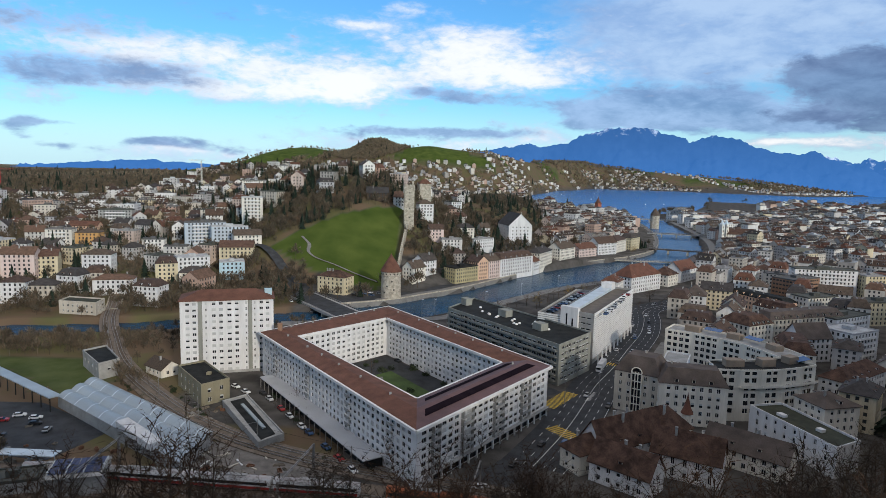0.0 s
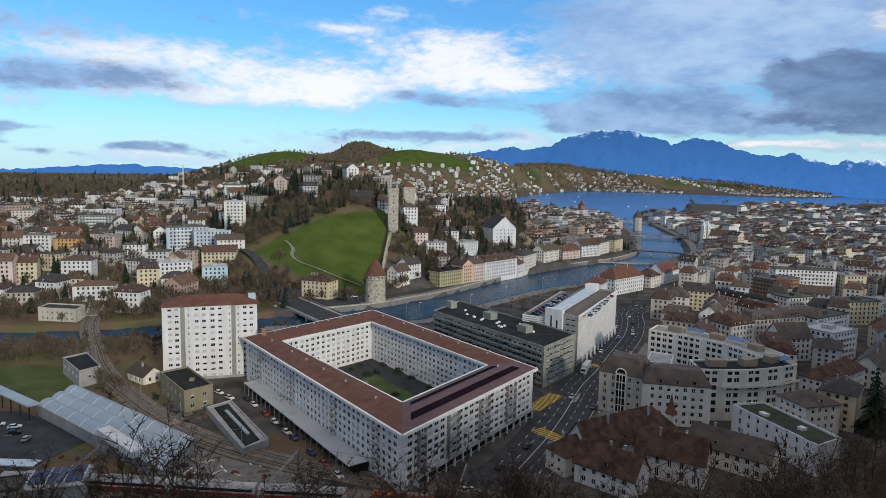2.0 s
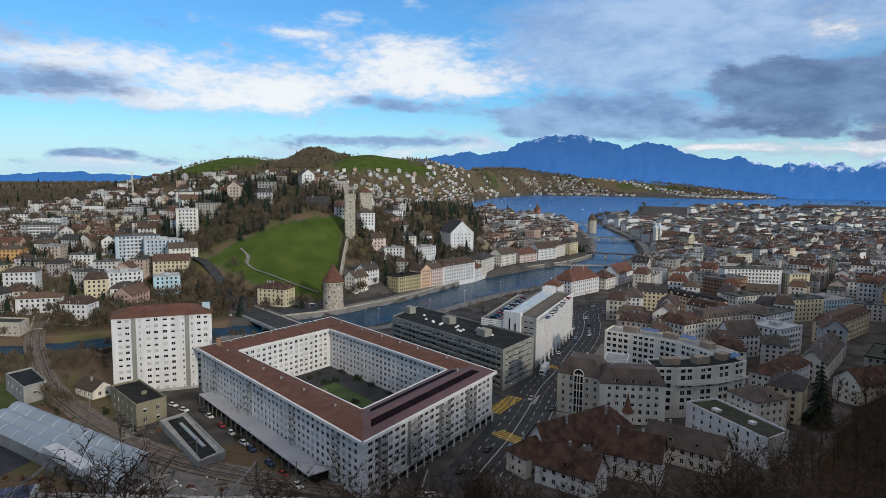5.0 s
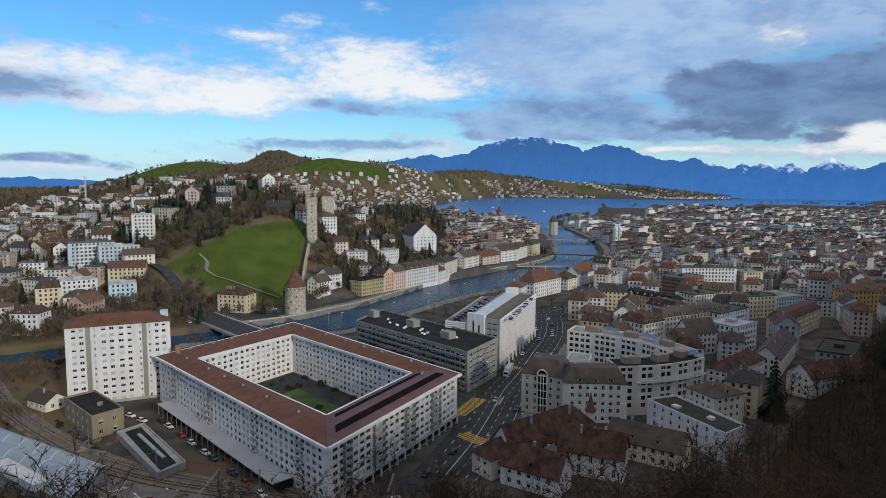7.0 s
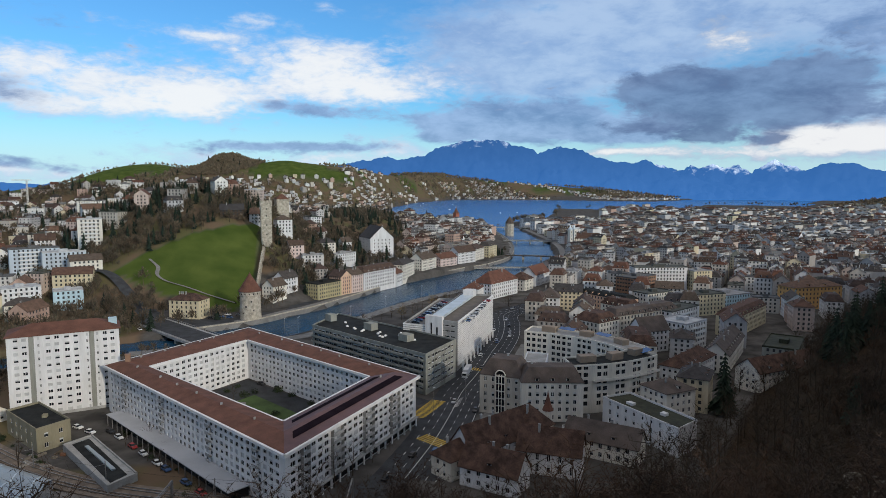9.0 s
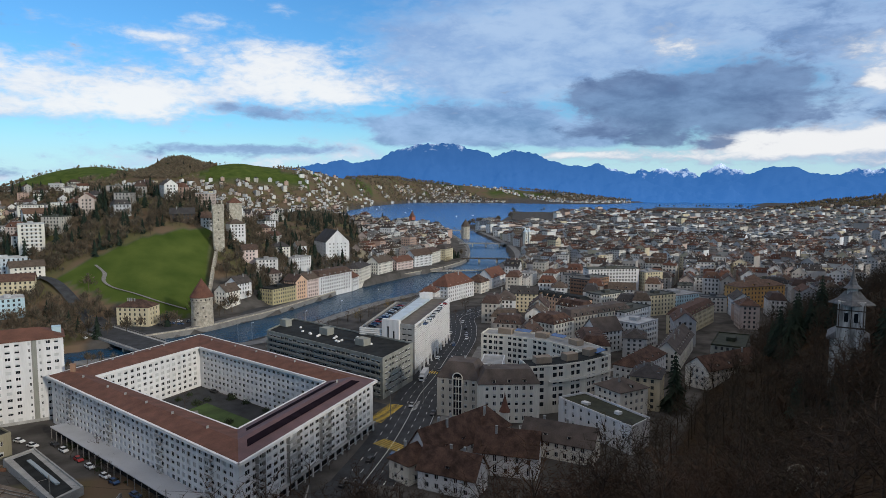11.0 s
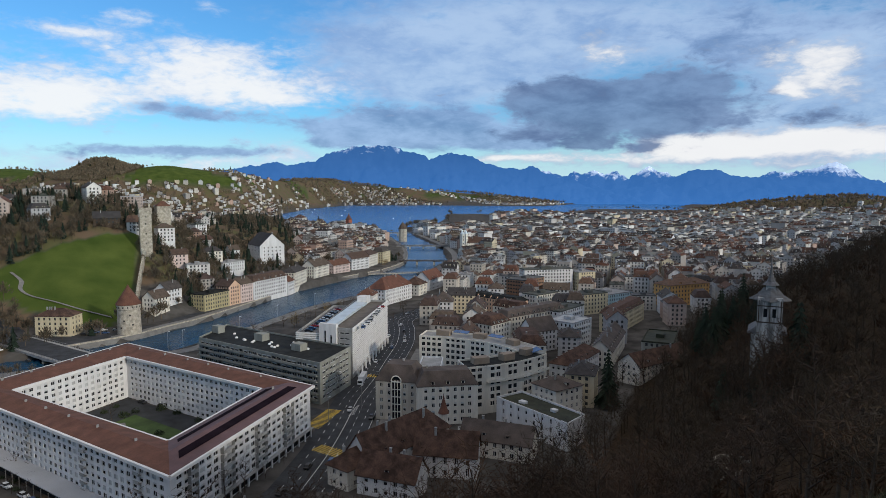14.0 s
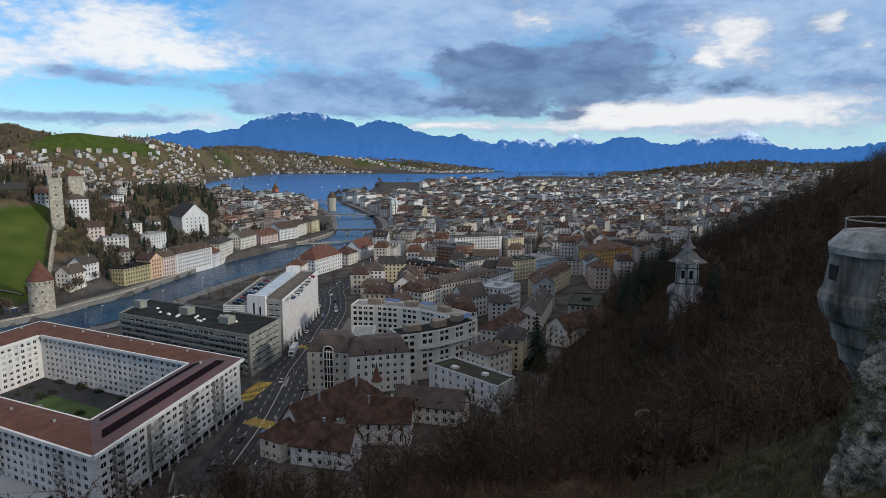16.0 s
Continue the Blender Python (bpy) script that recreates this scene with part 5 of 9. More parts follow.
curved2 = plan_block("curved_office", arc_plan([(107, 306), (117, 298.5), (126, 289), (132.5, 280), (136.5, 270), (138.5, 260.5)], 13), 18.6, 2.75, (1.85, 1.75), 6, 2.9, R7, M_OFFWHITE, M_GREY,
                     "curved rear wing of the cream office building", first=1.6, boxes=((120, 305, 7, 4, 2.4, -42), (134, 292, 6, 4, 2.2, -50), (143, 274, 6, 4, 2.2, -75)), styles=("clear", "cross"))
M_SOLARBLUE = material("solar_blue", (0.05, 0.12, 0.28), rough=0.25)
for x, y, t, par_ in ((127, 299, -46, curved2), (143, 253, 28, curved), (139, 284, -65, curved2)):
    s = Shape()
    s.box(-4, 4, -1.6, 1.6, 0, 0.12, 0, pose(x, y, 20.6, 12, 0, t))
    part("solar_panel", s, M_SOLARBLUE, par_, "blue solar panel")
for (ax, ay), (bx, by) in zip(FRONT_ARC[1:-1], FRONT_ARC[2:]):
    terr = Shape()
    L = math.hypot(bx - ax, by - ay)
    m = pose(ax, ay, 0, 0, 0, math.degrees(math.atan2(by - ay, bx - ax)))
    terr.box(0, L, -1.5, 0, 13.2, 13.45, 0, m)
    terr.box(0, L, -1.5, -1.4, 13.45, 14.3, 0, m)
    part("terrace", terr, M_OFFWHITE, curved, "long terrace with a parapet")

# corner house with the arched bay
corner = house(17.5, 15, 5, "mansard", 6.0, R7, M_BEIGE, material("slate_brown", (0.095, 0.075, 0.065), vary=0.35), storey=3.05, label="beige stone corner house with a tall arched bay", category="building", dormers=0, pitch=3.2, win=(1.1, 1.7), place=pose(80, 250.5, 0, 0, 0, -34))
s = Shape()
for k in range(5):
    s.box(-1.6, 1.6, -8.1, -7.45, 1 + k * 3.0, 3.6 + k * 3.0)
s.tube((0, -8.1, 16.2), (0, -7.4, 16.2), 2.0, 2.0, 16)
part("bay_window", s, M_PANE, corner, "tall glazed arched bay")
s = Shape()
for x in (-1.9, -0.55, 0.55, 1.9):
    s.box(x - 0.14, x + 0.14, -8.35, -7.45, 0.5, 16.4)
for k in range(6):
    s.box(-1.9, 1.9, -8.3, -7.45, 0.7 + k * 3.0, 1.0 + k * 3.0)
for k in range(13):
    t0, t1 = math.pi * k / 13, math.pi * (k + 1) / 13
    s.tube((2.05 * math.cos(t0), -8.1, 16.2 + 2.05 * math.sin(t0)), (2.05 * math.cos(t1), -8.1, 16.2 + 2.05 * math.sin(t1)), 0.22, 0.22, 5)
part("bay_frame", s, M_OFFWHITE, corner, "pale stone bay frame")
block2 = house(24, 13, 5, "mansard", 5.2, R7, M_OFFWHITE, MATS["slate_brown"], storey=3.0, label="cream town house with a brown mansard roof and dormers", category="building", dormers=3, pitch=2.9, place=pose(94.5, 239, 0, 0, 0, -12))
gap_fill = plan_block("flat_house", [(90, 258), (98, 253), (105, 268), (97, 273)], 17, 3, (1.2, 1.4), 5, 3, R7, M_WHITE, M_GREY, "narrow white house with a flat roof")
for x, y, r in ((84, 256, 14), (101, 249, 15), (112, 246, 14), (125, 252, 14), (140, 262, 14), (118, 300, 14), (130, 285, 14), (134, 268, 14), (97, 266, 9)):
    keep(x, y, r)
flat1 = plan_block("flat_house", [(112, 228), (122, 192), (133, 198), (125, 231)], 10.0, 4.2, (1.1, 2.0), 3, 3.3, R7, M_WHITE, FLAT_GREEN, "white house with a mossy green flat roof", boxes=((119, 219, 3, 2, 0.6, -70), (125, 206, 2.2, 2, 0.7, -70)), root=4)
house(15, 14, 4, "hip", 3.6, R7, M_OFFWHITE, MATS["slate_brown"], label="cream house with a dark hipped roof", pitch=2.9, place=pose(139.5, 228, 0, 0, 0, 14), storey=3.0, dormers=1, root=4)
house(35, 12, 3, "hip", 4.6, R7, M_WHITE, M_BROWNTILE, label="white three-storey house with a brown hipped roof", dormers=4, pitch=2.6, place=pose(175.5, 270.5, 0.3, 0, 0, 35.5), storey=3.1)
for x, y, r in ((118, 215, 20), (138, 231, 15), (165, 270, 14), (180, 284, 14)):
    keep(x, y, r)
# old houses with brown roofs under the slope
house(33, 11.5, 2, "gable", 7.6, R7, M_WHITE, M_BROWNTILE, label="old white house under a long steep brown tiled roof", pitch=3.2, place=pose(62.5, 206, 0, 0, 0, 30), chimneys=3, storey=3.3, dormers=3)
house(13, 12, 2, "hip", 7.0, R7, M_OFFWHITE, M_BROWNTILE, label="square old house with a peaked brown roof", pitch=3.2, place=pose(76.5, 213, 0, 0, 0, 30), chimneys=1, storey=3.6)
house(20, 10.5, 2, "gable", 6.2, R7, M_WHITE, M_BROWNTILE, label="white chapel-like house with tall dark windows and a brown roof", pitch=3.6, win=(1.1, 2.7), place=pose(77, 192.5, 0, 0, 0, -31), chimneys=1, storey=3.7)
house(19, 10, 2, "gable", 5.6, R7, M_WHITE, M_BROWNTILE, label="white cottage with a mottled brown gable roof", pitch=3.2, place=pose(56, 185.5, 0, 0, 0, -42), chimneys=2, storey=3.0, dormers=1)
house(13, 9, 2, "hip", 4.4, R7, M_OFFWHITE, M_BROWNTILE, label="small cream house with a hipped brown roof at the street", pitch=3.0, place=pose(46.5, 197, 0, 0, 0, 30), chimneys=1, storey=3.0)
house(25, 10, 2, "gable", 5.0, R7, M_OFFWHITE, MATS["slate_brown"], label="cream house with a low dark brown gable roof", pitch=3.0, place=pose(99, 199.5, 0, 0, 0, -43), chimneys=2, storey=3.0, dormers=2)
tur = thing("stair_turret", 86, 219, 0, 0, "small round turret with a red pointed roof", "turret")
s = Shape()
s.lathe([(1.7, -2), (1.7, 10)], 12)
part("wall", s, M_OFFWHITE, tur)
s = Shape()
s.lathe([(2.1, 10), (1.2, 12.2), (0.35, 15.4), (0.02, 17.5)], 12)
part("roof", s, M_REDTILE, tur, "red pointed roof")
house(12, 9, 2, "flat", 1, R7, M_WHITE, M_GREY, label="small white flat-roofed outbuilding", category="building", place=pose(93, 206, 0, 0, 0, -20), pitch=3)
for x, y, r in ((76, 212, 18), (52, 184, 16), (74, 190, 16), (46, 197, 10), (97, 194, 16), (56, 196, 14), (93, 206, 10), (60, 200, 14)):
    keep(x, y, r)
house(40, 13, 3, "gable", 5, R7, M_OFFWHITE, M_BROWNTILE, label="long house with a red-brown roof near the wood", pitch=3, place=pose(212, 256, 0.5, 0, 0, 14), dormers=4)
keep(205, 254, 16), keep(222, 259, 16)
house(43, 16, 5, "hip", 4, R7, M_ORANGE, M_TILE, label="large orange apartment house, tiled roof", category="building", pitch=3.2, place=pose(371, 419, 0, 0, 0, 2), dormers=2, storey=3.2)
house(34, 15, 5, "flat", 1, R7, M_WHITE, M_FLAT, label="white apartment block with long balconies", category="building", pitch=3, place=pose(228, 368, 0, 0, 0, 30), balcony=True)
house(24, 16, 5, "flat", 1, R7, M_YELLOW, M_FLAT, label="yellow apartment block with a flat roof", category="building", pitch=3, place=pose(279, 414, 0, 0, 0, 8))
house(32, 17, 6, "flat", 1, R7, M_BROWNBRICK, M_FLAT, label="brown brick office building with window bands", category="building", pitch=2.6, win=(2.0, 1.2), place=pose(264, 484, 0, 0, 0, 29))
house(46, 14, 7, "flat", 1, R7, M_WHITE, M_FLAT, label="tall white apartment block with balcony bands", category="building", pitch=2.8, place=pose(301, 514, 0, 0, 0, -8), balcony=True)
house(18, 15, 6, "flat", 1, R7, M_YELLOW, M_FLAT, label="tall pale yellow apartment block", category="building", pitch=2.8, place=pose(334, 506, 0, 0, 0, 4))
TOWN_NAMED = (  # x, y, length, width, storeys, roof, rise, turn, dormers, wall, roof material, words
    (163, 343, 19, 18, 5, "mansard", 4.2, 28, 4, M_OFFWHITE, M_BROWNTILE, "cream corner apartment house with a brown mansard roof"),
    (200, 361, 53, 13, 5, "mansard", 3.6, 19, 10, M_BEIGE, MATS["slate_brown"], "long apartment row under a dark mansard roof"),
    (187, 327, 18, 12, 4, "gable", 6.5, 10, 0, M_WHITE, MATS["slate_brown"], "white house with a steep dark grey roof"),
    (168, 304, 28, 15, 4, "mansard", 4.4, 68, 5, M_OFFWHITE, M_BROWNTILE, "cream apartment house with dormers in a brown mansard roof"),
    (210, 331, 22, 18, 5, "flat", 1, 28, 0, M_WHITE, M_FLAT, "white apartment house with continuous balconies"),
    (213, 431, 44, 13, 4, "mansard", 2.6, -67, 6, M_SALMON, M_BITUMEN, "brick-red apartment row with a dark roof"),
    (171, 436, 14, 15, 4, "hip", 6.5, -24, 2, M_WHITE, MATS["slate_brown"], "tall white corner house with a peaked brown roof"),
    (238, 284, 32, 16, 4, "flat", 1, 45, 0, M_CONCRETE, FLAT_GREEN, "grey terraced apartment house with a planted roof"),
    (214, 298, 52, 12, 3, "gable", 5.5, 46, 8, M_OFFWHITE, MATS["slate_brown"], "long house with a row of skylights in a dark gable roof"),
    (273, 364, 56, 13, 4, "mansard", 4.0, 36, 8, M_YELLOW, M_TILE, "row of yellow town houses with mansard roofs"),
    (315, 443, 34, 26, 3, "flat", 1, 14, 0, M_PALEBLUE, M_FLAT, "low pale blue hall with a flat roof"),
    (205, 395, 24, 12, 4, "mansard", 4.2, -67, 4, M_OFFWHITE, M_BROWNTILE, "cream town house with a brown mansard roof"),
    (245, 425, 26, 14, 5, "flat", 1, 20, 0, M_OFFWHITE, M_FLAT, "cream office building with a flat roof"),
)
for x, y, L, W, n, rf, rise, t, dm, wl_, tl_, lab in TOWN_NAMED:
    house(L, W, n, rf, rise, R7, wl_, tl_, label=lab, category="building", pitch=2.7, place=pose(x, y, 0, 0, 0, t), storey=2.95, dormers=dm, chimneys=2 if L < 30 else 4, balcony=(rf == "flat" and wl_ is M_WHITE))
    c, sn = math.cos(radians(t)), math.sin(radians(t))
    for q in (-0.3, 0.0, 0.3):
        keep(x + c * q * L, y + sn * q * L, max(W / 2, L * 0.22) + 2)
house(44, 20, 3, "hip", 5, R7, M_BEIGE, M_BITUMEN, label="old apartment house among the trees, dark roof", category="building", pitch=2.9, place=pose(410, 338, 12, 0, 0, -18), storey=3.3)
for x, y, r in ((360, 418, 18), (382, 420, 18), (228, 368, 20), (279, 414, 15), (258, 481, 14), (272, 488, 14), (288, 516, 15), (312, 512, 15), (334, 506, 12), (400, 340, 20), (420, 335, 20)):
    keep(x, y, r)
# by the river bend
house(41, 17, 4, "hip", 8.5, R7, M_WHITE, M_REDTILE, label="broad white town hall with a tall red-brown hipped roof", category="building", pitch=3.0, place=pose(155, 515.5, 0, 0, 0, 41), dormers=6, chimneys=3, storey=3.0)
house(33, 14, 3, "gable", 7, R7, M_WHITE, M_REDTILE, label="white arcaded house with an orange-brown roof", category="building", pitch=3.2, place=pose(209, 569, 0, 0, 0, 47), dormers=2, storey=3.4)
house(17, 15, 3, "hip", 6, R7, M_OFFWHITE, M_BROWNTILE, label="cream corner house with a dark hipped roof", pitch=3.0, place=pose(186, 542, 0, 0, 0, 45), storey=3.0)
for x, y, r in ((145, 506, 18), (165, 525, 18), (186, 542, 14), (200, 560, 14), (218, 579, 16)):
    keep(x, y, r)

# houses along the far quay
M_PINK = material("pink_render", (0.62, 0.50, 0.46), streak=True, vary=0.15)
QUAY_ROW = [  # start x, y, length, turn, storeys, roof, rise, wall, words
    (11, 520, 27, 45, 4, "flat", 1, MATS["olive_render"], "mustard-yellow riverside house with a flat roof"),
    (30, 539, 12, 42, 5, "gable_front", 4.5, M_SALMON, "salmon gabled riverside house with balconies"),
    (39.5, 547, 14, 44, 5, "gable", 4.5, M_PINK, "pale pink riverside house in the row"),
    (50, 557, 46, 46, 5, "mansard", 4.5, M_WHITE, "long white riverside terrace with dormers in a brown roof"),
    (83, 591, 15, 60, 3, "gable", 4, M_WHITE, "low white riverside house, tiled roof"),
    (91, 605, 34, 62, 5, "hip", 4.5, M_OFFWHITE, "tall cream riverside house, hipped roof"),
    (117, 648, 30, 50, 5, "gable", 6, M_OFFWHITE, "cream gabled riverside house with a green shop front"),
    (142, 676, 30, 42, 4, "gable", 5, M_PINK, "pale pink riverside house with a gable"),
    (168, 704, 33, 40, 5, "gable", 6, M_WHITE, "white gabled house by the bridge"),
    (196, 735, 30, 55, 5, "hip", 5, M_OFFWHITE, "cream house beside the old bridge"),
    (222, 768, 26, 53, 5, "mansard", 5, M_YELLOW, "yellow riverside house with a brown roof"),
]
YROOF = material("mustard_render", (0.42, 0.37, 0.22), streak=True, vary=0.15)
for x, y, L, t, n, rf, rise, wl, lab in QUAY_ROW:
    c, sn = math.cos(radians(t)), math.sin(radians(t))
    W = 14
    mx, my = x + c * L / 2 - sn * W / 2, y + sn * L / 2 + c * W / 2
    if rf == "gable_front":
        house(W, L, n, "gable", rise, R7, wl, M_TILE, label=lab, pitch=2.4, place=pose(mx, my, 0.2, 0, 0, t + 90), storey=3.0, group="riverside row")
    else:
        house(L, W, n, rf, rise, R7, YROOF if rf == "flat" else wl, M_BITUMEN if rf == "flat" else M_TILE, label=lab, pitch=2.5, place=pose(mx, my, 0.2, 0, 0, t), storey=3.0, dormers=(5 if L > 40 else 2) if rf == "mansard" else 0, chimneys=2, group="riverside row")
    keep(mx, my, L / 2 + 4)

# yellow house and the round tower at the bridge
house(22, 14, 4, "hip", 4.2, R7, M_YELLOW, M_BROWNTILE, label="yellow four-storey house with a brown hipped roof", pitch=3.4, place=pose(-77, 471, 0.4, 0, 0, -22), chimneys=4, storey=3.0)
keep(-77, 471, 18)
rt = thing("round_tower", -36, 460, 0, 0, "thick round stone tower with a pointed red tiled roof", "tower")
s = Shape()
s.lathe([(7.3, -2), (7.1, 4), (6.8, 15.6), (7.2, 16.2), (7.2, 19.0)], 32)
part("wall", s, M_STONE, rt)
s = Shape()
s.lathe([(7.7, 18.9), (7.7, 19.2), (4.4, 24.5), (1.6, 28.8), (0.05, 31.5)], 32)
part("roof", s, M_REDTILE, rt, "pointed red tiled roof")
for k in range(16):
    a = 2 * math.pi * k / 16
    s = Shape()
    s.box(-0.35, 0.35, -0.08, 0.1, 17.0, 18.0, 0, pose(7.2 * math.cos(a), 7.2 * math.sin(a), 0, 0, 0, math.degrees(a) - 90))
    part("slit", s, M_PANE, rt, "dark slit under the eaves")
for a, z in ((-1.2, 6), (-1.9, 8.5), (-1.4, 12), (-2.2, 4)):
    s = Shape()
    s.box(-0.45, 0.45, -0.25, 0.1, z, z + 1.0, 0, pose(7.0 * math.cos(a), 7.0 * math.sin(a), 0, 0, 0, math.degrees(a) + 90))
    part("slit", s, M_PANE, rt, "dark slit in the stone")
keep(-36, 460, 14)
# the town wall climbing to the square tower
wall_pts = smooth_line([(-35, 468), (-35, 500), (-34, 540), (-32, 581)], 3)
wl = thing("town_wall", 0, 0, 0, 0, "old stone town wall climbing the hill", "wall", kind="structure")
for (ax, ay), (bx, by) in zip(wall_pts[:-1], wall_pts[1:]):
    z = float(ground_z((ax + bx) / 2, (ay + by) / 2))
    L = math.hypot(bx - ax, by - ay)
    m = pose(ax, ay, z, 0, 0, math.degrees(math.atan2(by - ay, bx - ax)))
    s = Shape()
    s.box(0, L, -0.8, 0.8, -3, 6.0, 0, m)
    s.box(0, L * 0.55, -0.95, 0.95, 6.0, 6.9, 0, m)
    part("wall_length", s, M_STONE, wl)
mt = thing("square_tower", -31, 588, float(ground_z(-31, 588)), 8, "tall square stone tower with battlements", "tower")
s = Shape()
s.prism([(-4.4, -4.4), (4.4, -4.4), (4.4, 4.4), (-4.4, 4.4)], -5, 33)
s.prism([(-4.8, -4.8), (4.8, -4.8), (4.8, 4.8), (-4.8, 4.8)], 33, 36)
part("shaft", s, M_STONE, mt)
for i in range(4):
    for u in (-3.6, -1.2, 1.2, 3.6):
        s = Shape()
        s.box(u - 0.75, u + 0.75, -4.8, -4.2, 36, 37.6, 0, pose(0, 0, 0, 0, 0, 90 * i))
        part("merlon", s, M_STONE, mt)
s = Shape()
s.box(3.0, 4.3, 3.0, 4.3, 36, 41)
part("stair_turret", s, M_STONE, mt)
for z in (8, 16, 24, 30):
    s = Shape()
    s.box(-0.5, 0.5, -4.45, -4.3, z, z + 1.3)
    part("slit", s, M_PANE, mt, "dark window slit")
tw2 = thing("gate_tower", -20, 668, float(ground_z(-20, 668)), 15, "broad stone tower with a low roof behind the hill top", "tower")
s = Shape()
s.prism([(-6, -5), (6, -5), (6, 5), (-6, 5)], -5, 20)
part("shaft", s, M_STONE, tw2)
s = Shape()
roof_hip(s, 12, 10, 20, 5, 0.4)
part("roof", s, M_TILE, tw2)
for x, y, r in ((-33, 500, 9), (-33, 530, 9), (-33, 560, 9), (-31, 588, 12), (-33, 575, 9), (-20, 668, 14)):
    keep(x, y, r)
# big white gabled house above the old town
gz = float(ground_z(76, 700))
house(34, 26, 5, "gable", 12, R7, M_WHITE, material("dark_slate", (0.045, 0.042, 0.042), vary=0.3), label="large white gabled building with a steep dark roof", category="building", pitch=4.2, win=(1.2, 1.5), place=pose(77, 704, gz - 1, 0, 0, 105), chimneys=1, storey=3.6)
keep(77, 704, 26)
# farm on the hill
house(20, 11, 2, "gable", 5, R7, M_BARK, MATS["dark_slate"], label="low dark farmhouse with a broad slate roof", pitch=3, place=pose(-62, 616, float(ground_z(-62, 616)), 0, 0, 8), storey=2.6)
keep(-62, 616, 14)
for x, y, r in ((-85, 594, 24), (-118, 578, 22), (-135, 560, 14), (-113, 494, 16), (383, 900, 12), (392, 906, 12), (405, 907, 16), (422, 906, 16)):
    keep(x, y, r)

# houses beyond the river that stand out
NAMED = [  # x, y, length, width, storeys, roof, rise, turn, wall, words
    (-252, 478, 20, 13, 5, "hip", 3.5, 8, M_WHITE, "tall white house with small balconies"),
    (-284, 468, 15, 13, 5, "gable", 4, 20, M_YELLOW, "pale yellow house with shutters"),
    (-297, 458, 22, 14, 6, "gable", 4.5, 12, M_PINK, "pinkish apartment house with loggias"),
    (-245, 431, 15, 13, 4, "mansard", 4, -10, M_WHITE, "white villa with a grey mansard roof"),
    (-220, 436, 25, 12, 3, "hip", 3, 14, M_WHITE, "low white house with a glazed front"),
    (-201, 474, 15, 13, 4, "mansard", 4.5, 22, M_YELLOW, "cream-yellow villa with a brown mansard roof"),
    (-187, 486, 23, 14, 5, "flat", 1, 30, M_WHITE, "white apartment house with terraces"),
    (-178, 465, 18, 13, 3, "hip", 4, 15, M_OFFWHITE, "cream house with a brown hipped roof"),
    (-307, 568, 19, 14, 4, "hip", 3, 8, M_ORANGE, "bright orange apartment house"),
    (-159, 491, 18, 14, 4, "flat", 1, 20, M_PALEBLUE, "pale blue house with a flat roof"),
    (-167, 530, 26, 14, 3, "gable", 4.5, 10, M_YELLOW, "yellow house with two gables"),
    (-208, 572, 34, 14, 6, "flat", 1, 24, M_BLUEGREY, "long pale blue-grey terraced apartment house"),
    (-184, 563, 30, 14, 4, "flat", 1, 24, M_BLUEGREY, "lower wing of the pale blue-grey terraced house"),
    (-172, 590, 18, 14, 7, "flat", 1, 18, M_OFFWHITE, "tall pale cube-shaped apartment house"),
    (-187, 416, 17, 13, 4, "mansard", 3.5, -8, M_WHITE, "white villa with a grey roof by the viaduct"),
    (-270, 411, 15, 12, 4, "hip", 3.5, 10, M_WHITE, "white riverside villa with a brown roof"),
    (-329, 563, 21, 13, 5, "flat", 1, 10, M_OFFWHITE, "cream apartment house with balconies"),
    (-336, 615, 26, 13, 3, "gable", 4, 5, M_SALMON, "salmon-coloured row house on the slope"),
    (-164, 547, 22, 13, 3, "gable", 4, 25, M_OFFWHITE, "cream gabled house on the slope"),
    (-286, 984, 30, 16, 8, "flat", 1, 20, M_OFFWHITE, "pale high apartment block on the slope"),
    (-279, 1113, 34, 16, 6, "flat", 1, 12, M_OFFWHITE, "pale apartment block among trees"),
    (-256, 417, 17, 12, 3, "hip", 3.5, 8, M_BEIGE, "beige riverside house with a hipped roof"),
    (-338, 679, 32, 15, 5, "flat", 1, 14, M_GREY, "grey apartment house with a flat roof"),
    (-18, 624, 14, 12, 4, "hip", 4, 20, M_WHITE, "white villa with a red roof behind the wall"),
    (21, 644, 17, 12, 3, "hip", 4.5, 15, M_OFFWHITE, "cream villa on the green slope"),
    (42, 680, 10, 12, 3, "gable", 4.5, 20, M_WHITE, "narrow white gabled house among trees"),
    (36, 640, 29, 12, 3, "flat", 1, 44, M_WHITE, "white terrace house above the quay"),
    (-22, 512, 15, 11, 3, "gable", 5, 50, M_OFFWHITE, "cream half-timbered house by the tower"),
    (-14, 528, 16, 11, 3, "gable", 5, 50, M_WHITE, "white gabled house by the tower"),
    (-7, 590, 13, 10, 3, "gable", 4, 20, M_PINK, "pale pink villa behind the wall"),
]
for x, y, L, W, n, rf, rise, t, wl_, lab in NAMED:
    house(L, W, n, rf, rise, R7, wl_, None, label=lab, pitch=3.0, place=pose(x, y, float(ground_z(x, y)) + 0.3, 0, 0, t), storey=3.0, detail=False, chimneys=1, dormers=2 if rf == "mansard" else 0, balcony=(rf == "flat" and n > 4 and L < 40), root=6)
    keep(x, y, max(L, W) / 2 + 3)
plan_block("river_house", [(-229, 386), (-205, 382.5), (-206, 395), (-230, 399)], 7.6, 3.1, (1.1, 1.6), 2, 3.3, R7, M_BEIGE, FLAT_GREEN, "long low stone house with a mossy flat roof by the river")
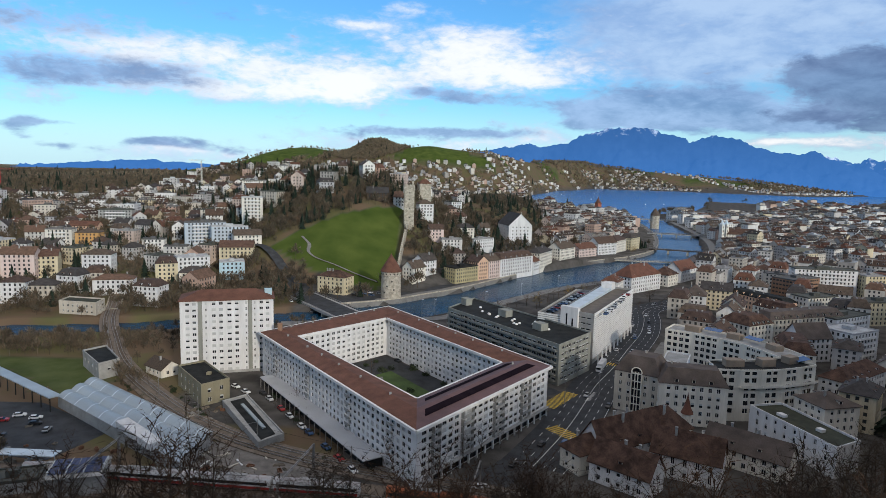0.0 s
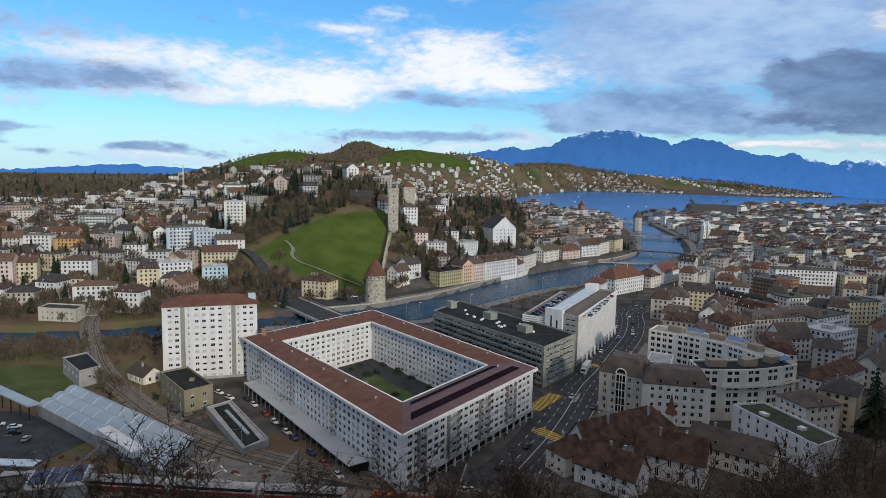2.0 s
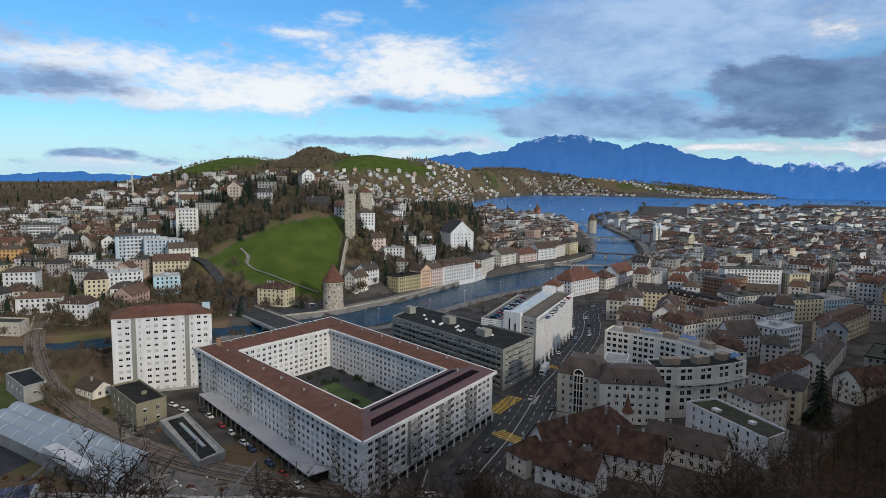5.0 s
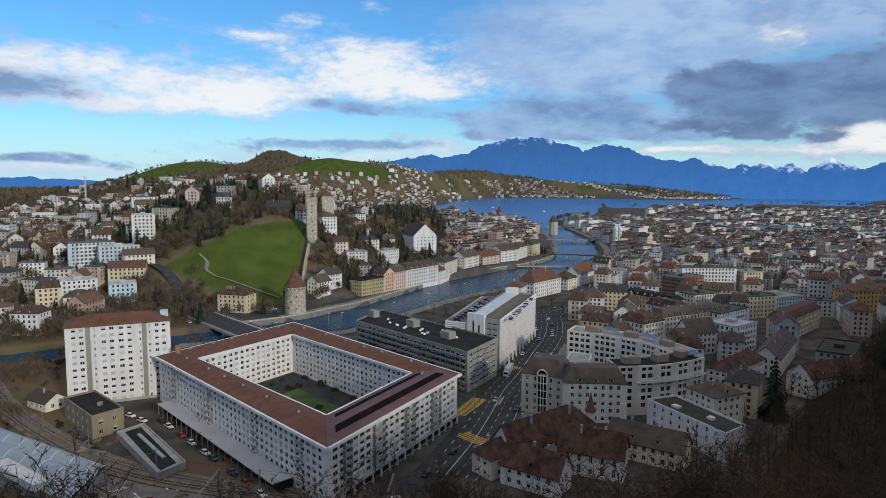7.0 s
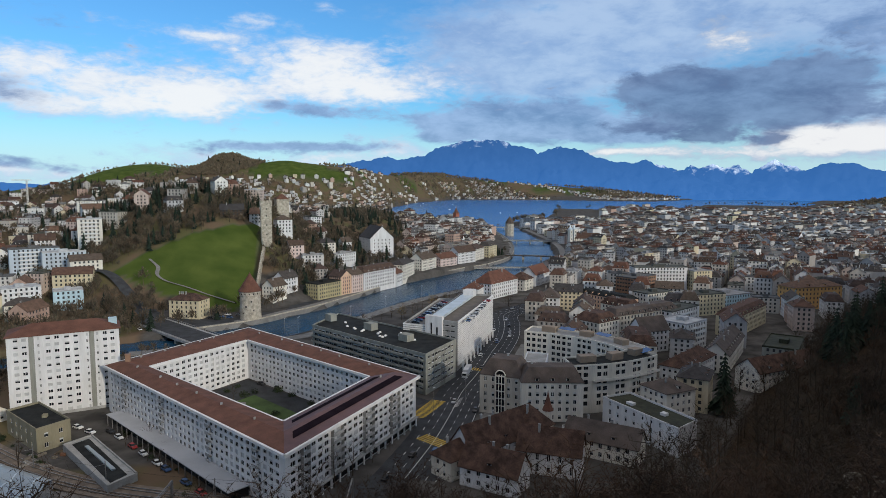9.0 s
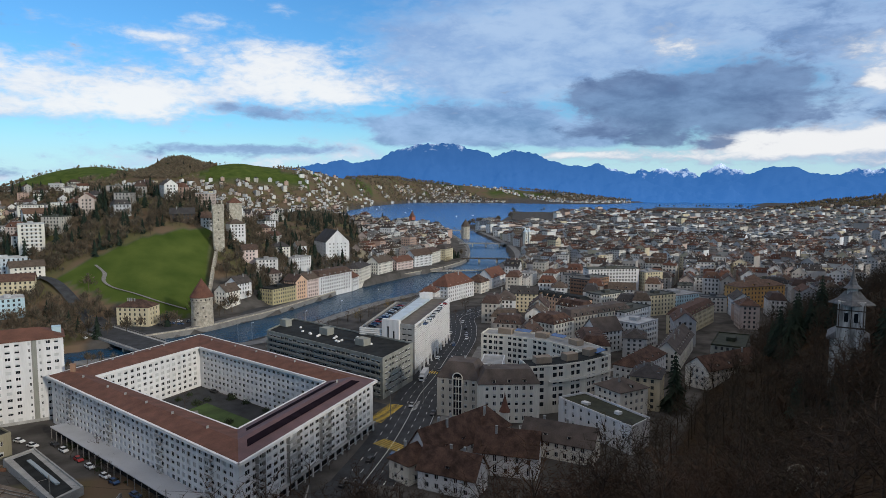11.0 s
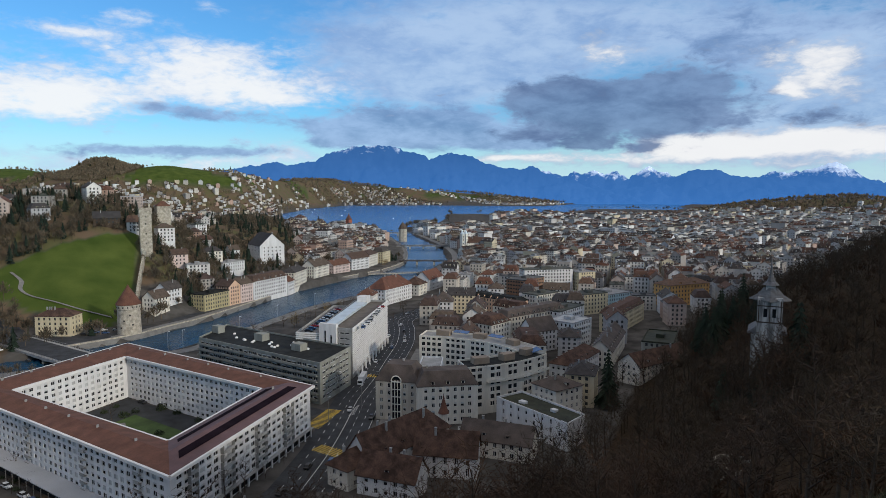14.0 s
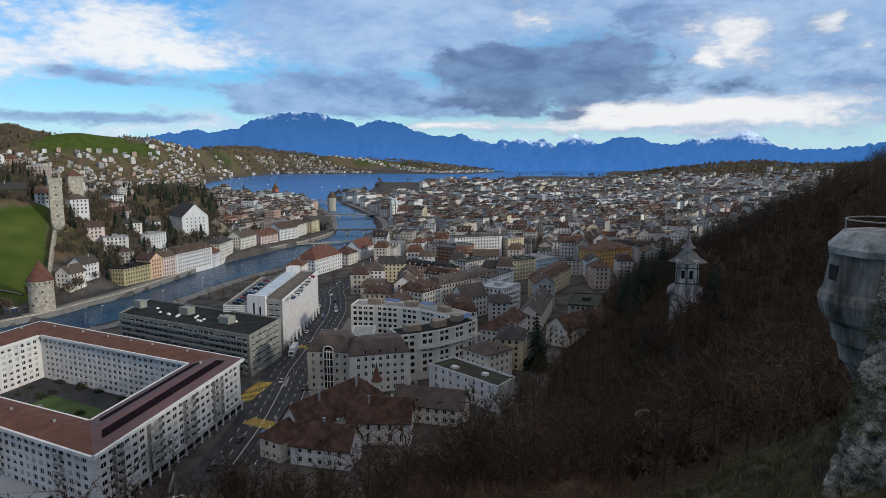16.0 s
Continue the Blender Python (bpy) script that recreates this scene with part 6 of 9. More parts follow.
keep(-217, 391, 13)

# ---------------------------------------------------------------- the town that fills the valley
LINES = [(ROAD_MAIN, 17), (RAIL_CURVE, 10), ([(-97, 455), (-106, 480), (-120, 506), (-147, 542), (-190, 560)], 12), ([(46, 262), (20, 300), (-4, 352), (-66, 380)], 14)]
# clearance on a raster: metres to the nearest thing that must stay free
CELL = 5.0
CX, CY = np.arange(-1800, 2600, CELL), np.arange(0, 2600, CELL)
CXX, CYY = np.meshgrid(CX, CY)
CLEAR = np.full(CXX.shape, 1e3)
for x, y, r in EXCLUDE:
    CLEAR = np.minimum(CLEAR, np.hypot(CXX - x, CYY - y) - r)
for poly in (RIVER, LAKE):
    CLEAR = np.minimum(CLEAR, np.where(inside(CXX, CYY, poly), -99, seg_dist(CXX, CYY, poly + poly[:1])[0] - 9))
for poly in (MEADOW, FIELD):
    CLEAR = np.where(inside(CXX, CYY, poly), -99, CLEAR)
for pts, w in LINES:
    CLEAR = np.minimum(CLEAR, seg_dist(CXX, CYY, list(pts)[:-1:3] + [pts[-1]])[0] - w + 3)
fd, fs = seg_dist(CXX, CYY, FOOT)
CLEAR_FOOT = np.where(fs > 0, -fd, fd)


def is_free(x, y, r, wood=False):
    i, j = int(round((y - CY[0]) / CELL)), int(round((x - CX[0]) / CELL))
    if not (0 <= i < len(CY) and 0 <= j < len(CX)):
        return True
    return bool(CLEAR[i, j] >= r and (wood or CLEAR_FOOT[i, j] >= r))


GXL, GYL = GX.tolist(), GY.tolist()


def height(x, y):
    """Height of the ground sheet at a place."""
    j = min(max(bisect(GXL, x) - 1, 0), len(GXL) - 2)
    i = min(max(bisect(GYL, y) - 1, 0), len(GYL) - 2)
    u, v = (x - GXL[j]) / (GXL[j + 1] - GXL[j]), (y - GYL[i]) / (GYL[i + 1] - GYL[i])
    return float((ZZ[i, j] * (1 - u) + ZZ[i, j + 1] * u) * (1 - v) + (ZZ[i + 1, j] * (1 - u) + ZZ[i + 1, j + 1] * u) * v)


def bisect(a, x):
    lo, hi = 0, len(a)
    while lo < hi:
        mid = (lo + hi) // 2
        if x < a[mid]:
            hi = mid
        else:
            lo = mid + 1
    return lo


def lake_dist(x, y):
    return float(seg_dist(np.array([x]), np.array([y]), LAKE)[0][0])


class Kind:
    """A kind of house, built once and then copied."""

    def __init__(self, **k):
        self.k, self.first, self.used = k, None, 0

    def put(self, m):
        self.used += 1
        if self.first is None:
            self.first = house(rng=random.Random(len(self.k["label"]) + int(self.k["L"])), **self.k)
            self.first.matrix_world = m
            return self.first
        return copy_thing(self.first, m)


def kinds(detail):
    out = []
    for L, n, rf, rise, dm, lab in ((13, 4, "gable", 5, 0, "narrow rendered town house with a brown tiled gable roof"), (17, 4, "mansard", 4.6, 3, "rendered town house with dormers in a brown mansard roof"),
                                    (20, 5, "gable", 5, 0, "five-storey rendered town house with a tiled roof"), (16, 5, "hip", 4.5, 0, "tall rendered town house with a hipped tiled roof"),
                                    (18, 4, "flat", 1, 0, "plain rendered town building with a flat roof"), (14, 4, "mansard", 4.2, 2, "small town house with a dark mansard roof")):
        out.append(Kind(L=L, W=12, n=n, roof=rf, rise=rise, detail=detail, label=lab, group="town houses", dormers=dm if dm else (2 if rf in ("gable", "hip") else 0), chimneys=2, storey=3.0, pitch=2.9))
    return out


NEAR_KINDS, MID_KINDS = kinds(True), kinds(False)


class FarTown:
    """Far houses of one district in one mesh."""

    def __init__(self, name, label):
        self.s, self.name, self.label, self.n = Shape(), name, label, 0

    def add(self, x, y, z, L, W, h, turn, roof, rise, panes):
        s, c, n = self.s, math.cos(radians(turn)), math.sin(radians(turn))
        self.n += 1

        def w(px, py, pz):
            return (x + c * px - n * py, y + n * px + c * py, z + pz)

        a, b = L / 2, W / 2
        k = len(s.v)
        s.v += [w(px, py, pz) for pz in (-5, h) for px, py in ((-a, -b), (a, -b), (a, b), (-a, b))]
        for i in range(4):
            s.f.append((k + i, k + (i + 1) % 4, k + 4 + (i + 1) % 4, k + 4 + i))
            s.s.append(0)
        if roof == "gable":
            s.v += [w(-a, 0, h + rise), w(a, 0, h + rise)]
            s.f += [(k + 5, k + 6, k + 9), (k + 7, k + 4, k + 8)]
            s.s += [0, 0]
        k = len(s.v)
        o = 0.5
        if roof == "flat":
            s.v += [w(px, py, h + 0.15) for px, py in ((-a - .1, -b - .1), (a + .1, -b - .1), (a + .1, b + .1), (-a - .1, b + .1))]
            s.f.append((k, k + 1, k + 2, k + 3))
            s.s.append(3)
            if L > 16:
                kk = len(s.v)
                s.v += [w(px * 0.3 + a * 0.2, py * 0.4, pz) for pz in (h, h + 2.2) for px, py in ((-a, -b), (a, -b), (a, b), (-a, b))]
                for f in ((4, 5, 6, 7), (0, 1, 5, 4), (1, 2, 6, 5), (2, 3, 7, 6), (3, 0, 4, 7)):
                    s.f.append(tuple(kk + i for i in f))
                    s.s.append(3)
        else:
            g = a + o if roof == "gable" else max(a - b, 0.3)
            dr = rise * o / b
            s.v += [w(px, py, h - dr) for px, py in ((-a - o, -b - o), (a + o, -b - o), (a + o, b + o), (-a - o, b + o))] + [w(-g, 0, h + rise + 0.12), w(g, 0, h + rise + 0.12)]
            s.f += [(k, k + 1, k + 5, k + 4), (k + 2, k + 3, k + 4, k + 5)]
            s.s += [1, 1]
            if roof == "hip":
                s.f += [(k + 1, k + 2, k + 5), (k + 3, k, k + 4)]
                s.s += [1, 1]
        if panes and panes < 4.5 and roof != "flat":
            for j in range(2):
                px = (j - 0.5) * L * 0.55 + (self.n % 5 - 2) * 0.5
                py = b * (0.25 if (self.n + j) % 2 else -0.25)
                kk = len(s.v)
                s.v += [w(px + ex, py + ey, h + ez) for ez in (rise * 0.5, rise + 1.1) for ex, ey in ((-.4, -.35), (.4, -.35), (.4, .35), (-.4, .35))]
                for f in ((4, 5, 6, 7), (0, 1, 5, 4), (1, 2, 6, 5), (2, 3, 7, 6), (3, 0, 4, 7)):
                    s.f.append(tuple(kk + i for i in f))
                    s.s.append(3)
            for j in range(int(L / 4.5)):
                px = -L / 2 + (j + 0.7) * L / (int(L / 4.5) + 0.4)
                for sg in (-1, 1):
                    y0, y1 = sg * b * 0.72, sg * b * 0.25
                    kk = len(s.v)
                    z0_, z1_ = h + rise * 0.22, h + rise * 0.62
                    s.v += [w(px + ex, ey, ez) for ex, ey, ez in ((-.7, y0, z0_), (.7, y0, z0_), (.7, y0, z1_), (-.7, y0, z1_), (.7, y1, z1_ + .1), (-.7, y1, z1_ + .1))]
                    s.f += [(kk, kk + 1, kk + 2, kk + 3), (kk + 3, kk + 2, kk + 4, kk + 5), (kk + 1, kk + 4, kk + 2), (kk, kk + 3, kk + 5)]
                    s.s += [0, 1, 0, 0]
                    s.face([w(px + ex, y0 + sg * 0.04, ez) for ex, ez in ((-.5, z0_ + .15), (.5, z0_ + .15), (.5, z1_ - .1), (-.5, z1_ - .1))], 2)
        if panes:
            for i, (ln, dx, dy, ox, oy) in enumerate(((L, 1, 0, -a, -b - 0.05), (W, 0, 1, a + 0.05, -b), (W, 0, -1, -a - 0.05, b))):
                m = max(1, int(ln / panes))
                for st in range(int(h / 3)):
                    for j in range(m):
                        u = (j + 0.5) * ln / m - 0.6
                        p = [(ox + dx * (u + e), oy + dy * (u + e), st * 3 + 1 + g) for e, g in ((0, 0), (1.2, 0), (1.2, 1.5), (0, 1.5))]
                        s.face([w(*q) for q in p], 2)

    def done(self):
        solid(self.name, self.s, [M_PLASTER_FAR, M_TILE_FAR, M_PANE_FAR, M_FLAT_FAR], self.label, "houses", kind="stuff")


rt_ = random.Random(12)
far_town = FarTown("far_town", "dense rows of distant town houses with brown and grey roofs")
old_town = FarTown("old_town", "old town of tightly packed houses under brown roofs")
suburb = FarTown("suburb", "scattered distant villas and apartment houses on the slopes")


def city(theta, u0, u1, v0, v1, bu, bv, street, accept, target, near=265, mid=640):
    c, sn = math.cos(radians(theta)), math.sin(radians(theta))
    u = u0
    while u < u1:
        v = v0
        while v < v1:
            cu, cv = u + bu / 2, v + bv / 2
            X, Y = c * cu - sn * cv, sn * cu + c * cv
            D = math.hypot(X, Y)
            if accept(X, Y, D):
                tilt = rt_.uniform(-9, 9)
                big = D > 1150
                for side in range(4):
                    ln = bu if side % 2 == 0 else bv - 24
                    p = -ln / 2
                    while p < ln / 2 - 8:
                        L = rt_.choice((13, 17, 20, 16, 18, 14)) if not big else rt_.uniform(18, 34)
                        k = rt_.randrange(6)
                        if not big:
                            L = NEAR_KINDS[k].k["L"]
                        q = p + L / 2
                        off = (bv if side % 2 == 0 else bu) / 2 - 6
                        lu, lv = ((q, -off), (off, q), (-q, off), (-off, -q))[side]
                        t = theta + (0, 90, 180, 270)[side] + tilt * 0.3
                        hx, hy = c * (cu + lu) - sn * (cv + lv), sn * (cu + lu) + c * (cv + lv)
                        p += L
                        wx, wy = 13 * math.sin(hy / 95.0 + 0.6) + 6 * math.sin(hx / 47.0), 11 * math.sin(hx / 80.0) + 5 * math.sin(hy / 39.0 + 2)
                        hx, hy = hx + wx, hy + wy
                        t += 5 * math.sin(hx / 110.0 + hy / 70.0)
                        if rt_.random() < 0.05 or not accept(hx, hy, math.hypot(hx, hy)) or not is_free(hx, hy, 7):
                            continue
                        d = math.hypot(hx, hy)
                        z = height(hx, hy)
                        sc = rt_.uniform(0.86, 1.12)
                        m = pose(hx, hy, z, 0, 0, t) @ Matrix.Diagonal((1, 1, sc, 1))
                        if d < near:
                            NEAR_KINDS[k].put(m)
                        elif d < mid:
                            MID_KINDS[k].put(m)
                        else:
                            rf = ("gable", "hip", "gable", "hip", "flat", "gable")[k]
                            if big:
                                rf = rt_.choice(("flat", "flat", "flat", "gable", "hip", "flat"))
                            n = rt_.choice((3, 4, 4, 5)) * (1 if rt_.random() < 0.93 else 1.5)
                            target.add(hx, hy, z, L * 1.01, 12 if not big else rt_.uniform(11, 16), n * 3.0 + 0.5, t, rf, rt_.uniform(3.4, 5.4), 2.9 if d < 900 else (4.0 if d < 1700 else 0))
                if rt_.random() < 0.5 and D > 560:
                    target.add(X + rt_.uniform(-8, 8), Y + rt_.uniform(-8, 8), height(X, Y), rt_.uniform(10, 22), rt_.uniform(8, 12), rt_.choice((4, 7, 10)), theta, rt_.choice(("flat", "gable")), 3, 0) if is_free(X, Y, 12) else None
            v += bv + street
        u += bu + street


def right_bank(x, y, D):
    """The new town: right of the river and of the station road, before the lake."""
    if D > 2350 or y < 180:
        return False
    if x < 95 + max(0, (y - 300)) * 0.10 and y < 560:
        return False
    return x > 0.30 * y - 20 and (x > 0.345 * y or y < 760)


city(57, -200, 900, -700, 260, 64, 46, 11, lambda x, y, D: right_bank(x, y, D) and D < 760, far_town)
city(28, 200, 2500, -300, 2200, 84, 52, 15, lambda x, y, D: right_bank(x, y, D) and 760 <= D and y < 2150 and not (y > 1500 and x < 0.48 * y), far_town)
city(50, 400, 1500, 120, 700, 46, 34, 7, lambda x, y, D: x < 0.33 * y - 40 and x > 0.14 * y + 8 and y > 640 and y < 1420, old_town, 0, 0)

# the footpath over the meadow
solid("footpath", strip(smooth_line([(-118, 550), (-110, 539), (-109, 530), (-101, 521), (-86, 513), (-67, 503), (-49, 496)], 3), 1.5, lambda x, y: height(x, y) + 0.25)[0], M_PAVING, "pale footpath winding over the meadow", "path", kind="structure")
# villas on the slopes
VILLA = []
for L, W, n, rf, rise, dm, lab in ((13, 11, 3, "hip", 4, 0, "rendered villa with a hipped brown roof"), (15, 11, 3, "gable", 5, 0, "rendered house with a brown gable roof"), (18, 13, 4, "flat", 1, 0, "small apartment house with a flat roof"),
                                   (14, 12, 3, "mansard", 4, 2, "villa with dormers in a mansard roof"), (20, 12, 4, "gable", 4.5, 0, "long rendered apartment house with a tiled roof")):
    VILLA.append(Kind(L=L, W=W, n=n, roof=rf, rise=rise, detail=False, label=lab, group="villas beyond the river", dormers=dm, chimneys=1, storey=2.9, pitch=2.9, root=6))


def slopes(x, y):
    a = math.degrees(math.atan2(x, y))
    if math.hypot(x, y) > (1100 if a < -24 else 1100 + 75 * (a + 24)):
        return False
    return y > 395 and x < -20 + 0.06 * y and x > -0.8 * y


gx = -1700.0
while gx < 260:
    gy = 395.0
    while gy < 2300:
        step = 27 if gy < 700 else (31 if gy < 1300 else 46)
        x, y = gx + rt_.uniform(-9, 9), gy + rt_.uniform(-9, 9)
        gy += step
        if not slopes(x, y) or rt_.random() < 0.12 or not is_free(x, y, 7):
            continue
        w_ = math.sin(x / 170 + 1.3) * math.cos(y / 210 - 0.4) + 0.6 * math.sin(x / 63 + y / 91)
        if y > 900 and w_ > 0.75 or (y > 1500 and rt_.random() < 0.25):
            continue
        d, z = math.hypot(x, y), height(x, y)
        t = rt_.uniform(-30, 30) + rt_.choice((0, 90))
        if d < 760:
            VILLA[rt_.randrange(5)].put(pose(x, y, z + 0.3, 0, 0, t))
        else:
            big = rt_.random() < 0.14
            suburb.add(x, y, z, rt_.uniform(11, 19) * (1.5 if big else 1), rt_.uniform(10, 13), rt_.choice((6.5, 9, 9, 12)) * (1.3 if big else 1), t, "flat" if big else rt_.choice(("gable", "hip", "hip", "gable", "flat")), rt_.uniform(3, 4.6), 3.2 if d < 1000 else (5 if d < 1500 else 0))
    gx += 29

# villages on the ridge and along the far shore
def village(n, x0, x1, y0, y1, accept, lo=7, hi=12):
    for _ in range(n):
        x, y = rt_.uniform(x0, x1), rt_.uniform(y0, y1)
        z = height(x, y)
        if z < 0.5 or not accept(x, y, z):
            continue
        suburb.add(x, y, z, rt_.uniform(lo, hi), rt_.uniform(8, 12), rt_.choice((6, 8, 10)), rt_.uniform(0, 180), rt_.choice(("gable", "hip", "flat")), 3.2, 0)


village(900, -420, 330, 1500, 2480, lambda x, y, z: z < 105 and lake_dist(x, y) > 12, 6, 10)
village(300, 100, 520, 1450, 3100, lambda x, y, z: lake_dist(x, y) < 170, 10, 17)
village(3400, 500, 2200, 3150, 4250, lambda x, y, z: z < 100 and lake_dist(x, y) < 420 and math.sin(x / 140) + math.sin(y / 90 + x / 55) > -0.2, 8, 16)
village(500, 1250, 2200, 1250, 1950, lambda x, y, z: z < 32, 12, 30)
for f in (far_town, old_town, suburb):
    f.done()

# landmarks of the old town
def spire_tower(x, y, w, h, top, wall, roofm, label, name="church_tower"):
    ob = thing(name, x, y, 0, 30, label, "tower")
    s = Shape()
    s.prism([(-w, -w), (w, -w), (w, w), (-w, w)], -3, h)
    part("shaft", s, wall, ob)
    s = Shape()
    s.lathe([(w * 1.5, h), (w * 0.9, h + top * 0.25), (w * 0.35, h + top * 0.6), (0.05, h + top)], 8)
    part("roof", s, roofm, ob)
    for k in range(3):
        s = Shape()
        s.box(-0.8, 0.8, -w - 0.06, -w - 0.01, h * 0.4 + k * 5, h * 0.4 + k * 5 + 2.4)
        part("window", s, M_PANE, ob)
    return ob


M_BRICKRED = material("red_tower_front", (0.36, 0.12, 0.075), vary=0.2)
spire_tower(303, 1290, 4.5, 32, 14, M_BRICKRED, M_REDTILE, "red town hall tower with a pointed roof", "clock_tower")
spire_tower(250, 1330, 3.5, 24, 16, M_OFFWHITE, M_BITUMEN, "slim chapel tower with a dark spire")
spire_tower(383, 900, 2.6, 25, 8, M_OFFWHITE, M_METAL, "white church tower with a domed metal roof")
spire_tower(391, 905, 2.6, 25, 8, M_OFFWHITE, M_METAL, "white church tower with a domed metal roof")
wt = thing("water_tower", 367, 1138, 0, 0, "octagonal stone tower standing in the river", "tower")
s = Shape()
s.lathe([(8, -6), (8, 20)], 8)
part("wall", s, M_STONE, wt)
s = Shape()
s.lathe([(9, 20), (5, 27), (0.1, 33)], 8)
part("roof", s, M_TILE, wt)
house(38, 17, 4, "gable", 7, R7, M_OFFWHITE, M_BROWNTILE, label="long church nave with a brown roof", category="church", pitch=4, place=pose(412, 908, 0, 0, 0, -5), detail=False)

# ---------------------------------------------------------------- trees
def bare_tree(seed, h, spread_, limbs=13, twigs=8, fine=4):
    """Trunk and crown of a leafless tree of height h."""
    r = random.Random(seed)
    trunk, crown = Shape(), Shape()
    lean = Vector((r.uniform(-.06, .06), r.uniform(-.06, .06), 1))
    pts = [Vector((0, 0, -1.5))]
    for k in range(1, 5):
        pts.append(Vector((lean.x * h * k / 5 + r.uniform(-.15, .15), lean.y * h * k / 5 + r.uniform(-.15, .15), h * 0.72 * k / 4)))
    rad = h * 0.017
    for k in range(4):
        trunk.tube(pts[k], pts[k + 1], rad * (1 - k * 0.2), rad * (1 - (k + 1) * 0.2), 6)

    def sliver(p, q, w):
        d = (q - p).normalized()
        u = d.orthogonal().normalized()
        u = (u * math.cos(r.random() * 6.28) + d.cross(u) * math.sin(r.random() * 6.28)).normalized() * w
        crown.face([p - u, p + u, q])

    for i in range(limbs):
        t = 0.32 + 0.66 * i / limbs
        k = min(3, int(t * 4))
        p = pts[k].lerp(pts[k + 1], t * 4 - k)
        a = i * 2.4 + r.uniform(-.4, .4)
        out = spread_ * (1.15 - 0.75 * t) * r.uniform(.7, 1.15)
        q = p + Vector((math.cos(a) * out, math.sin(a) * out, h * r.uniform(.14, .30)))
        crown.tube(p, q, rad * 0.38 * (1.1 - 0.6 * t), rad * 0.1, 4)
        for j in range(twigs):
            f = 0.25 + 0.75 * (j + r.random()) / twigs
            b = p.lerp(q, f)
            e = b + Vector((r.gauss(0, 1), r.gauss(0, 1), abs(r.gauss(.8, .5)))) * h * 0.075
            sliver(b, e, 0.055)
            for _ in range(fine):
                g = b.lerp(e, r.uniform(.3, 1))
                sliver(g, g + Vector((r.gauss(0, 1), r.gauss(0, 1), r.gauss(.6, .6))) * h * 0.045, 0.034)
    return trunk.mesh("trunk", [M_BARK]), crown.mesh("crown", [M_TWIG])


def conifer(seed, h, w):
    r = random.Random(seed)
    trunk, crown = Shape(), Shape()
    trunk.tube((0, 0, -1.5), (0, 0, h * 0.96), h * 0.016, 0.05, 6)
    tiers = 15
    for i in range(tiers):
        z = h * (0.10 + 0.88 * i / tiers)
        rad = w * (1 - i / tiers) ** 0.85 * r.uniform(.85, 1.1) + 0.25
        n = 11
        for j in range(n):
            a = 2 * math.pi * (j + r.random() * 0.7) / n
            l = rad * r.uniform(.7, 1.15)
            c, s_ = math.cos(a), math.sin(a)
            p = Vector((0, 0, z + h * 0.05))
            q = Vector((c * l, s_ * l, z - l * 0.30))
            u = Vector((-s_, c, 0)) * l * 0.26
            m = p.lerp(q, 0.55) + Vector((0, 0, 0.12 * l))
            crown.face([p, m - u, q])
            crown.face([p, q, m + u])
            crown.face([m - u, q, m + Vector((0, 0, -0.25 * l))])
    return trunk.mesh("trunk", [M_BARK]), crown.mesh("crown", [M_NEEDLE])


class TreeKind:
    def __init__(self, made, label, category, group):
        self.made, self.label, self.category, self.group = made, label, category, group
        self.first = None

    def put(self, m):
        if self.first is None:
            ob = thing("tree" if self.category == "tree" else "conifer", 0, 0, 0, 0, self.label, self.category, self.group)
            part("trunk", self.made[0], None, ob)
            part("crown", self.made[1], None, ob)
            ob.matrix_world = m
            self.first = ob
            return ob
        return copy_thing(self.first, m)


SLOPE_TREES = [TreeKind(bare_tree(20 + i, h, w), "bare brown winter tree on the wooded slope", "tree", "slope wood") for i, (h, w) in enumerate(((17, 5), (14, 5.5), (19, 5), (12, 4.5), (16, 6)))]
TOWN_TREES = [TreeKind(bare_tree(40 + i, h, w, 8, 6, 2), "bare winter tree in the town", "tree", "town trees") for i, (h, w) in enumerate(((10, 4), (13, 5), (8, 3.5)))]
FIRS = [TreeKind(conifer(60 + i, h, w), "tall dark green fir", "conifer", "firs") for i, (h, w) in enumerate(((17, 4.4), (21, 4.6), (13, 3.6)))]


def planted(kind, x, y, turn, size, dz=0.0):
    kind.put(pose(x, y, height(x, y) + dz, 0, 0, turn) @ Matrix.Diagonal((size, size, size, 1)))


class Wood:
    """Many trees in one mesh."""

    def __init__(self, name, label, mats):
        self.name, self.label, self.mats = name, label, mats
        self.v, self.f, self.s, self.k = [], [], [], 0

    def add(self, mesh_data, x, y, z, turn, size, slot):
        co, fa = mesh_data
        c, s_ = math.cos(turn) * size, math.sin(turn) * size
        self.v.append(np.stack([x + co[:, 0] * c - co[:, 1] * s_, y + co[:, 0] * s_ + co[:, 1] * c, z + co[:, 2] * size], -1))
        self.f += [tuple(i + self.k for i in p) for p in fa]
        self.s += [slot] * len(fa)
        self.k += len(co)

    def done(self):
        solid(self.name, mesh_from(self.name, np.concatenate(self.v).tolist(), self.f, self.mats, self.s), self.mats, self.label, "trees", kind="stuff")


def raw(mesh_):
    co = np.empty(len(mesh_.vertices) * 3)
    mesh_.vertices.foreach_get("co", co)
    return co.reshape(-1, 3), [tuple(p.vertices) for p in mesh_.polygons]


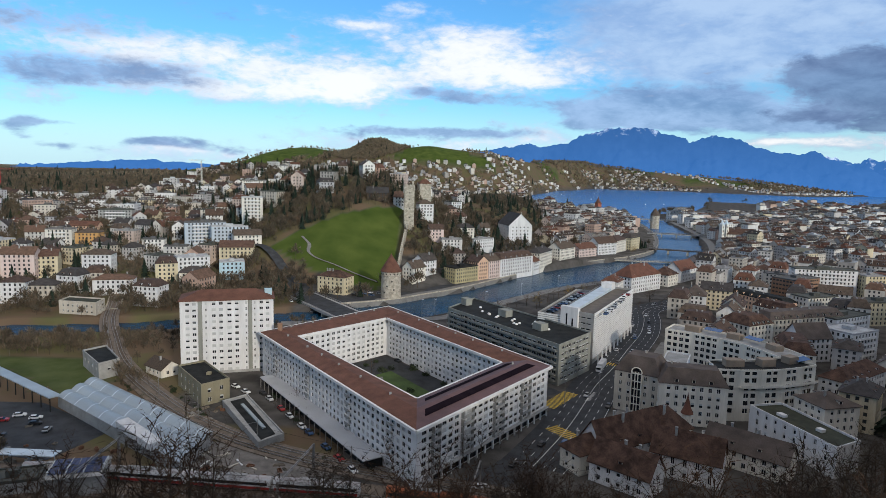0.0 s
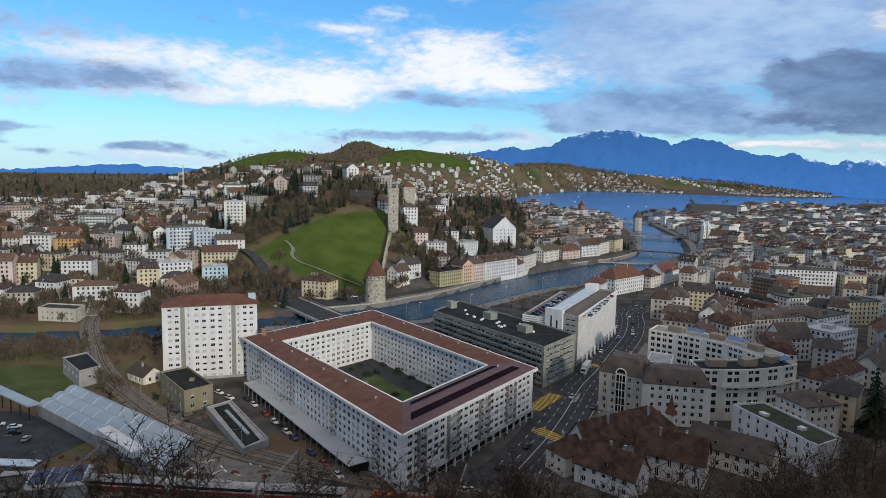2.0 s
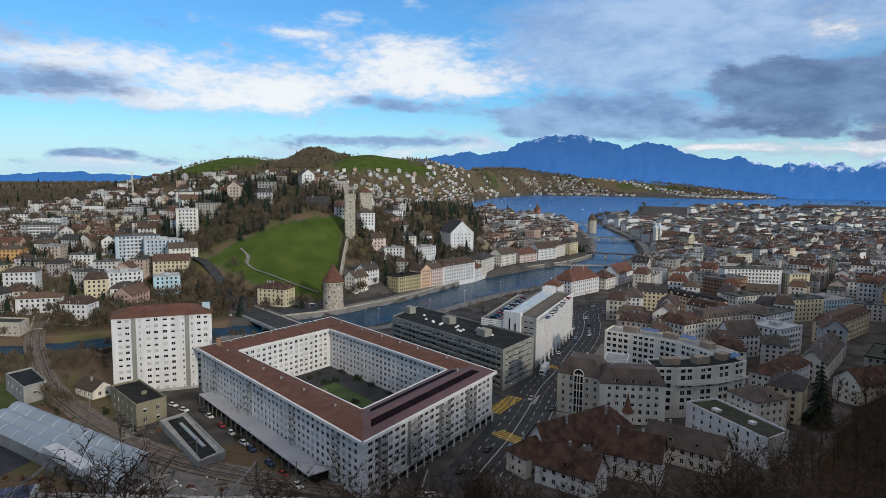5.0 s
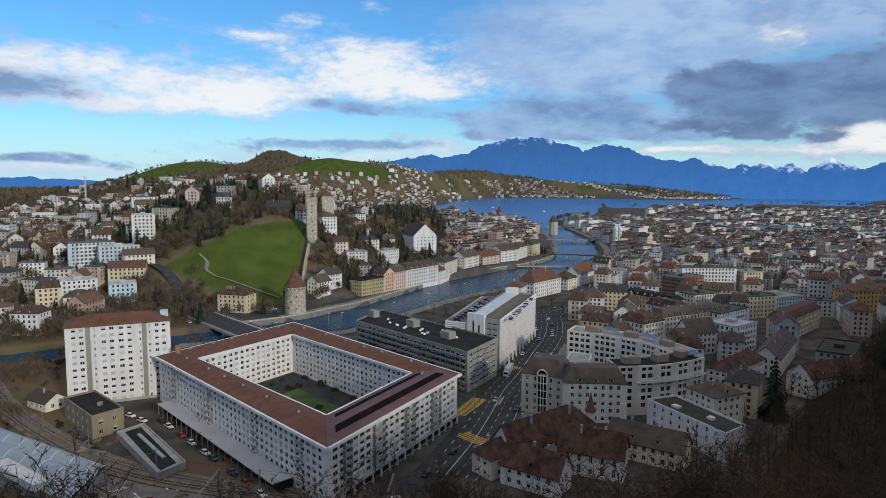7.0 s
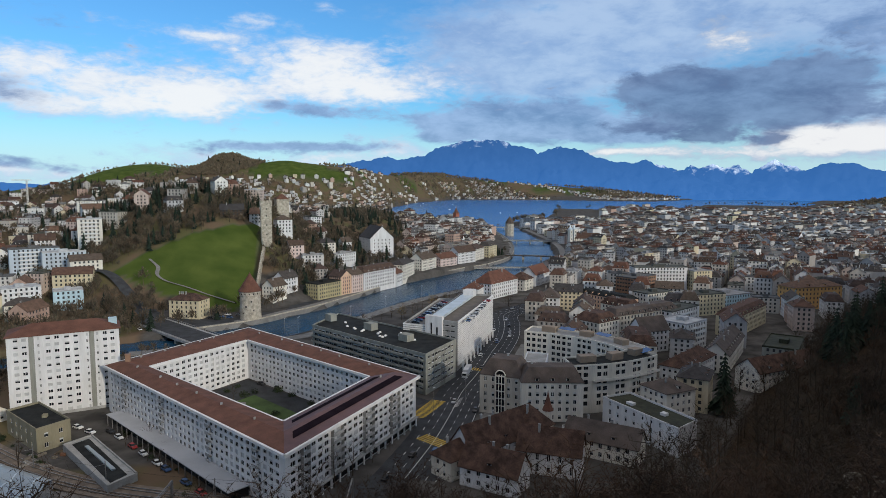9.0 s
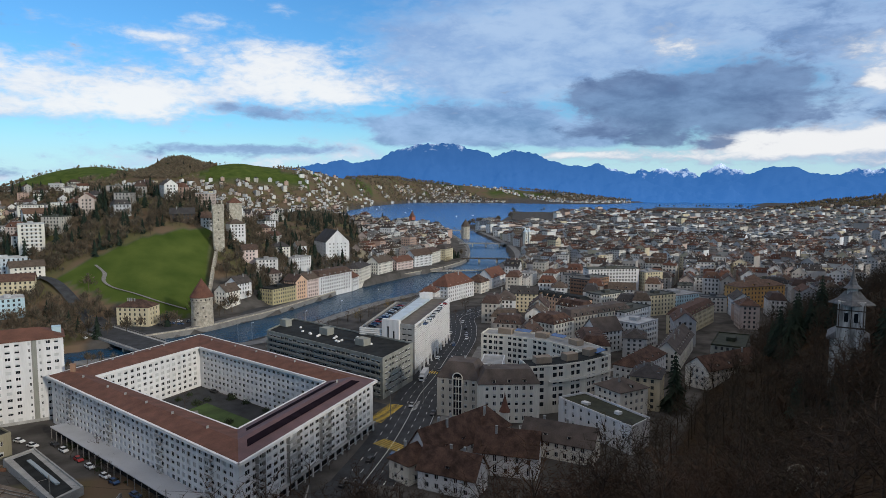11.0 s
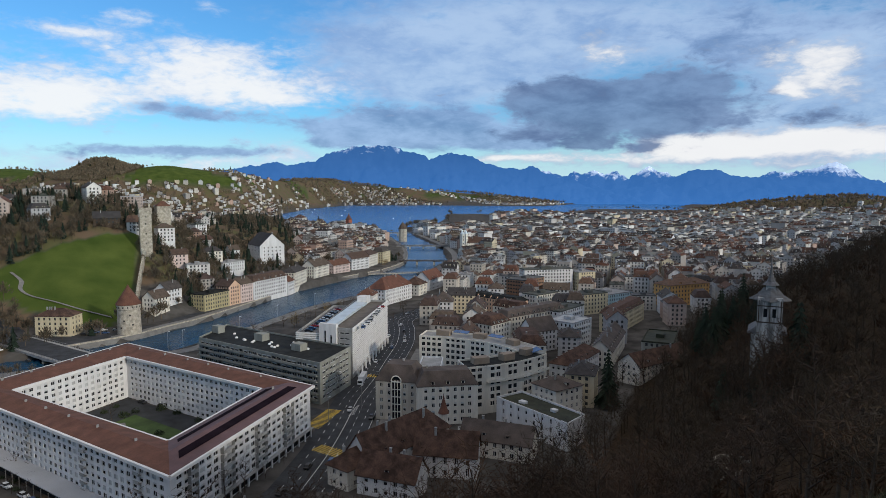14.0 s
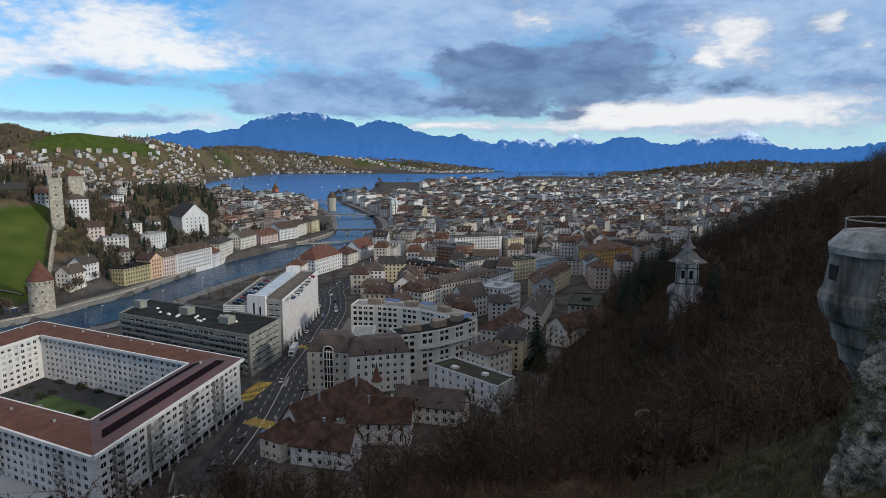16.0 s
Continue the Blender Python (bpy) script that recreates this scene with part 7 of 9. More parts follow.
def small_tree(seed, h, w, n, bold=1.0):
    """A far leafless tree: a thin trunk and a loose crown of twigs."""
    r = random.Random(seed)
    s = Shape()
    s.tube((0, 0, -1), (0, 0, h * 0.6), h * 0.02, h * 0.008, 3)
    for _ in range(n):
        a, e, d = r.uniform(0, 6.28), r.uniform(-0.3, 1.5), r.uniform(.25, 1.0)
        q = Vector((math.cos(a) * math.cos(e) * w * d, math.sin(a) * math.cos(e) * w * d, h * 0.58 + math.sin(e) * h * 0.40 * d))
        p = q + Vector((-q.x * 0.4, -q.y * 0.4, -h * r.uniform(.08, .2))) + Vector((r.gauss(0, .3), r.gauss(0, .3), 0))
        u = Vector((r.gauss(0, 1), r.gauss(0, 1), r.gauss(0, .4))).normalized() * h * r.uniform(.014, .034) * bold
        s.face([p - u, p + u, q])
    return raw(s.mesh("far_tree", [M_TWIG_FAR]))


def small_fir(seed, h, w):
    r = random.Random(seed)
    s = Shape()
    for i in range(7):
        z, rad = h * i / 7.5, w * (1 - i / 7.6)
        for j in range(6):
            a = j * 1.047 + r.uniform(-.3, .3) + i
            l = rad * r.uniform(.75, 1.2)
            p, q = Vector((0, 0, z + h * 0.2)), Vector((math.cos(a) * l, math.sin(a) * l, z - 0.1 * l))
            u = Vector((-math.sin(a), math.cos(a), 0)) * l * 0.5
            s.face([p, q - u, q + u])
    return raw(s.mesh("far_fir", [M_NEEDLE]))


FAR_BARE = [small_tree(80 + i, h, w, n) for i, (h, w, n) in enumerate(((11, 4.6, 120), (13, 5.0, 130), (9, 4.4, 100), (12, 5.6, 125)))]
RIDGE_BARE = [small_tree(85 + i, h, w, 30, 4.2) for i, (h, w) in enumerate(((10, 4.6), (12, 5), (9, 5)))]
FAR_FIR = [small_fir(90 + i, h, w) for i, (h, w) in enumerate(((14, 3.4), (18, 3.8), (11, 3)))]
rr = random.Random(33)
# the wood on the near slope
def foot_side(x, y):
    return CLEAR_FOOT[min(max(int(round((y - CY[0]) / CELL)), 0), len(CY) - 1), min(max(int(round((x - CX[0]) / CELL)), 0), len(CX) - 1)]


placed = 0
slope_wood = Wood("slope_wood", "dense leafless wood on the steep slope", [M_TWIG, M_NEEDLE])
SLOPE_RAW = [raw(k.made[1]) for k in SLOPE_TREES]
SLOPE_TRUNK = [raw(k.made[0]) for k in SLOPE_TREES]
spots = []
for _ in range(9000):
    x, y = rr.uniform(-170, 520), rr.uniform(25, 430)
    if not -150 < foot_side(x, y) < 0:
        continue
    D, a = math.hypot(x, y), math.degrees(math.atan2(x, y))
    z = height(x, y)
    if D < 55 and a < 66:
        continue
    # the view over the town stays open
    if a < 18 and z > 34:
        continue
    if a < 30 and z + 15 > 92 - D * math.tan(radians(21.5)):
        continue
    if a < 40 and z + 14 > 92 - D * math.tan(radians(13.5)):
        continue
    if any(math.hypot(x - p, y - q) < (5.0 if D < 260 else 6.5) for p, q, _ in spots) or not is_free(x, y, -3, True):
        continue
    if math.hypot(x - 164, y - 147) < 9 or math.hypot(x - 190, y - 118) < 4:
        continue
    spots.append((x, y, z))
for i, (x, y, z) in enumerate(sorted(spots, key=lambda p: p[0] ** 2 + p[1] ** 2)):
    k = rr.randrange(5)
    size = rr.uniform(.75, 1.1)
    if i < 165:
        SLOPE_TREES[k].put(pose(x, y, z, 0, 0, rr.uniform(0, 360)) @ Matrix.Diagonal((size, size, size, 1)))
    else:
        t = rr.uniform(0, 6.28)
        slope_wood.add(SLOPE_RAW[k], x, y, z, t, size, 0)
        slope_wood.add(SLOPE_TRUNK[k], x, y, z, t, size, 0)
for x, y, sz in ((163, 226, 1.25), (210, 222, .9), (214, 230, 1.0), (222, 226, .95), (228, 240, 1.0), (236, 232, 1.05), (243, 246, .9), (250, 240, 1.0), (205, 212, .85), (262, 258, .9), (232, 216, .9), (246, 224, .9)):
    planted(FIRS[rr.randrange(2)], x, y, rr.uniform(0, 360), sz)
for x, y, sz in ((156, 141, .95), (160, 137, 1.0), (151, 146, .9), (166, 134, 1.0), (147, 139, .95), (172, 138, 1.0), (155, 132, .9)):
    planted(SLOPE_TREES[rr.randrange(5)], x, y, rr.uniform(0, 360), sz * 1.35)
for x, y, sz in ((158, 140, 1.0), (165, 137, .95), (152, 139, .9), (171, 143, .9), (150, 150, .9)):
    planted(FIRS[rr.randrange(2)], x, y, rr.uniform(0, 360), sz)
# undergrowth between the trunks
brush = Wood("undergrowth", "brown leafless undergrowth under the trees", [M_TWIG])
for _ in range(5200):
    x, y = rr.uniform(-190, 480), rr.uniform(15, 420)
    if not -150 < foot_side(x, y) < 0 or math.hypot(x, y) < 75 or not is_free(x, y, -6, True):
        continue
    D, a = math.hypot(x, y), math.degrees(math.atan2(x, y))
    z = height(x, y)
    if a < 40 and z + 4 > 92 - D * math.tan(radians(24)):
        continue
    brush.add(FAR_BARE[rr.randrange(4)], x, y, z - 2.2, rr.uniform(0, 6.28), rr.uniform(.35, .75), 0)
for _ in range(420):
    a, D = radians(rr.uniform(24, 66)), rr.uniform(24, 78)
    x, y = math.sin(a) * D, math.cos(a) * D
    z = height(x, y)
    room = (92 - D * math.tan(radians(30 if D < 40 else 27))) - z
    if room < 1.5:
        continue
    brush.add(SLOPE_RAW[rr.randrange(5)], x, y, z - 0.5, rr.uniform(0, 6.28), min(room / 17, rr.uniform(.25, .6)), 0)
for _ in range(760):
    a, D = radians(rr.uniform(30, 64)), rr.uniform(20, 90)
    x, y = math.sin(a) * D, math.cos(a) * D
    z = height(x, y)
    size = rr.uniform(.14, .34)
    if z + 16 * size < 92 - D * math.tan(radians(25)):
        brush.add(SLOPE_RAW[rr.randrange(5)], x, y, z - 1.2, rr.uniform(0, 6.28), size, 0)
brush.done()
# trees in town, by the river and on the slopes beyond
for x, y in ((67, 440), (75, 447), (98, 480), (104, 487), (28, 395), (33, 402), (134, 470), (139, 478), (150, 466), (128, 448), (-20, 400), (-62, 240), (-52, 226), (-46, 217), (2, 188), (8, 194), (14, 201), (21, 209), (28, 218), (-120, 262), (-122, 250), (108, 430), (118, 440)):
    planted(TOWN_TREES[rr.randrange(3)], x, y, rr.uniform(0, 360), rr.uniform(.75, 1.1))
for k in range(22):
    t = k / 21
    x, y = 22 + 118 * t + rr.uniform(-3, 3), 404 + 128 * t + rr.uniform(-5, 3)
    planted(TOWN_TREES[rr.randrange(3)], x, y, rr.uniform(0, 360), rr.uniform(.6, 1.0))
for x, y in ((122, 425), (132, 432), (146, 452), (152, 478), (160, 488), (138, 488), (126, 470), (112, 455), (100, 430), (92, 418), (150, 440), (158, 452)):
    planted(TOWN_TREES[rr.randrange(3)], x, y, rr.uniform(0, 360), rr.uniform(.55, .9))
if slope_wood.v:
    slope_wood.done()
def north_side(x, y):
    if y > 760 or x < -90:
        return True
    for (ax, ay), (bx, by) in zip(QUAY_N[:-1], QUAY_N[1:]):
        if ay <= y < by:
            return x < ax + (bx - ax) * (y - ay) / (by - ay) - 22
    return False


hill_trees = Wood("hillside_trees", "leafless trees and dark firs between the houses", [M_TWIG_FAR, M_NEEDLE])
cnt = 0
for _ in range(36000):
    x, y = rr.uniform(-1500, 420), rr.uniform(395, 2000)
    if x < -0.85 * y or x > 0.16 * y + 40 or not north_side(x, y):
        continue
    if rr.random() > min(1, 520 / y) ** 1.0 + 0.12:
        continue
    if not is_free(x, y, -1.6):
        continue
    z = height(x, y)
    fir = rr.random() < (0.32 if (math.sin(x / 60) + math.cos(y / 75) > 0.7) else 0.06)
    if fir:
        hill_trees.add(FAR_FIR[rr.randrange(3)], x, y, z, rr.uniform(0, 6.28), rr.uniform(.7, 1.15), 1)
    else:
        hill_trees.add(FAR_BARE[rr.randrange(4)], x, y, z, rr.uniform(0, 6.28), rr.uniform(.65, 1.3), 0)
    cnt += 1
# clumps that stand out: fir groups on the hill flank, trees right of the wall
for cx, cy, n, w, p in ((-150, 640, 60, 45, .7), (-185, 660, 40, 40, .6), (-60, 660, 30, 35, .35), (-110, 592, 60, 34, .3), (-85, 606, 50, 30, .35), (-130, 572, 40, 26, .15), (-62, 622, 26, 22, .3), (-150, 550, 30, 20, 0), (-170, 600, 60, 40, .4), (-140, 560, 24, 24, .1), (-120, 660, 50, 40, .6), (20, 700, 50, 50, .3), (60, 720, 50, 50, .3), (-25, 600, 30, 30, .2), (10, 640, 70, 45, .25), (40, 660, 40, 35, .55), (5, 570, 40, 28, .15), (-8, 545, 25, 18, .1), (-140, 470, 30, 30, .05), (-120, 490, 30, 24, .05), (250, 800, 14, 14, .6), (-245, 325, 90, 40, 0), (-225, 318, 100, 40, 0), (-190, 325, 130, 36, 0), (-150, 335, 90, 34, 0), (-118, 335, 90, 30, 0), (-280, 415, 60, 36, 0), (-240, 432, 50, 30, 0), (-190, 420, 50, 26, 0), (-160, 430, 40, 24, 0), (-62, 352, 20, 20, 0), (-105, 305, 20, 16, 0), (-128, 266, 10, 9, 0), (-160, 205, 14, 24, 0)):
    for _ in range(n):
        x, y = cx + rr.gauss(0, w / 2), cy + rr.gauss(0, w / 2)
        if not is_free(x, y, -4):
            continue
        fir = rr.random() < p
        hill_trees.add((FAR_FIR if fir else FAR_BARE)[rr.randrange(3)], x, y, height(x, y), rr.uniform(0, 6.28), rr.uniform(.6, 1.1) * (0.7 if cy < 360 else 1), 1 if fir else 0)
for cx, cy, n, w, p in ((-92, 592, 55, 26, .25), (-120, 576, 45, 22, .15), (-137, 562, 26, 16, .1), (-75, 603, 24, 18, .3), (-113, 494, 14, 12, 0), (-128, 478, 22, 16, 0)):
    for _ in range(n):
        x, y = cx + rr.gauss(0, w / 2), cy + rr.gauss(0, w / 2)
        if inside(np.array([x]), np.array([y]), MEADOW)[0] or math.hypot(x + 62, y - 616) < 13:
            continue
        fir = rr.random() < p
        hill_trees.add((FAR_FIR if fir else FAR_BARE)[rr.randrange(3)], x, y, height(x, y), rr.uniform(0, 6.28), rr.uniform(.6, 1.0), 1 if fir else 0)
for _ in range(420):
    x = rr.uniform(-420, -100)
    y = float(np.interp(x, (-440, -252, -193, -130, -82), (335, 372, 382, 410, 430))) + rr.uniform(4, 42)
    if math.hypot(x + 217, y - 391) > 15 and float(seg_dist(np.array([x]), np.array([y]), RAIL_CURVE[:20])[0][0]) > 6 and is_free(x, y, -5):
        hill_trees.add(FAR_BARE[rr.randrange(4)], x, y, height(x, y), rr.uniform(0, 6.28), rr.uniform(.35, .8), 0)
hill_trees.done()
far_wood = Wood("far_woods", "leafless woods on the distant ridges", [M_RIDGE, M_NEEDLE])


def wood_patch(n, x0, x1, y0, y1, accept, size=1.6):
    for _ in range(n):
        x, y = rr.uniform(x0, x1), rr.uniform(y0, y1)
        z = height(x, y)
        if z < 4 or not accept(x, y, z):
            continue
        fir = rr.random() < 0.015
        far_wood.add((FAR_FIR if fir else RIDGE_BARE)[rr.randrange(3)], x, y, z, rr.uniform(0, 6.28), rr.uniform(.8, 1.2) * size, 1 if fir else 0)


def grassy(x, y):
    j, i = min(bisect(GXL, x), len(GXL) - 1), min(bisect(GYL, y), len(GYL) - 1)
    return COVER[i * nx_ + j, 0] > 0.5


def waves(x, y):
    return math.sin(x / 170 + 1.3) * math.cos(y / 210 - 0.4) + 0.6 * math.sin(x / 63 + y / 91)


wood_patch(5200, -420, -100, 2330, 2620, lambda x, y, z: math.hypot(x + 262, y - 2466) < 135, 1.0)
wood_patch(7500, -1300, 450, 1500, 2900, lambda x, y, z: waves(x, y) < 0.4 and not grassy(x, y), 1.3)
far_wood.done()
far_wood = Wood("ridge_woods", "dark leafless woods on the low ridge behind the suburb", [M_TWIG_FAR, M_NEEDLE])
wood_patch(9000, -2300, -420, 850, 2750, lambda x, y, z: waves(x, y) < 0.7 and not grassy(x, y) and not slopes(x, y), 1.4)
wood_patch(900, -520, -120, 1180, 1400, lambda x, y, z: True, 1.1)
far_wood.done()
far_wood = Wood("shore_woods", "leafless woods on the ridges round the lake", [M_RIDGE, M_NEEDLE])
wood_patch(7000, 450, 2250, 3250, 4350, lambda x, y, z: waves(x * 0.7, y * 0.7) < 0.45, 1.7)
wood_patch(6500, 1640, 2700, 900, 1950, lambda x, y, z: z > 14, 1.4)
far_wood.done()
shore_trees = Wood("shore_trees", "leafless trees along the lake shore", [M_TWIG_FAR])
for _ in range(420):
    i = rr.randrange(9, len(LAKE) - 1)
    t = rr.random()
    x, y = (LAKE[i][k] + (LAKE[(i + 1) % len(LAKE)][k] - LAKE[i][k]) * t + rr.uniform(-25, 25) for k in (0, 1))
    if height(x, y) < -1:
        continue
    shore_trees.add(FAR_BARE[rr.randrange(4)], x, y, height(x, y), rr.uniform(0, 6.28), rr.uniform(1.0, 1.8), 0)
shore_trees.done()

# ---------------------------------------------------------------- by the railway
R8 = random.Random(8)
hall = thing("train_hall", 0, 0, 0, 0, "long railway shed with a pale blue-grey ribbed roof", "building")
A, Bv, Cv = np.array((-142.0, 236.0)), np.array((-140.0, 259.0)), np.array((-76.0, 184.0))
du, dv = (Cv - A), (Bv - A)


def hallpt(u, v, z):
    p = A + du * u + dv * v
    return (p[0], p[1], z)


s = Shape()
s.prism([tuple(A), tuple(A + du), tuple(A + du + dv), tuple(A + dv)], -1, 4.2, 0, False)
part("wall", s, M_GREY, hall)
M_GLASSROOF = material("roof_glazing", (0.29, 0.34, 0.375), rough=0.35, vary=0.15, scale=0.12)
for b in range(3):
    n = 8
    s = Shape()
    for i in range(n):
        v0, v1 = (b + i / n) / 3, (b + (i + 1) / n) / 3
        z0, z1 = (4.2 + 0.9 * math.sin(math.pi * k / n) for k in (i, i + 1))
        s.face([hallpt(0, v0, z0), hallpt(1, v0, z0), hallpt(1, v1, z1), hallpt(0, v1, z1)])
    part("roof_bay", s, M_GLASSROOF, hall, "arched pale roof bay")
    for j in range(9):
        s = Shape()
        u = (j + 0.5) / 9
        for i in range(n):
            v0, v1 = (b + i / n) / 3, (b + (i + 1) / n) / 3
            z0, z1 = (4.30 + 0.9 * math.sin(math.pi * k / n) for k in (i, i + 1))
            s.face([hallpt(u - .004, v0, z0), hallpt(u + .004, v0, z0), hallpt(u + .004, v1, z1), hallpt(u - .004, v1, z1)])
        part("roof_rib", s, M_METAL, hall)
s = Shape()
s.prism([(-107, 209), (-88, 191.5), (-85.5, 195), (-104.5, 212.5)], 4.0, 6.2)
part("roof_cover", s, M_WHITE, hall, "white box on the roof")
plat = thing("platform_roof", 0, 0, 0, 0, "narrow pale blue canopy on dark posts", "canopy")
s = slab_strip([(-215, 285), (-179, 259), (-140, 231)], 2.2, 6.0, 0.4)
part("roof", s, M_GLASSROOF, plat)
for k in range(13):
    t = k / 12
    x, y = (-212 + 70 * t, 280.5 - 49.5 * t)
    s = Shape()
    s.box(x - 0.15, x + 0.15, y - 0.15, y + 0.15, -1, 5.7)
    part("post", s, M_BITUMEN, plat)
plan_block("depot_house", [(-90, 240), (-82, 248.5), (-100, 271), (-108, 263)], 8.3, 5.0, (1.4, 1.6), 2, 3.6, R8, M_OLIVE, M_BITUMEN, "olive depot house with a black flat roof", boxes=((-92, 254, 1.6, 1.6, 0.8, 0),))
hut = plan_block("signal_house", [(-143, 267), (-138, 275), (-154, 295), (-160, 286)], 7.0, 6.0, (1.4, 1.4), 1, 3.4, R8, M_GREY, M_BITUMEN, "small grey railway house with a black flat roof", first=2.5)
house(13, 9, 1, "gable", 3.0, R8, M_OFFWHITE, M_BARK, label="small cream trackside house with a brown roof", pitch=3, place=pose(-121, 279, 0, 0, 0, -38), storey=3.2)
llow = thing("roofed_pit", 0, 0, 0, 0, "long low building with a dark roof and grey rim", "building")
LP = [(-58, 203), (-51.5, 211), (-75, 248), (-82, 240)]
s = Shape()
s.prism(LP, -1, 2.2)
part("wall", s, M_GREY, llow)
s = Shape()
s.prism([(-58, 206), (-54.5, 211), (-75, 244.5), (-79, 240)], 2.2, 2.32)
part("roof", s, M_BITUMEN, llow, "dark roof sheet")
s = Shape()
for (ax, ay), (bx, by) in zip(LP, LP[1:] + LP[:1]):
    s.box(0, math.hypot(bx - ax, by - ay), 0, 0.45, 2.2, 2.7, 0, pose(ax, ay, 0, 0, 0, math.degrees(math.atan2(by - ay, bx - ax))))
part("rim", s, M_GREY, llow, "grey rim")
s = Shape()
s.box(-0.6, 0.6, -13, 13, 2.3, 2.75, 0, pose(-66.5, 226, 0, 0, 0, 33))
part("skylight", s, M_GLASSROOF, llow, "long skylight")
# house with a solar roof beside the main line
sol = thing("solar_house", -101, 176, 0, 14, "low trackside house with blue solar panels on its roof", "house")
s = Shape()
s.box(-7, 7, -6, 6, -3, 5.5)
part("wall", s, M_GREY, sol)
s = Shape()
s.box(-7.5, 7.5, -6.5, 6.5, 5.5, 5.8)
part("roof", s, M_GREY, sol)
M_SOLAR = material("solar_cells", (0.03, 0.05, 0.13), rough=0.25, vary=0.2)
pm = Shape()
pm.box(-1.05, 1.05, -1.7, 1.7, 0, 0.06)
pm = pm.mesh("solar_panel", [M_SOLAR])
for i in range(6):
    for j in range(2):
        o = new("solar_panel", pm)
        o.parent = sol
        o.matrix_basis = pose(-5.6 + i * 2.25, -2.2 + j * 3.9, 6.3 + (j * 0.55), 9, 0, 0)
s = Shape()
for x in (-6.8, -2.2, 2.3, 6.8):
    s.box(x - 0.08, x + 0.08, -4.4, 4.2, 5.9, 7.2 - 0.2)
part("panel_rail", s, M_FRAME, sol, "white frame under the panels")
house(14, 9, 1, "flat", 1, R8, M_GREY, M_FLAT, label="grey concrete trackside shed", category="building", place=pose(-118, 174, 0, 0, 0, 18), storey=3.6, pitch=4)
s = Shape()
s.box(-9, 9, -2.2, 2.2, 3.2, 3.5)
for x in (-8, 0, 8):
    s.box(x - 0.1, x + 0.1, -0.1, 0.1, -0.5, 3.2)
solid("bike_shelter", s, M_METAL, "long pale sheet-metal shelter roof", "shelter", at=pose(-124, 190, 0, 0, 0, -3))
s = Shape()
s.prism([(-200, 205), (-120, 192), (-112, 215), (-150, 240), (-190, 240)], -0.4, 0.05)
solid("car_park", s, M_ASPHALT, "worn asphalt yard and car park", "yard", kind="structure")


# trains
def train(pts, colors, label, coach=24.0):
    ob = thing("train", 0, 0, 0, 0, label, "train")
    for i, ((ax, ay), (bx, by)) in enumerate(zip(pts[:-1], pts[1:])):
        m = pose((ax + bx) / 2, (ay + by) / 2, 0.9, 0, 0, math.degrees(math.atan2(by - ay, bx - ax)))
        L = math.hypot(bx - ax, by - ay) - 0.7
        s = Shape()
        sec = [(-1.42, 0.4), (-1.45, 2.6), (-1.15, 3.45), (-0.5, 3.75), (0.5, 3.75), (1.15, 3.45), (1.45, 2.6), (1.42, 0.4)]
        for j in range(len(sec) - 1):
            (y0, z0), (y1, z1) = sec[j], sec[j + 1]
            slot = 1 if j in (2, 3, 4) else 0
            s.face([m @ Vector(p) for p in ((L / 2, y0, z0), (-L / 2, y0, z0), (-L / 2, y1, z1), (L / 2, y1, z1))], slot)
        for x in (-L / 2, L / 2):
            s.face([m @ Vector((x, y, z)) for y, z in sec], 0)
        car = part("coach", s, [colors[0], colors[1]], ob)
        w = Shape()
        for sg in (-1, 1):
            w.box(-L / 2 + 1, L / 2 - 1, sg * 1.47 - 0.02, sg * 1.47 + 0.02, 1.7, 2.5, 0, m)
        part("window_band", w, M_PANE, car, "dark window band")
        w = Shape()
        for sg in (-1, 1):
            w.box(-L / 2 + 0.4, L / 2 - 0.4, sg * 1.46 - 0.015, sg * 1.46 + 0.015, 0.45, 1.2, 0, m)
        part("stripe", w, colors[2], car, "coloured stripe")
        for x in (-L * 0.35, L * 0.35):
            w = Shape()
            w.box(x - 1.6, x + 1.6, -1.1, 1.1, -0.15, 0.4, 0, m)
            part("bogie", w, M_BITUMEN, car)
        w = Shape()
        w.box(-L * 0.2, L * 0.2, -0.7, 0.7, 3.75, 4.0, 0, m)
        part("roof_unit", w, M_GREY, car)
    return ob


M_TRAINRED = material("train_red", (0.42, 0.03, 0.03), rough=0.4, vary=0.1)
M_TRAINWHITE = material("train_white", (0.62, 0.62, 0.62), rough=0.4, vary=0.12)
M_TRAINROOF = material("train_roof", (0.40, 0.38, 0.38), rough=0.6, vary=0.25)
M_TRAINORANGE = material("train_orange", (0.45, 0.13, 0.05), rough=0.5, vary=0.2)
train([(-120, 181.3), (-97, 180.4), (-71, 177.9), (-46, 175.5), (-21, 173.2)], (M_TRAINWHITE, M_TRAINROOF, M_TRAINRED), "white and red passenger train standing on the main line")
train([(-14, 172.2), (8, 168), (30, 161.5)], (M_TRAINORANGE, M_TRAINORANGE, M_TRAINWHITE), "rust-orange train on the next track")


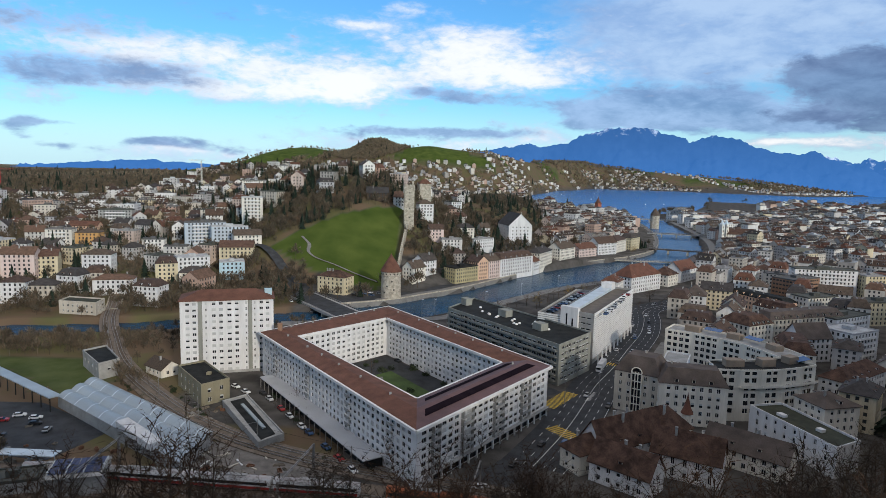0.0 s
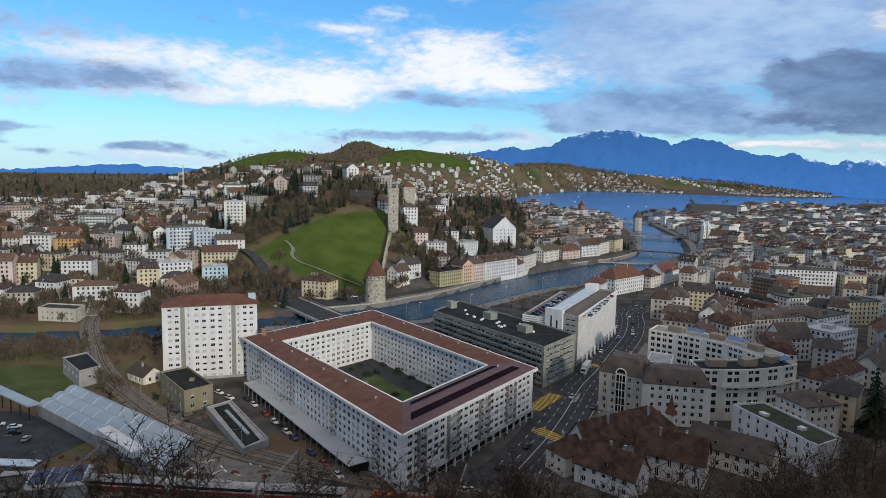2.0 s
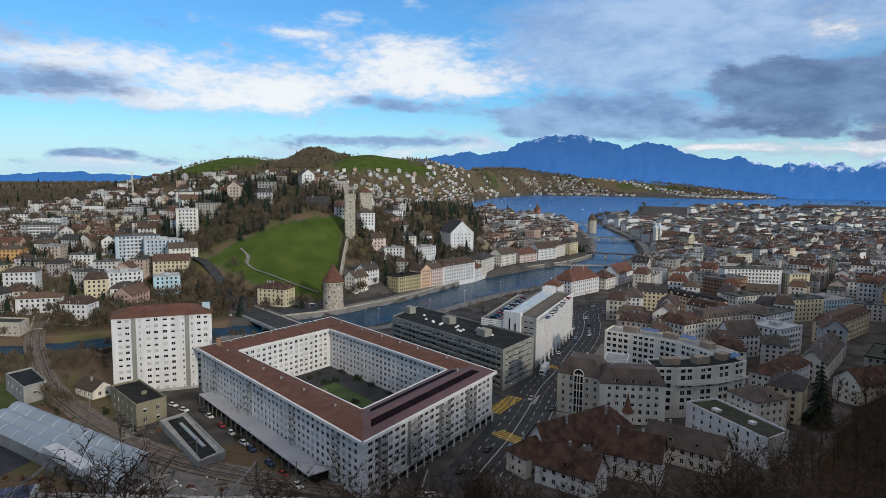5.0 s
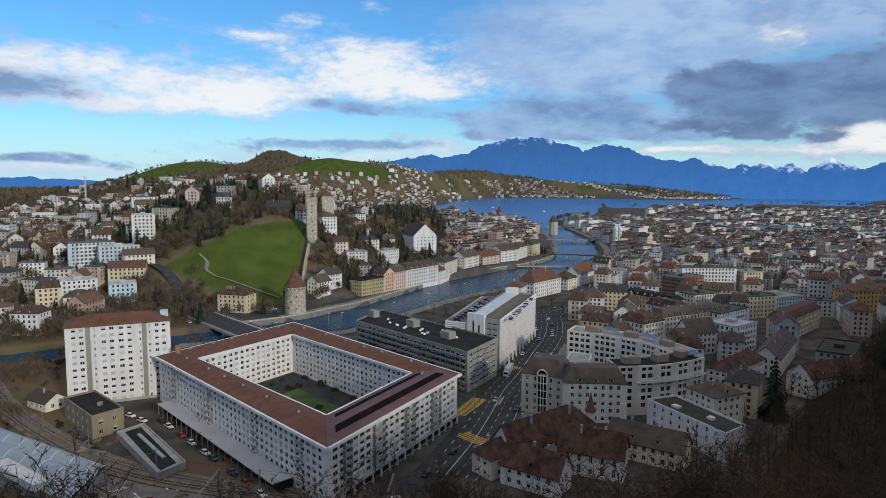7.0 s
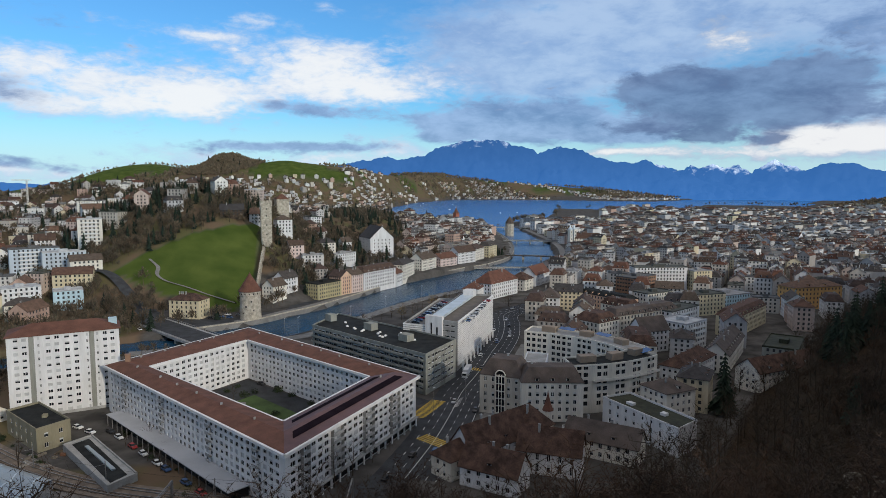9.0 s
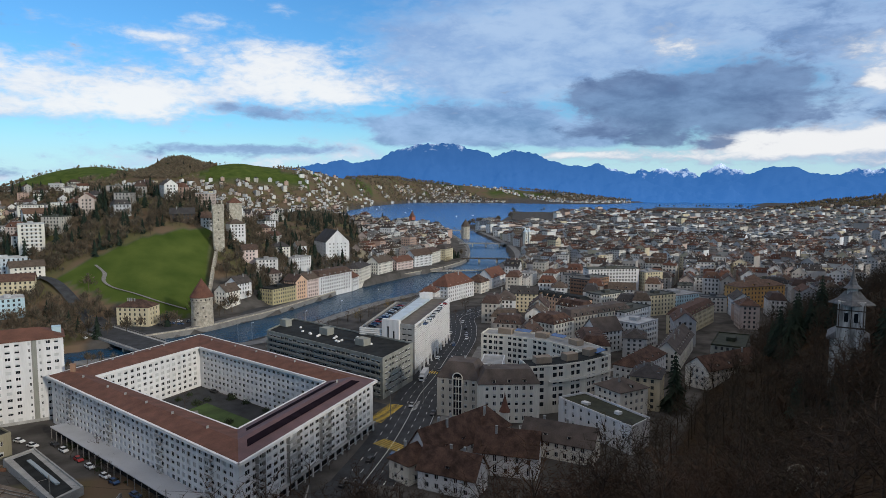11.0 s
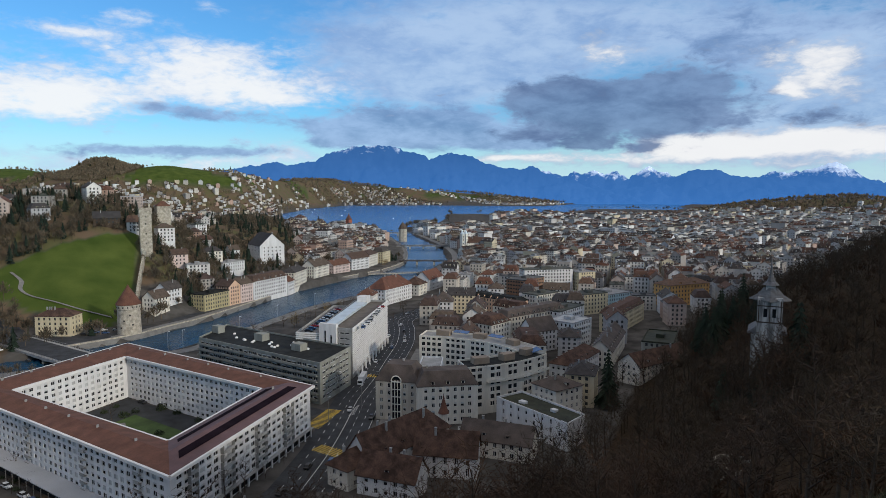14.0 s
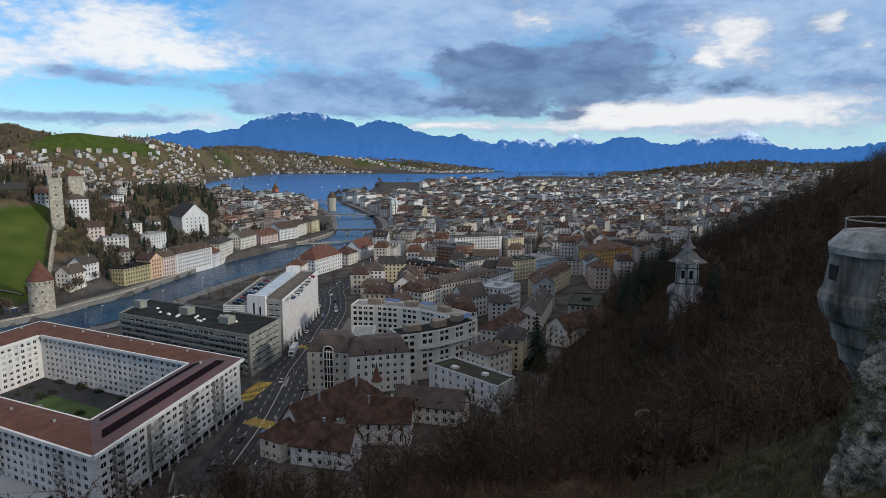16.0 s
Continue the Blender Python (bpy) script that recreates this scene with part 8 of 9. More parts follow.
def gantry(x, y, turn, span, h=8.0):
    ob = thing("catenary_gantry", x, y, 0, turn, "grey steel catenary gantry over the tracks", "gantry", "catenary gantries")
    for sx in (-span / 2, span / 2):
        s = Shape()
        for dx in (-0.3, 0.3):
            s.box(sx + dx - 0.08, sx + dx + 0.08, -0.3, -0.14, -1, h)
            s.box(sx + dx - 0.08, sx + dx + 0.08, 0.14, 0.3, -1, h)
        for k in range(8):
            s.tube((sx - 0.3, -0.22, k * h / 8), (sx + 0.3, -0.22, (k + 1) * h / 8), 0.05, 0.05, 4)
        part("post", s, M_STEEL, ob)
    s = Shape()
    for z in (h - 0.6, h):
        s.box(-span / 2, span / 2, -0.1, 0.1, z - 0.08, z + 0.08)
    for k in range(int(span)):
        s.tube((-span / 2 + k, 0, h - 0.6), (-span / 2 + k + 1, 0, h if k % 2 == 0 else h - 0.6), 0.05, 0.05, 4)
    part("beam", s, M_STEEL, ob)


for x, y, t, w in ((-40, 178, 80, 26), (-98, 180, 88, 24), (10, 170, 78, 24), (-150, 183, 90, 22)):
    gantry(x, y, t, w)
for x, y in ((-60, 209), (-86, 226), (-110, 249), (-133, 275), (-155, 305), (-26, 190), (-176, 340), (-196, 380)):
    ob = thing("catenary_mast", x, y, 0, 0, "single grey catenary mast beside the track", "mast", "catenary masts")
    s = Shape()
    s.box(-0.12, 0.12, -0.12, 0.12, -1, 8)
    part("post", s, M_STEEL, ob)
    s = Shape()
    s.tube((0, 0, 7), (-2.2, -2.4, 7.4), 0.05, 0.05, 4)
    part("arm", s, M_STEEL, ob)
s = Shape()
for (ax, ay), (bx, by) in zip(RAIL_CURVE[20:-2], RAIL_CURVE[21:-1]):
    s.tube((ax, ay, 7.0), (bx, by, 7.0), 0.03, 0.03, 3)
solid("contact_wire", s, M_BITUMEN, "overhead wire above the curved track", "wire")
# lumber and rubble in the yard
for k in range(14):
    s = Shape()
    s.box(-2.5, 2.5, -0.25, 0.25, 0, 0.4)
    x, y = R8.uniform(-78, -50), R8.uniform(186, 200)
    solid("timber_beam", s, R8.choice((M_BEIGE, M_FRAME, M_OFFWHITE)), "stacked pale timber beam in the railway yard", "beam", "timber", at=pose(x, y, 0.0, 0, 0, R8.uniform(0, 180)))
s = Shape()
s.prism([(-86, 190), (-40, 184), (-30, 188), (-62, 206), (-90, 212)], -0.5, 0.12)
solid("yard", s, material("yard_gravel", (0.17, 0.155, 0.14), vary=0.35, scale=0.3, fine=2), "grey gravel yard", "yard", kind="structure")

# ---------------------------------------------------------------- vehicles
CAR_PAINT = [material("car_paint_" + n, c, rough=0.3, vary=0.05, bump=0, spec=0.5) for n, c in (("white", (0.7, 0.7, 0.7)), ("black", (0.02, 0.02, 0.022)), ("silver", (0.35, 0.36, 0.37)), ("red", (0.35, 0.03, 0.03)), ("blue", (0.04, 0.09, 0.2)))]
CAR_WORDS = ("white", "black", "silver", "red", "blue")
M_TYRE = material("tyre", (0.02, 0.02, 0.02), vary=0.1)


def car_meshes(paint):
    body, cabin, wheel = Shape(), Shape(), Shape()
    prof = [(-2.15, 0.35), (-2.2, 0.75), (-2.05, 0.95), (-1.0, 1.0), (1.1, 1.0), (2.0, 0.85), (2.2, 0.6), (2.15, 0.35)]
    for sg in (1, -1):
        body.face([(x, sg * 0.88, z) for x, z in prof][::sg])
    for (x0, z0), (x1, z1) in zip(prof, prof[1:] + prof[:1]):
        body.face([(x0, -0.88, z0), (x0, 0.88, z0), (x1, 0.88, z1), (x1, -0.88, z1)])
    base, top = [(-1.85, -.82), (1.0, -.82), (1.0, .82), (-1.85, .82)], [(-1.45, -.66), (0.25, -.66), (0.25, .66), (-1.45, .66)]
    for i in range(4):
        j = (i + 1) % 4
        cabin.face([(*base[i], 0.98), (*base[j], 0.98), (*top[j], 1.45), (*top[i], 1.45)], 0)
    cabin.face([(*p, 1.46) for p in top], 1)
    wheel.tube((0, -0.11, 0), (0, 0.11, 0), 0.33, 0.33, 10)
    wheel.face([(0.33 * math.cos(k * .628), -0.11, 0.33 * math.sin(k * .628)) for k in range(10)])
    return body.mesh("body", [paint]), cabin.mesh("cabin", [M_PANE, paint]), wheel.mesh("wheel", [M_TYRE])


CARS = {}


def car(k, x, y, z, turn):
    m = pose(x, y, z, 0, 0, turn)
    if k in CARS:
        return copy_thing(CARS[k], m)
    ob = thing("car", 0, 0, 0, 0, CAR_WORDS[k] + " car standing on the asphalt", "car", "cars")
    b, c, w = car_meshes(CAR_PAINT[k])
    part("body", b, None, ob)
    part("cabin", c, None, ob, "dark glazed cabin")
    for sx in (-1.35, 1.35):
        for sy in (-0.8, 0.8):
            o = part("wheel", w, None, ob)
            o.matrix_basis = pose(sx, sy, 0.33)
    ob.matrix_world = m
    CARS[k] = ob
    return ob


def lorry(x, y, turn, L, paint, label):
    ob = thing("lorry", x, y, 0.06, turn, label, "lorry")
    s = Shape()
    s.box(-L / 2, L / 2 - 2.4, -1.25, 1.25, 0.9, 3.6)
    part("box_body", s, M_WHITE, ob, "pale box body")
    s = Shape()
    s.box(L / 2 - 2.2, L / 2, -1.2, 1.2, 0.5, 2.7)
    cab = part("cab", s, paint, ob)
    s = Shape()
    s.box(L / 2 + 0.01, L / 2 + 0.03, -1.0, 1.0, 1.5, 2.4)
    part("windscreen", s, M_PANE, cab)
    w = car_meshes(CAR_PAINT[0])[2]
    for sx in (-L / 2 + 1.2, -L / 2 + 2.4, L / 2 - 1.2):
        for sy in (-1.1, 1.1):
            o = part("wheel", w, None, ob)
            o.matrix_basis = pose(sx, sy, 0.5) @ Matrix.Scale(1.5, 4)


road_turn = 62
for x, y, t, k in ((13, 181, 25, 0), (92, 333, 65, 0), (96, 322, 244, 1), (99, 330, 244, 2), (86, 309, 242, 1), (109, 359, 66, 4), (121, 372, 246, 0), (124, 382, 246, 2), (110, 364, 66, 2), (61, 262, 245, 2), (35, 212, 60, 1), (129, 399, 72, 1), (133, 418, 250, 0), (150, 455, 220, 2), (24, 196, 55, 1), (116, 389, 68, 0), (67, 250, 245, 1)):
    car(k, x, y, 0.06, t)
lorry(76, 300, 245, 13, CAR_PAINT[0], "white articulated lorry on the main road")
lorry(46, 208, 150, 10, CAR_PAINT[4], "blue and white lorry at the crossing")
for i in range(11):
    t = i / 11
    car(R8.randrange(5), 56 + 29 * t, 329 + 58 * t, 20.2, -28)
for i in range(8):
    t = i / 8
    car(R8.randrange(5), 80 + 27 * t, 312 + 58 * t, 23.65, 150 if i % 3 else 62)
for x, y, t in ((-2, 226, 55), (4, 234, 55), (10, 242, 58), (16, 249, 58), (-40, 290, 120), (-12, 296, -55), (-20, 304, -50)):
    car(R8.randrange(5), x, y, 0.04, t)
for x, y, t, k in ((-150, 226, 20, 0), (-153, 221, 20, 3), (-143, 224, 20, 0), (-140, 219, 20, 1), (-160, 219, 30, 2), (-146, 209, 10, 1), (-133, 214, 100, 2), (-84, 262, -40, 0), (-78, 256, -40, 0), (-70, 268, 15, 0), (-58, 250, -55, 1), (-52, 241, -55, 2), (-46, 232, -55, 0), (-40, 223, -55, 1), (-34, 214, -55, 4)):
    car(k, x, y, 0.1, t)
for x, y, t, k in ((-50, 462, -20, 4), (-56, 466, -20, 4), (-52, 472, -10, 0), (-45, 470, 0, 2), (-62, 462, -20, 1), (-96, 458, 60, 1), (-104, 466, 60, 2), (-100, 430, 118, 0), (-80, 396, 118, 1)):
    car(k, x, y, 1.3 if y < 445 and x < -70 else 0.3, t)
# lamp posts along the river and road
for i, (x, y) in enumerate(((-4, 406), (-12, 404), (30, 436), (58, 470), (92, 512), (50, 252), (62, 286), (79, 322), (104, 372), (66, 262), (38, 238))):
    m = pose(x, y, 0.2, 0, 0, 40)
    if i == 0:
        ob = thing("street_lamp", 0, 0, 0, 0, "tall grey street lamp on a slim mast", "lamp", "street lamps")
        s = Shape()
        s.tube((0, 0, -0.3), (0, 0, 10), 0.12, 0.07, 8)
        part("mast", s, M_STEEL, ob)
        s = Shape()
        s.box(-0.2, 1.4, -0.15, 0.15, 9.95, 10.1)
        part("lamp_head", s, M_FRAME, ob)
        ob.matrix_world = m
        lamp0 = ob
    else:
        copy_thing(lamp0, m)
# cranes on the skyline
def crane(x, y, h, jib, turn, mat, label):
    ob = thing("tower_crane", x, y, height(x, y), turn, label, "crane")
    s = Shape()
    for dx, dy in ((-.8, -.8), (.8, -.8), (.8, .8), (-.8, .8)):
        s.tube((dx, dy, -2), (dx, dy, h), .22, .22, 4)
    for k in range(int(h / 3)):
        s.tube((-.8, -.8, k * 3), (.8, -.8, k * 3 + 3), .14, .14, 3)
        s.tube((.8, .8, k * 3), (-.8, .8, k * 3 + 3), .14, .14, 3)
    part("mast", s, mat, ob)
    s = Shape()
    for dy, z in ((-.6, h), (.6, h), (0, h + 1.4)):
        s.tube((-jib * .3, dy, z), (jib, dy, z), .25, .2, 4)
    for k in range(int(jib / 3)):
        s.tube((k * 3, -.6, h), (k * 3 + 1.5, 0, h + 1.4), .12, .12, 3)
    part("jib", s, mat, ob)


crane(-395, 1075, 46, 22, 170, M_OFFWHITE, "pale tower crane on the hillside")
crane(-640, 950, 30, 18, 20, M_TRAINRED, "red tower crane beyond the houses")

# ---------------------------------------------------------------- on the wooded slope
M_TOWERWALL = material("stained_plaster", (0.46, 0.45, 0.43), vary=0.75, scale=0.7, fine=3, streak=True)
chap = thing("hill_house_tower", 164, 147, 30, 42, "small white hillside tower with a dark pagoda roof and spire", "tower")
s = Shape()
s.prism([(-3.4, -3.4), (3.4, -3.4), (3.4, 3.4), (-3.4, 3.4)], -8, 29.6)
part("wall", s, M_TOWERWALL, chap)
M_ZINC = material("weathered_grey_slate", (0.13, 0.13, 0.135), vary=0.4, scale=0.8)
s = Shape()
s.lathe([(5.9, 28.6), (5.8, 28.9), (3.7, 30.2), (2.5, 31.6), (1.9, 32.4)], 4)
part("lower_roof", s, M_ZINC, chap, "dark flared lower roof")
s = Shape()
s.prism([(-1.3, -1.3), (1.3, -1.3), (1.3, 1.3), (-1.3, 1.3)], 31.6, 33.4)
part("lantern", s, M_TOWERWALL, chap)
s = Shape()
s.lathe([(2.4, 33.2), (1.3, 34.2), (0.6, 36.0), (0.3, 38.2), (0.05, 42.0)], 8)
part("spire", s, M_ZINC, chap, "slim dark spire")
for k in range(4):
    for u in (-1.2, 1.2):
        s = Shape()
        s.box(u - 0.5, u + 0.5, -3.46, -3.38, 23.8, 26.4, 0, pose(0, 0, 0, 0, 0, 90 * k))
        part("window", s, M_PANE, chap)
    s = Shape()
    s.box(-3.5, 3.5, -3.52, -3.38, 22.0, 22.4, 0, pose(0, 0, 0, 0, 0, 90 * k))
    s.box(-3.5, 3.5, -3.52, -3.38, 27.0, 27.3, 0, pose(0, 0, 0, 0, 0, 90 * k))
    for u in (-3.0, 0, 3.0):
        s.box(u - 0.12, u + 0.12, -3.5, -3.38, 22.4, 28.8, 0, pose(0, 0, 0, 0, 0, 90 * k))
    part("timber_band", s, M_BARK, chap, "dark timber bands")
s = Shape()
s.prism([(3, -4), (13, -4), (13, 5), (3, 5)], -4, 17.5)
part("wing", s, M_TOWERWALL, chap)
s = Shape()
s.prism([(2, -5), (14, -5), (14, 6), (2, 6)], 17.4, 17.9)
s.face([(2, -5, 17.9), (14, -5, 17.9), (12, 0.5, 22), (4, 0.5, 22)])
s.face([(14, 6, 17.9), (2, 6, 17.9), (4, 0.5, 22), (12, 0.5, 22)])
s.face([(2, 6, 17.9), (2, -5, 17.9), (4, 0.5, 22)])
s.face([(14, -5, 17.9), (14, 6, 17.9), (12, 0.5, 22)])
part("wing_roof", s, M_ZINC, chap)
basin = thing("round_basin", 108, 104, height(108, 104) + 1, 0, "round stone terrace wall among the trees", "wall")
s = Shape()
s.lathe([(4.4, -4), (4.4, 1.0), (4.0, 1.0), (4.0, -3)], 24)
part("wall", s, M_STONE, basin)

# ---------------------------------------------------------------- the castle corner beside the eye
def rough_wall(cols, rows, fn, amp, seed, sc=1.1):
    v, f = [], []
    for i in range(cols + 1):
        for j in range(rows + 1):
            p = Vector(fn(i / cols, j / rows))
            q = Vector((noise.fractal(p * sc + Vector((seed, 0, 0)), 1.0, 2.0, 5), noise.fractal(p * sc + Vector((0, seed, 9)), 1.0, 2.0, 5), noise.fractal(p * sc + Vector((3, 1, seed)), 1.0, 2.0, 4)))
            v.append(p + q * amp)
    for i in range(cols):
        for j in range(rows):
            k = i * (rows + 1) + j
            f.append((k, k + rows + 1, k + rows + 2, k + 1))
    return v, f


M_CASTLE = material("weathered_castle_stone", (0.20, 0.19, 0.165), vary=0.98, scale=6.0, fine=30, bump=1.0, rough=0.95, dist=0.03)
M_TURRET = material("smooth_turret_stone", (0.165, 0.16, 0.145), vary=0.95, scale=2.2, fine=14, bump=0.4, rough=0.9, dist=0.02, streak=True)
bast = thing("bastion", 0, 0, 0, 0, "rough mossy stone bastion wall", "wall", kind="structure")
# the leaning corner of the wall: turn, dip, distance from the terrace
CORNER = ((62.4, 3.0, 12.3), (61.9, 7.5, 12.0), (61.5, 11.7, 11.7), (60.9, 15.3, 11.4), (60.5, 18.5, 11.0), (59.9, 21.4, 10.6), (59.0, 25.2, 10.2), (58.0, 29.5, 9.8), (56.8, 35.0, 9.4), (55.4, 42.0, 9.0))


def bast_fn(u, t):
    # from the far back, round the corner, towards the terrace
    q = t * (len(CORNER) - 1)
    i = min(int(q), len(CORNER) - 2)
    a, e, d = (CORNER[i][k] + (CORNER[i + 1][k] - CORNER[i][k]) * (q - i) for k in range(3))
    x, y, z = math.sin(radians(a)) * d, math.cos(radians(a)) * d, 92 - d * math.tan(radians(e))
    w = (u - 0.35) / 0.65
    if w < 0:
        w = (-w * 0.35 / 0.65) / 0.35
        return (x + 4.0 * w ** 1.6, y + 0.9 * w ** 1.6, z)
    return (x + 2.4 * w ** 2.2, y - 8.0 * w ** 2.2, z)


def stones(cols, rows, fn):
    v, f = rough_wall(cols, rows, fn, 0.055, 4.0, 5.0)
    out = Vector((-0.9, 0.2, 0.35))
    for k in range(len(v)):
        p = v[k]
        d = noise.voronoi(Vector((p.x * 3.4, p.y * 3.4, p.z * 2.6 + p.y)))[0]
        v[k] = p + out * (min(0.05, (d[1] - d[0]) * 0.3) + 0.035 * noise.noise(p * 9) + 0.02 * noise.noise(p * 23))
    return v, f


v, f = stones(150, 240, bast_fn)
part("wall", mesh_from("wall", v, f, [M_CASTLE]), None, bast)
M_MOSS = material("wall_moss", (0.06, 0.065, 0.03), tints=((0.09, 0.08, 0.05), (0.045, 0.06, 0.02)), per_island=True, vary=0.3, bump=0)
s = Shape()
for _ in range(1500):
    u, t = 0.35 + abs(R8.gauss(0.0, 0.25)), R8.uniform(0.15, 0.95)
    p = Vector(bast_fn(min(max(u, 0), 1), t)) + Vector((-0.05, 0, 0.05))
    if noise.noise(p * 1.6) < 0.08:
        continue
    for _ in range(3):
        e = p + Vector((R8.gauss(-.04, .05), R8.gauss(0, .05), R8.uniform(-.12, .05)))
        w = Vector((R8.gauss(0, 1), R8.gauss(0, 1), R8.gauss(0, 1))).normalized() * 0.014
        s.face([p - w, p + w, e])
part("moss", s, M_MOSS, bast, "dry moss and hanging grass")
btz = thing("bartizan", 11.47, 6.1, 0, 10, "round grey stone corner turret with a shallow stone cap", "turret")
s = Shape()
s.lathe([(0.2, 87.9), (0.42, 88.3), (0.54, 88.5), (0.60, 88.56), (0.66, 88.84), (0.74, 88.9), (0.79, 89.2), (0.90, 89.3), (0.97, 89.46), (1.0, 89.6), (0.97, 89.72), (0.92, 89.78), (0.86, 90.3), (0.88, 90.4)], 56)
part("body", s.mesh("body", [M_TURRET], False), None, btz)
s = Shape()
s.lathe([(0.86, 90.36), (0.95, 90.40), (0.96, 90.50), (0.92, 90.54), (0.72, 90.76), (0.0, 90.80)], 8)
part("cap", s, material("pale_cap_stone", (0.34, 0.34, 0.33), vary=0.55, scale=4, fine=18, bump=0.5, dist=0.02), btz, "pale stone cap")
for k in range(3):
    s = Shape()
    s.box(-0.11, 0.11, -0.90, -0.80, 89.95, 90.2, 0, pose(0, 0, 0, 0, 0, 230 + 60 * k))
    part("loophole", s, M_BITUMEN, btz, "dark narrow loophole")
s = Shape()
for k in range(24):
    a0, a1 = 2 * math.pi * k / 24, 2 * math.pi * (k + 1) / 24
    s.tube((0.66 * math.cos(a0), 0.66 * math.sin(a0), 90.95), (0.66 * math.cos(a1), 0.66 * math.sin(a1), 90.95), 0.014, 0.014, 5)
    if k % 8 == 0:
        s.tube((0.66 * math.cos(a0), 0.66 * math.sin(a0), 90.7), (0.66 * math.cos(a0), 0.66 * math.sin(a0), 90.95), 0.014, 0.014, 5)
part("rail", s, M_STEEL, btz, "thin iron rail")

# crest of the bank: turn, dip, distance
CREST = ((24, 39.0, 8.0), (32, 33.5, 8.8), (41.6, 28.4, 10.0), (45.9, 27.2, 10.6), (49.6, 25.9, 11.2), (52.5, 23.4, 11.8), (56.5, 21.0, 12.4), (59.5, 18.9, 12.8), (66, 16.5, 13.2), (78, 14.0, 13.4))


def bank_fn(u, t):
    a = 24 + 54 * u
    k = max(i for i in range(len(CREST) - 1) if CREST[i][0] <= a)
    fr = (a - CREST[k][0]) / (CREST[k + 1][0] - CREST[k][0])
    dip, crest = (CREST[k][i] + (CREST[k + 1][i] - CREST[k][i]) * fr for i in (1, 2))
    zc = 92 - crest * math.tan(radians(dip)) - 0.08
    a = radians(a)
    if t < 0.6:
        d, z = 1.5 + (crest - 1.5) * t / 0.6, zc - 1.1 + 1.1 * t / 0.6
    else:
        k = (t - 0.6) / 0.4
        d, z = crest + 9 * k, zc - 11 * k
    return (math.sin(a) * d, math.cos(a) * d, z)


v, f = rough_wall(200, 130, bank_fn, 0.13, 7.0, 2.2)
M_BANK = material("mossy_earth", (0.044, 0.043, 0.020), vary=0.85, scale=2.6, fine=14, bump=0.8, rough=1.0, dist=0.04)
solid("grass_bank", mesh_from("grass_bank", v, f, [M_BANK], None, True), M_BANK, "mossy grass bank above the drop", "bank", kind="structure")
M_BLADE = material("dry_grass_blade", (0.070, 0.076, 0.026), tints=((0.17, 0.135, 0.07), (0.050, 0.062, 0.02), (0.11, 0.085, 0.045)), per_island=True, vary=0.2, bump=0)
s = Shape()
for _ in range(24000):
    u, t = R8.uniform(0.2, 0.75), R8.uniform(0.3, 0.66)
    p = Vector(bank_fn(u, t))
    l = R8.uniform(0.05, 0.22)
    e = p + Vector((R8.gauss(0, .5) * l, R8.gauss(0, .5) * l, l * R8.uniform(.4, 1)))
    w = Vector((R8.gauss(0, 1), R8.gauss(0, 1), 0)).normalized() * 0.008
    s.face([p - w + Vector((0, 0, -.05)), p + w + Vector((0, 0, -.05)), e])
solid("grass", s, M_BLADE, "tufts of dry and green grass on the bank", "grass", kind="stuff")
s = Shape()
for _ in range(22):
    u, t = R8.uniform(0.3, 0.66), R8.uniform(0.5, 0.61)
    p = Vector(bank_fn(u, t))
    for k in range(4):
        e = p + Vector((R8.gauss(0, .16), R8.gauss(0, .16), R8.uniform(-.05, .12)))
        s.tube(p, e, 0.009, 0.005, 3)
        p = e
solid("dead_twigs", s, M_BARK, "dead twigs lying in the grass", "twigs", kind="stuff")

# ---------------------------------------------------------------- bare tree tops before the view
def twig_tree(az, D, el, k, size_xy=1.0):
    x, y = math.sin(radians(az)) * D, math.cos(radians(az)) * D
    g = height(x, y)
    h0 = (17, 14, 19, 12, 16)[k]
    sz = (EYE[2] + D * math.tan(radians(el)) - g) / (h0 * 0.93)
    if 0.3 < sz < 2.2:
        SLOPE_TREES[k].put(pose(x, y, g, 0, 0, R8.uniform(0, 360)) @ Matrix.Diagonal((sz * size_xy, sz * size_xy, sz, 1)))


for az, D, el in ((-34, 96, -22), (-31, 92, -21), (-27, 88, -22), (-25, 94, -20.6), (-23.5, 84, -21), (-21.8, 92, -20.5), (-20, 86, -21.6), (-18, 96, -23.5), (-14, 100, -25.6), (-8, 104, -26.4), (-3, 104, -26.2), (0, 98, -25.6),
                  (3, 100, -24.6), (5.5, 92, -24.0), (8, 98, -24.2), (10.5, 90, -23.4), (13, 94, -24.4), (16, 88, -24.0), (19, 90, -24.4), (22, 84, -23.6), (24, 96, -24.2), (26, 104, -22.8), (27.6, 110, -21.9), (29, 118, -20.6), (30.4, 124, -20.0), (31.8, 130, -19.4), (33, 128, -18.8)):
    twig_tree(az, D, el, R8.randrange(5), 0.75)
for _ in range(16):
    az = R8.choice((R8.uniform(-33, -17), R8.uniform(-33, -17), R8.uniform(-2, 12), R8.uniform(26, 33)))
    twig_tree(az, R8.uniform(84, 112), R8.uniform(-27, -23.5) if az < 14 else R8.uniform(-24, -21.5), R8.randrange(5), 0.85)
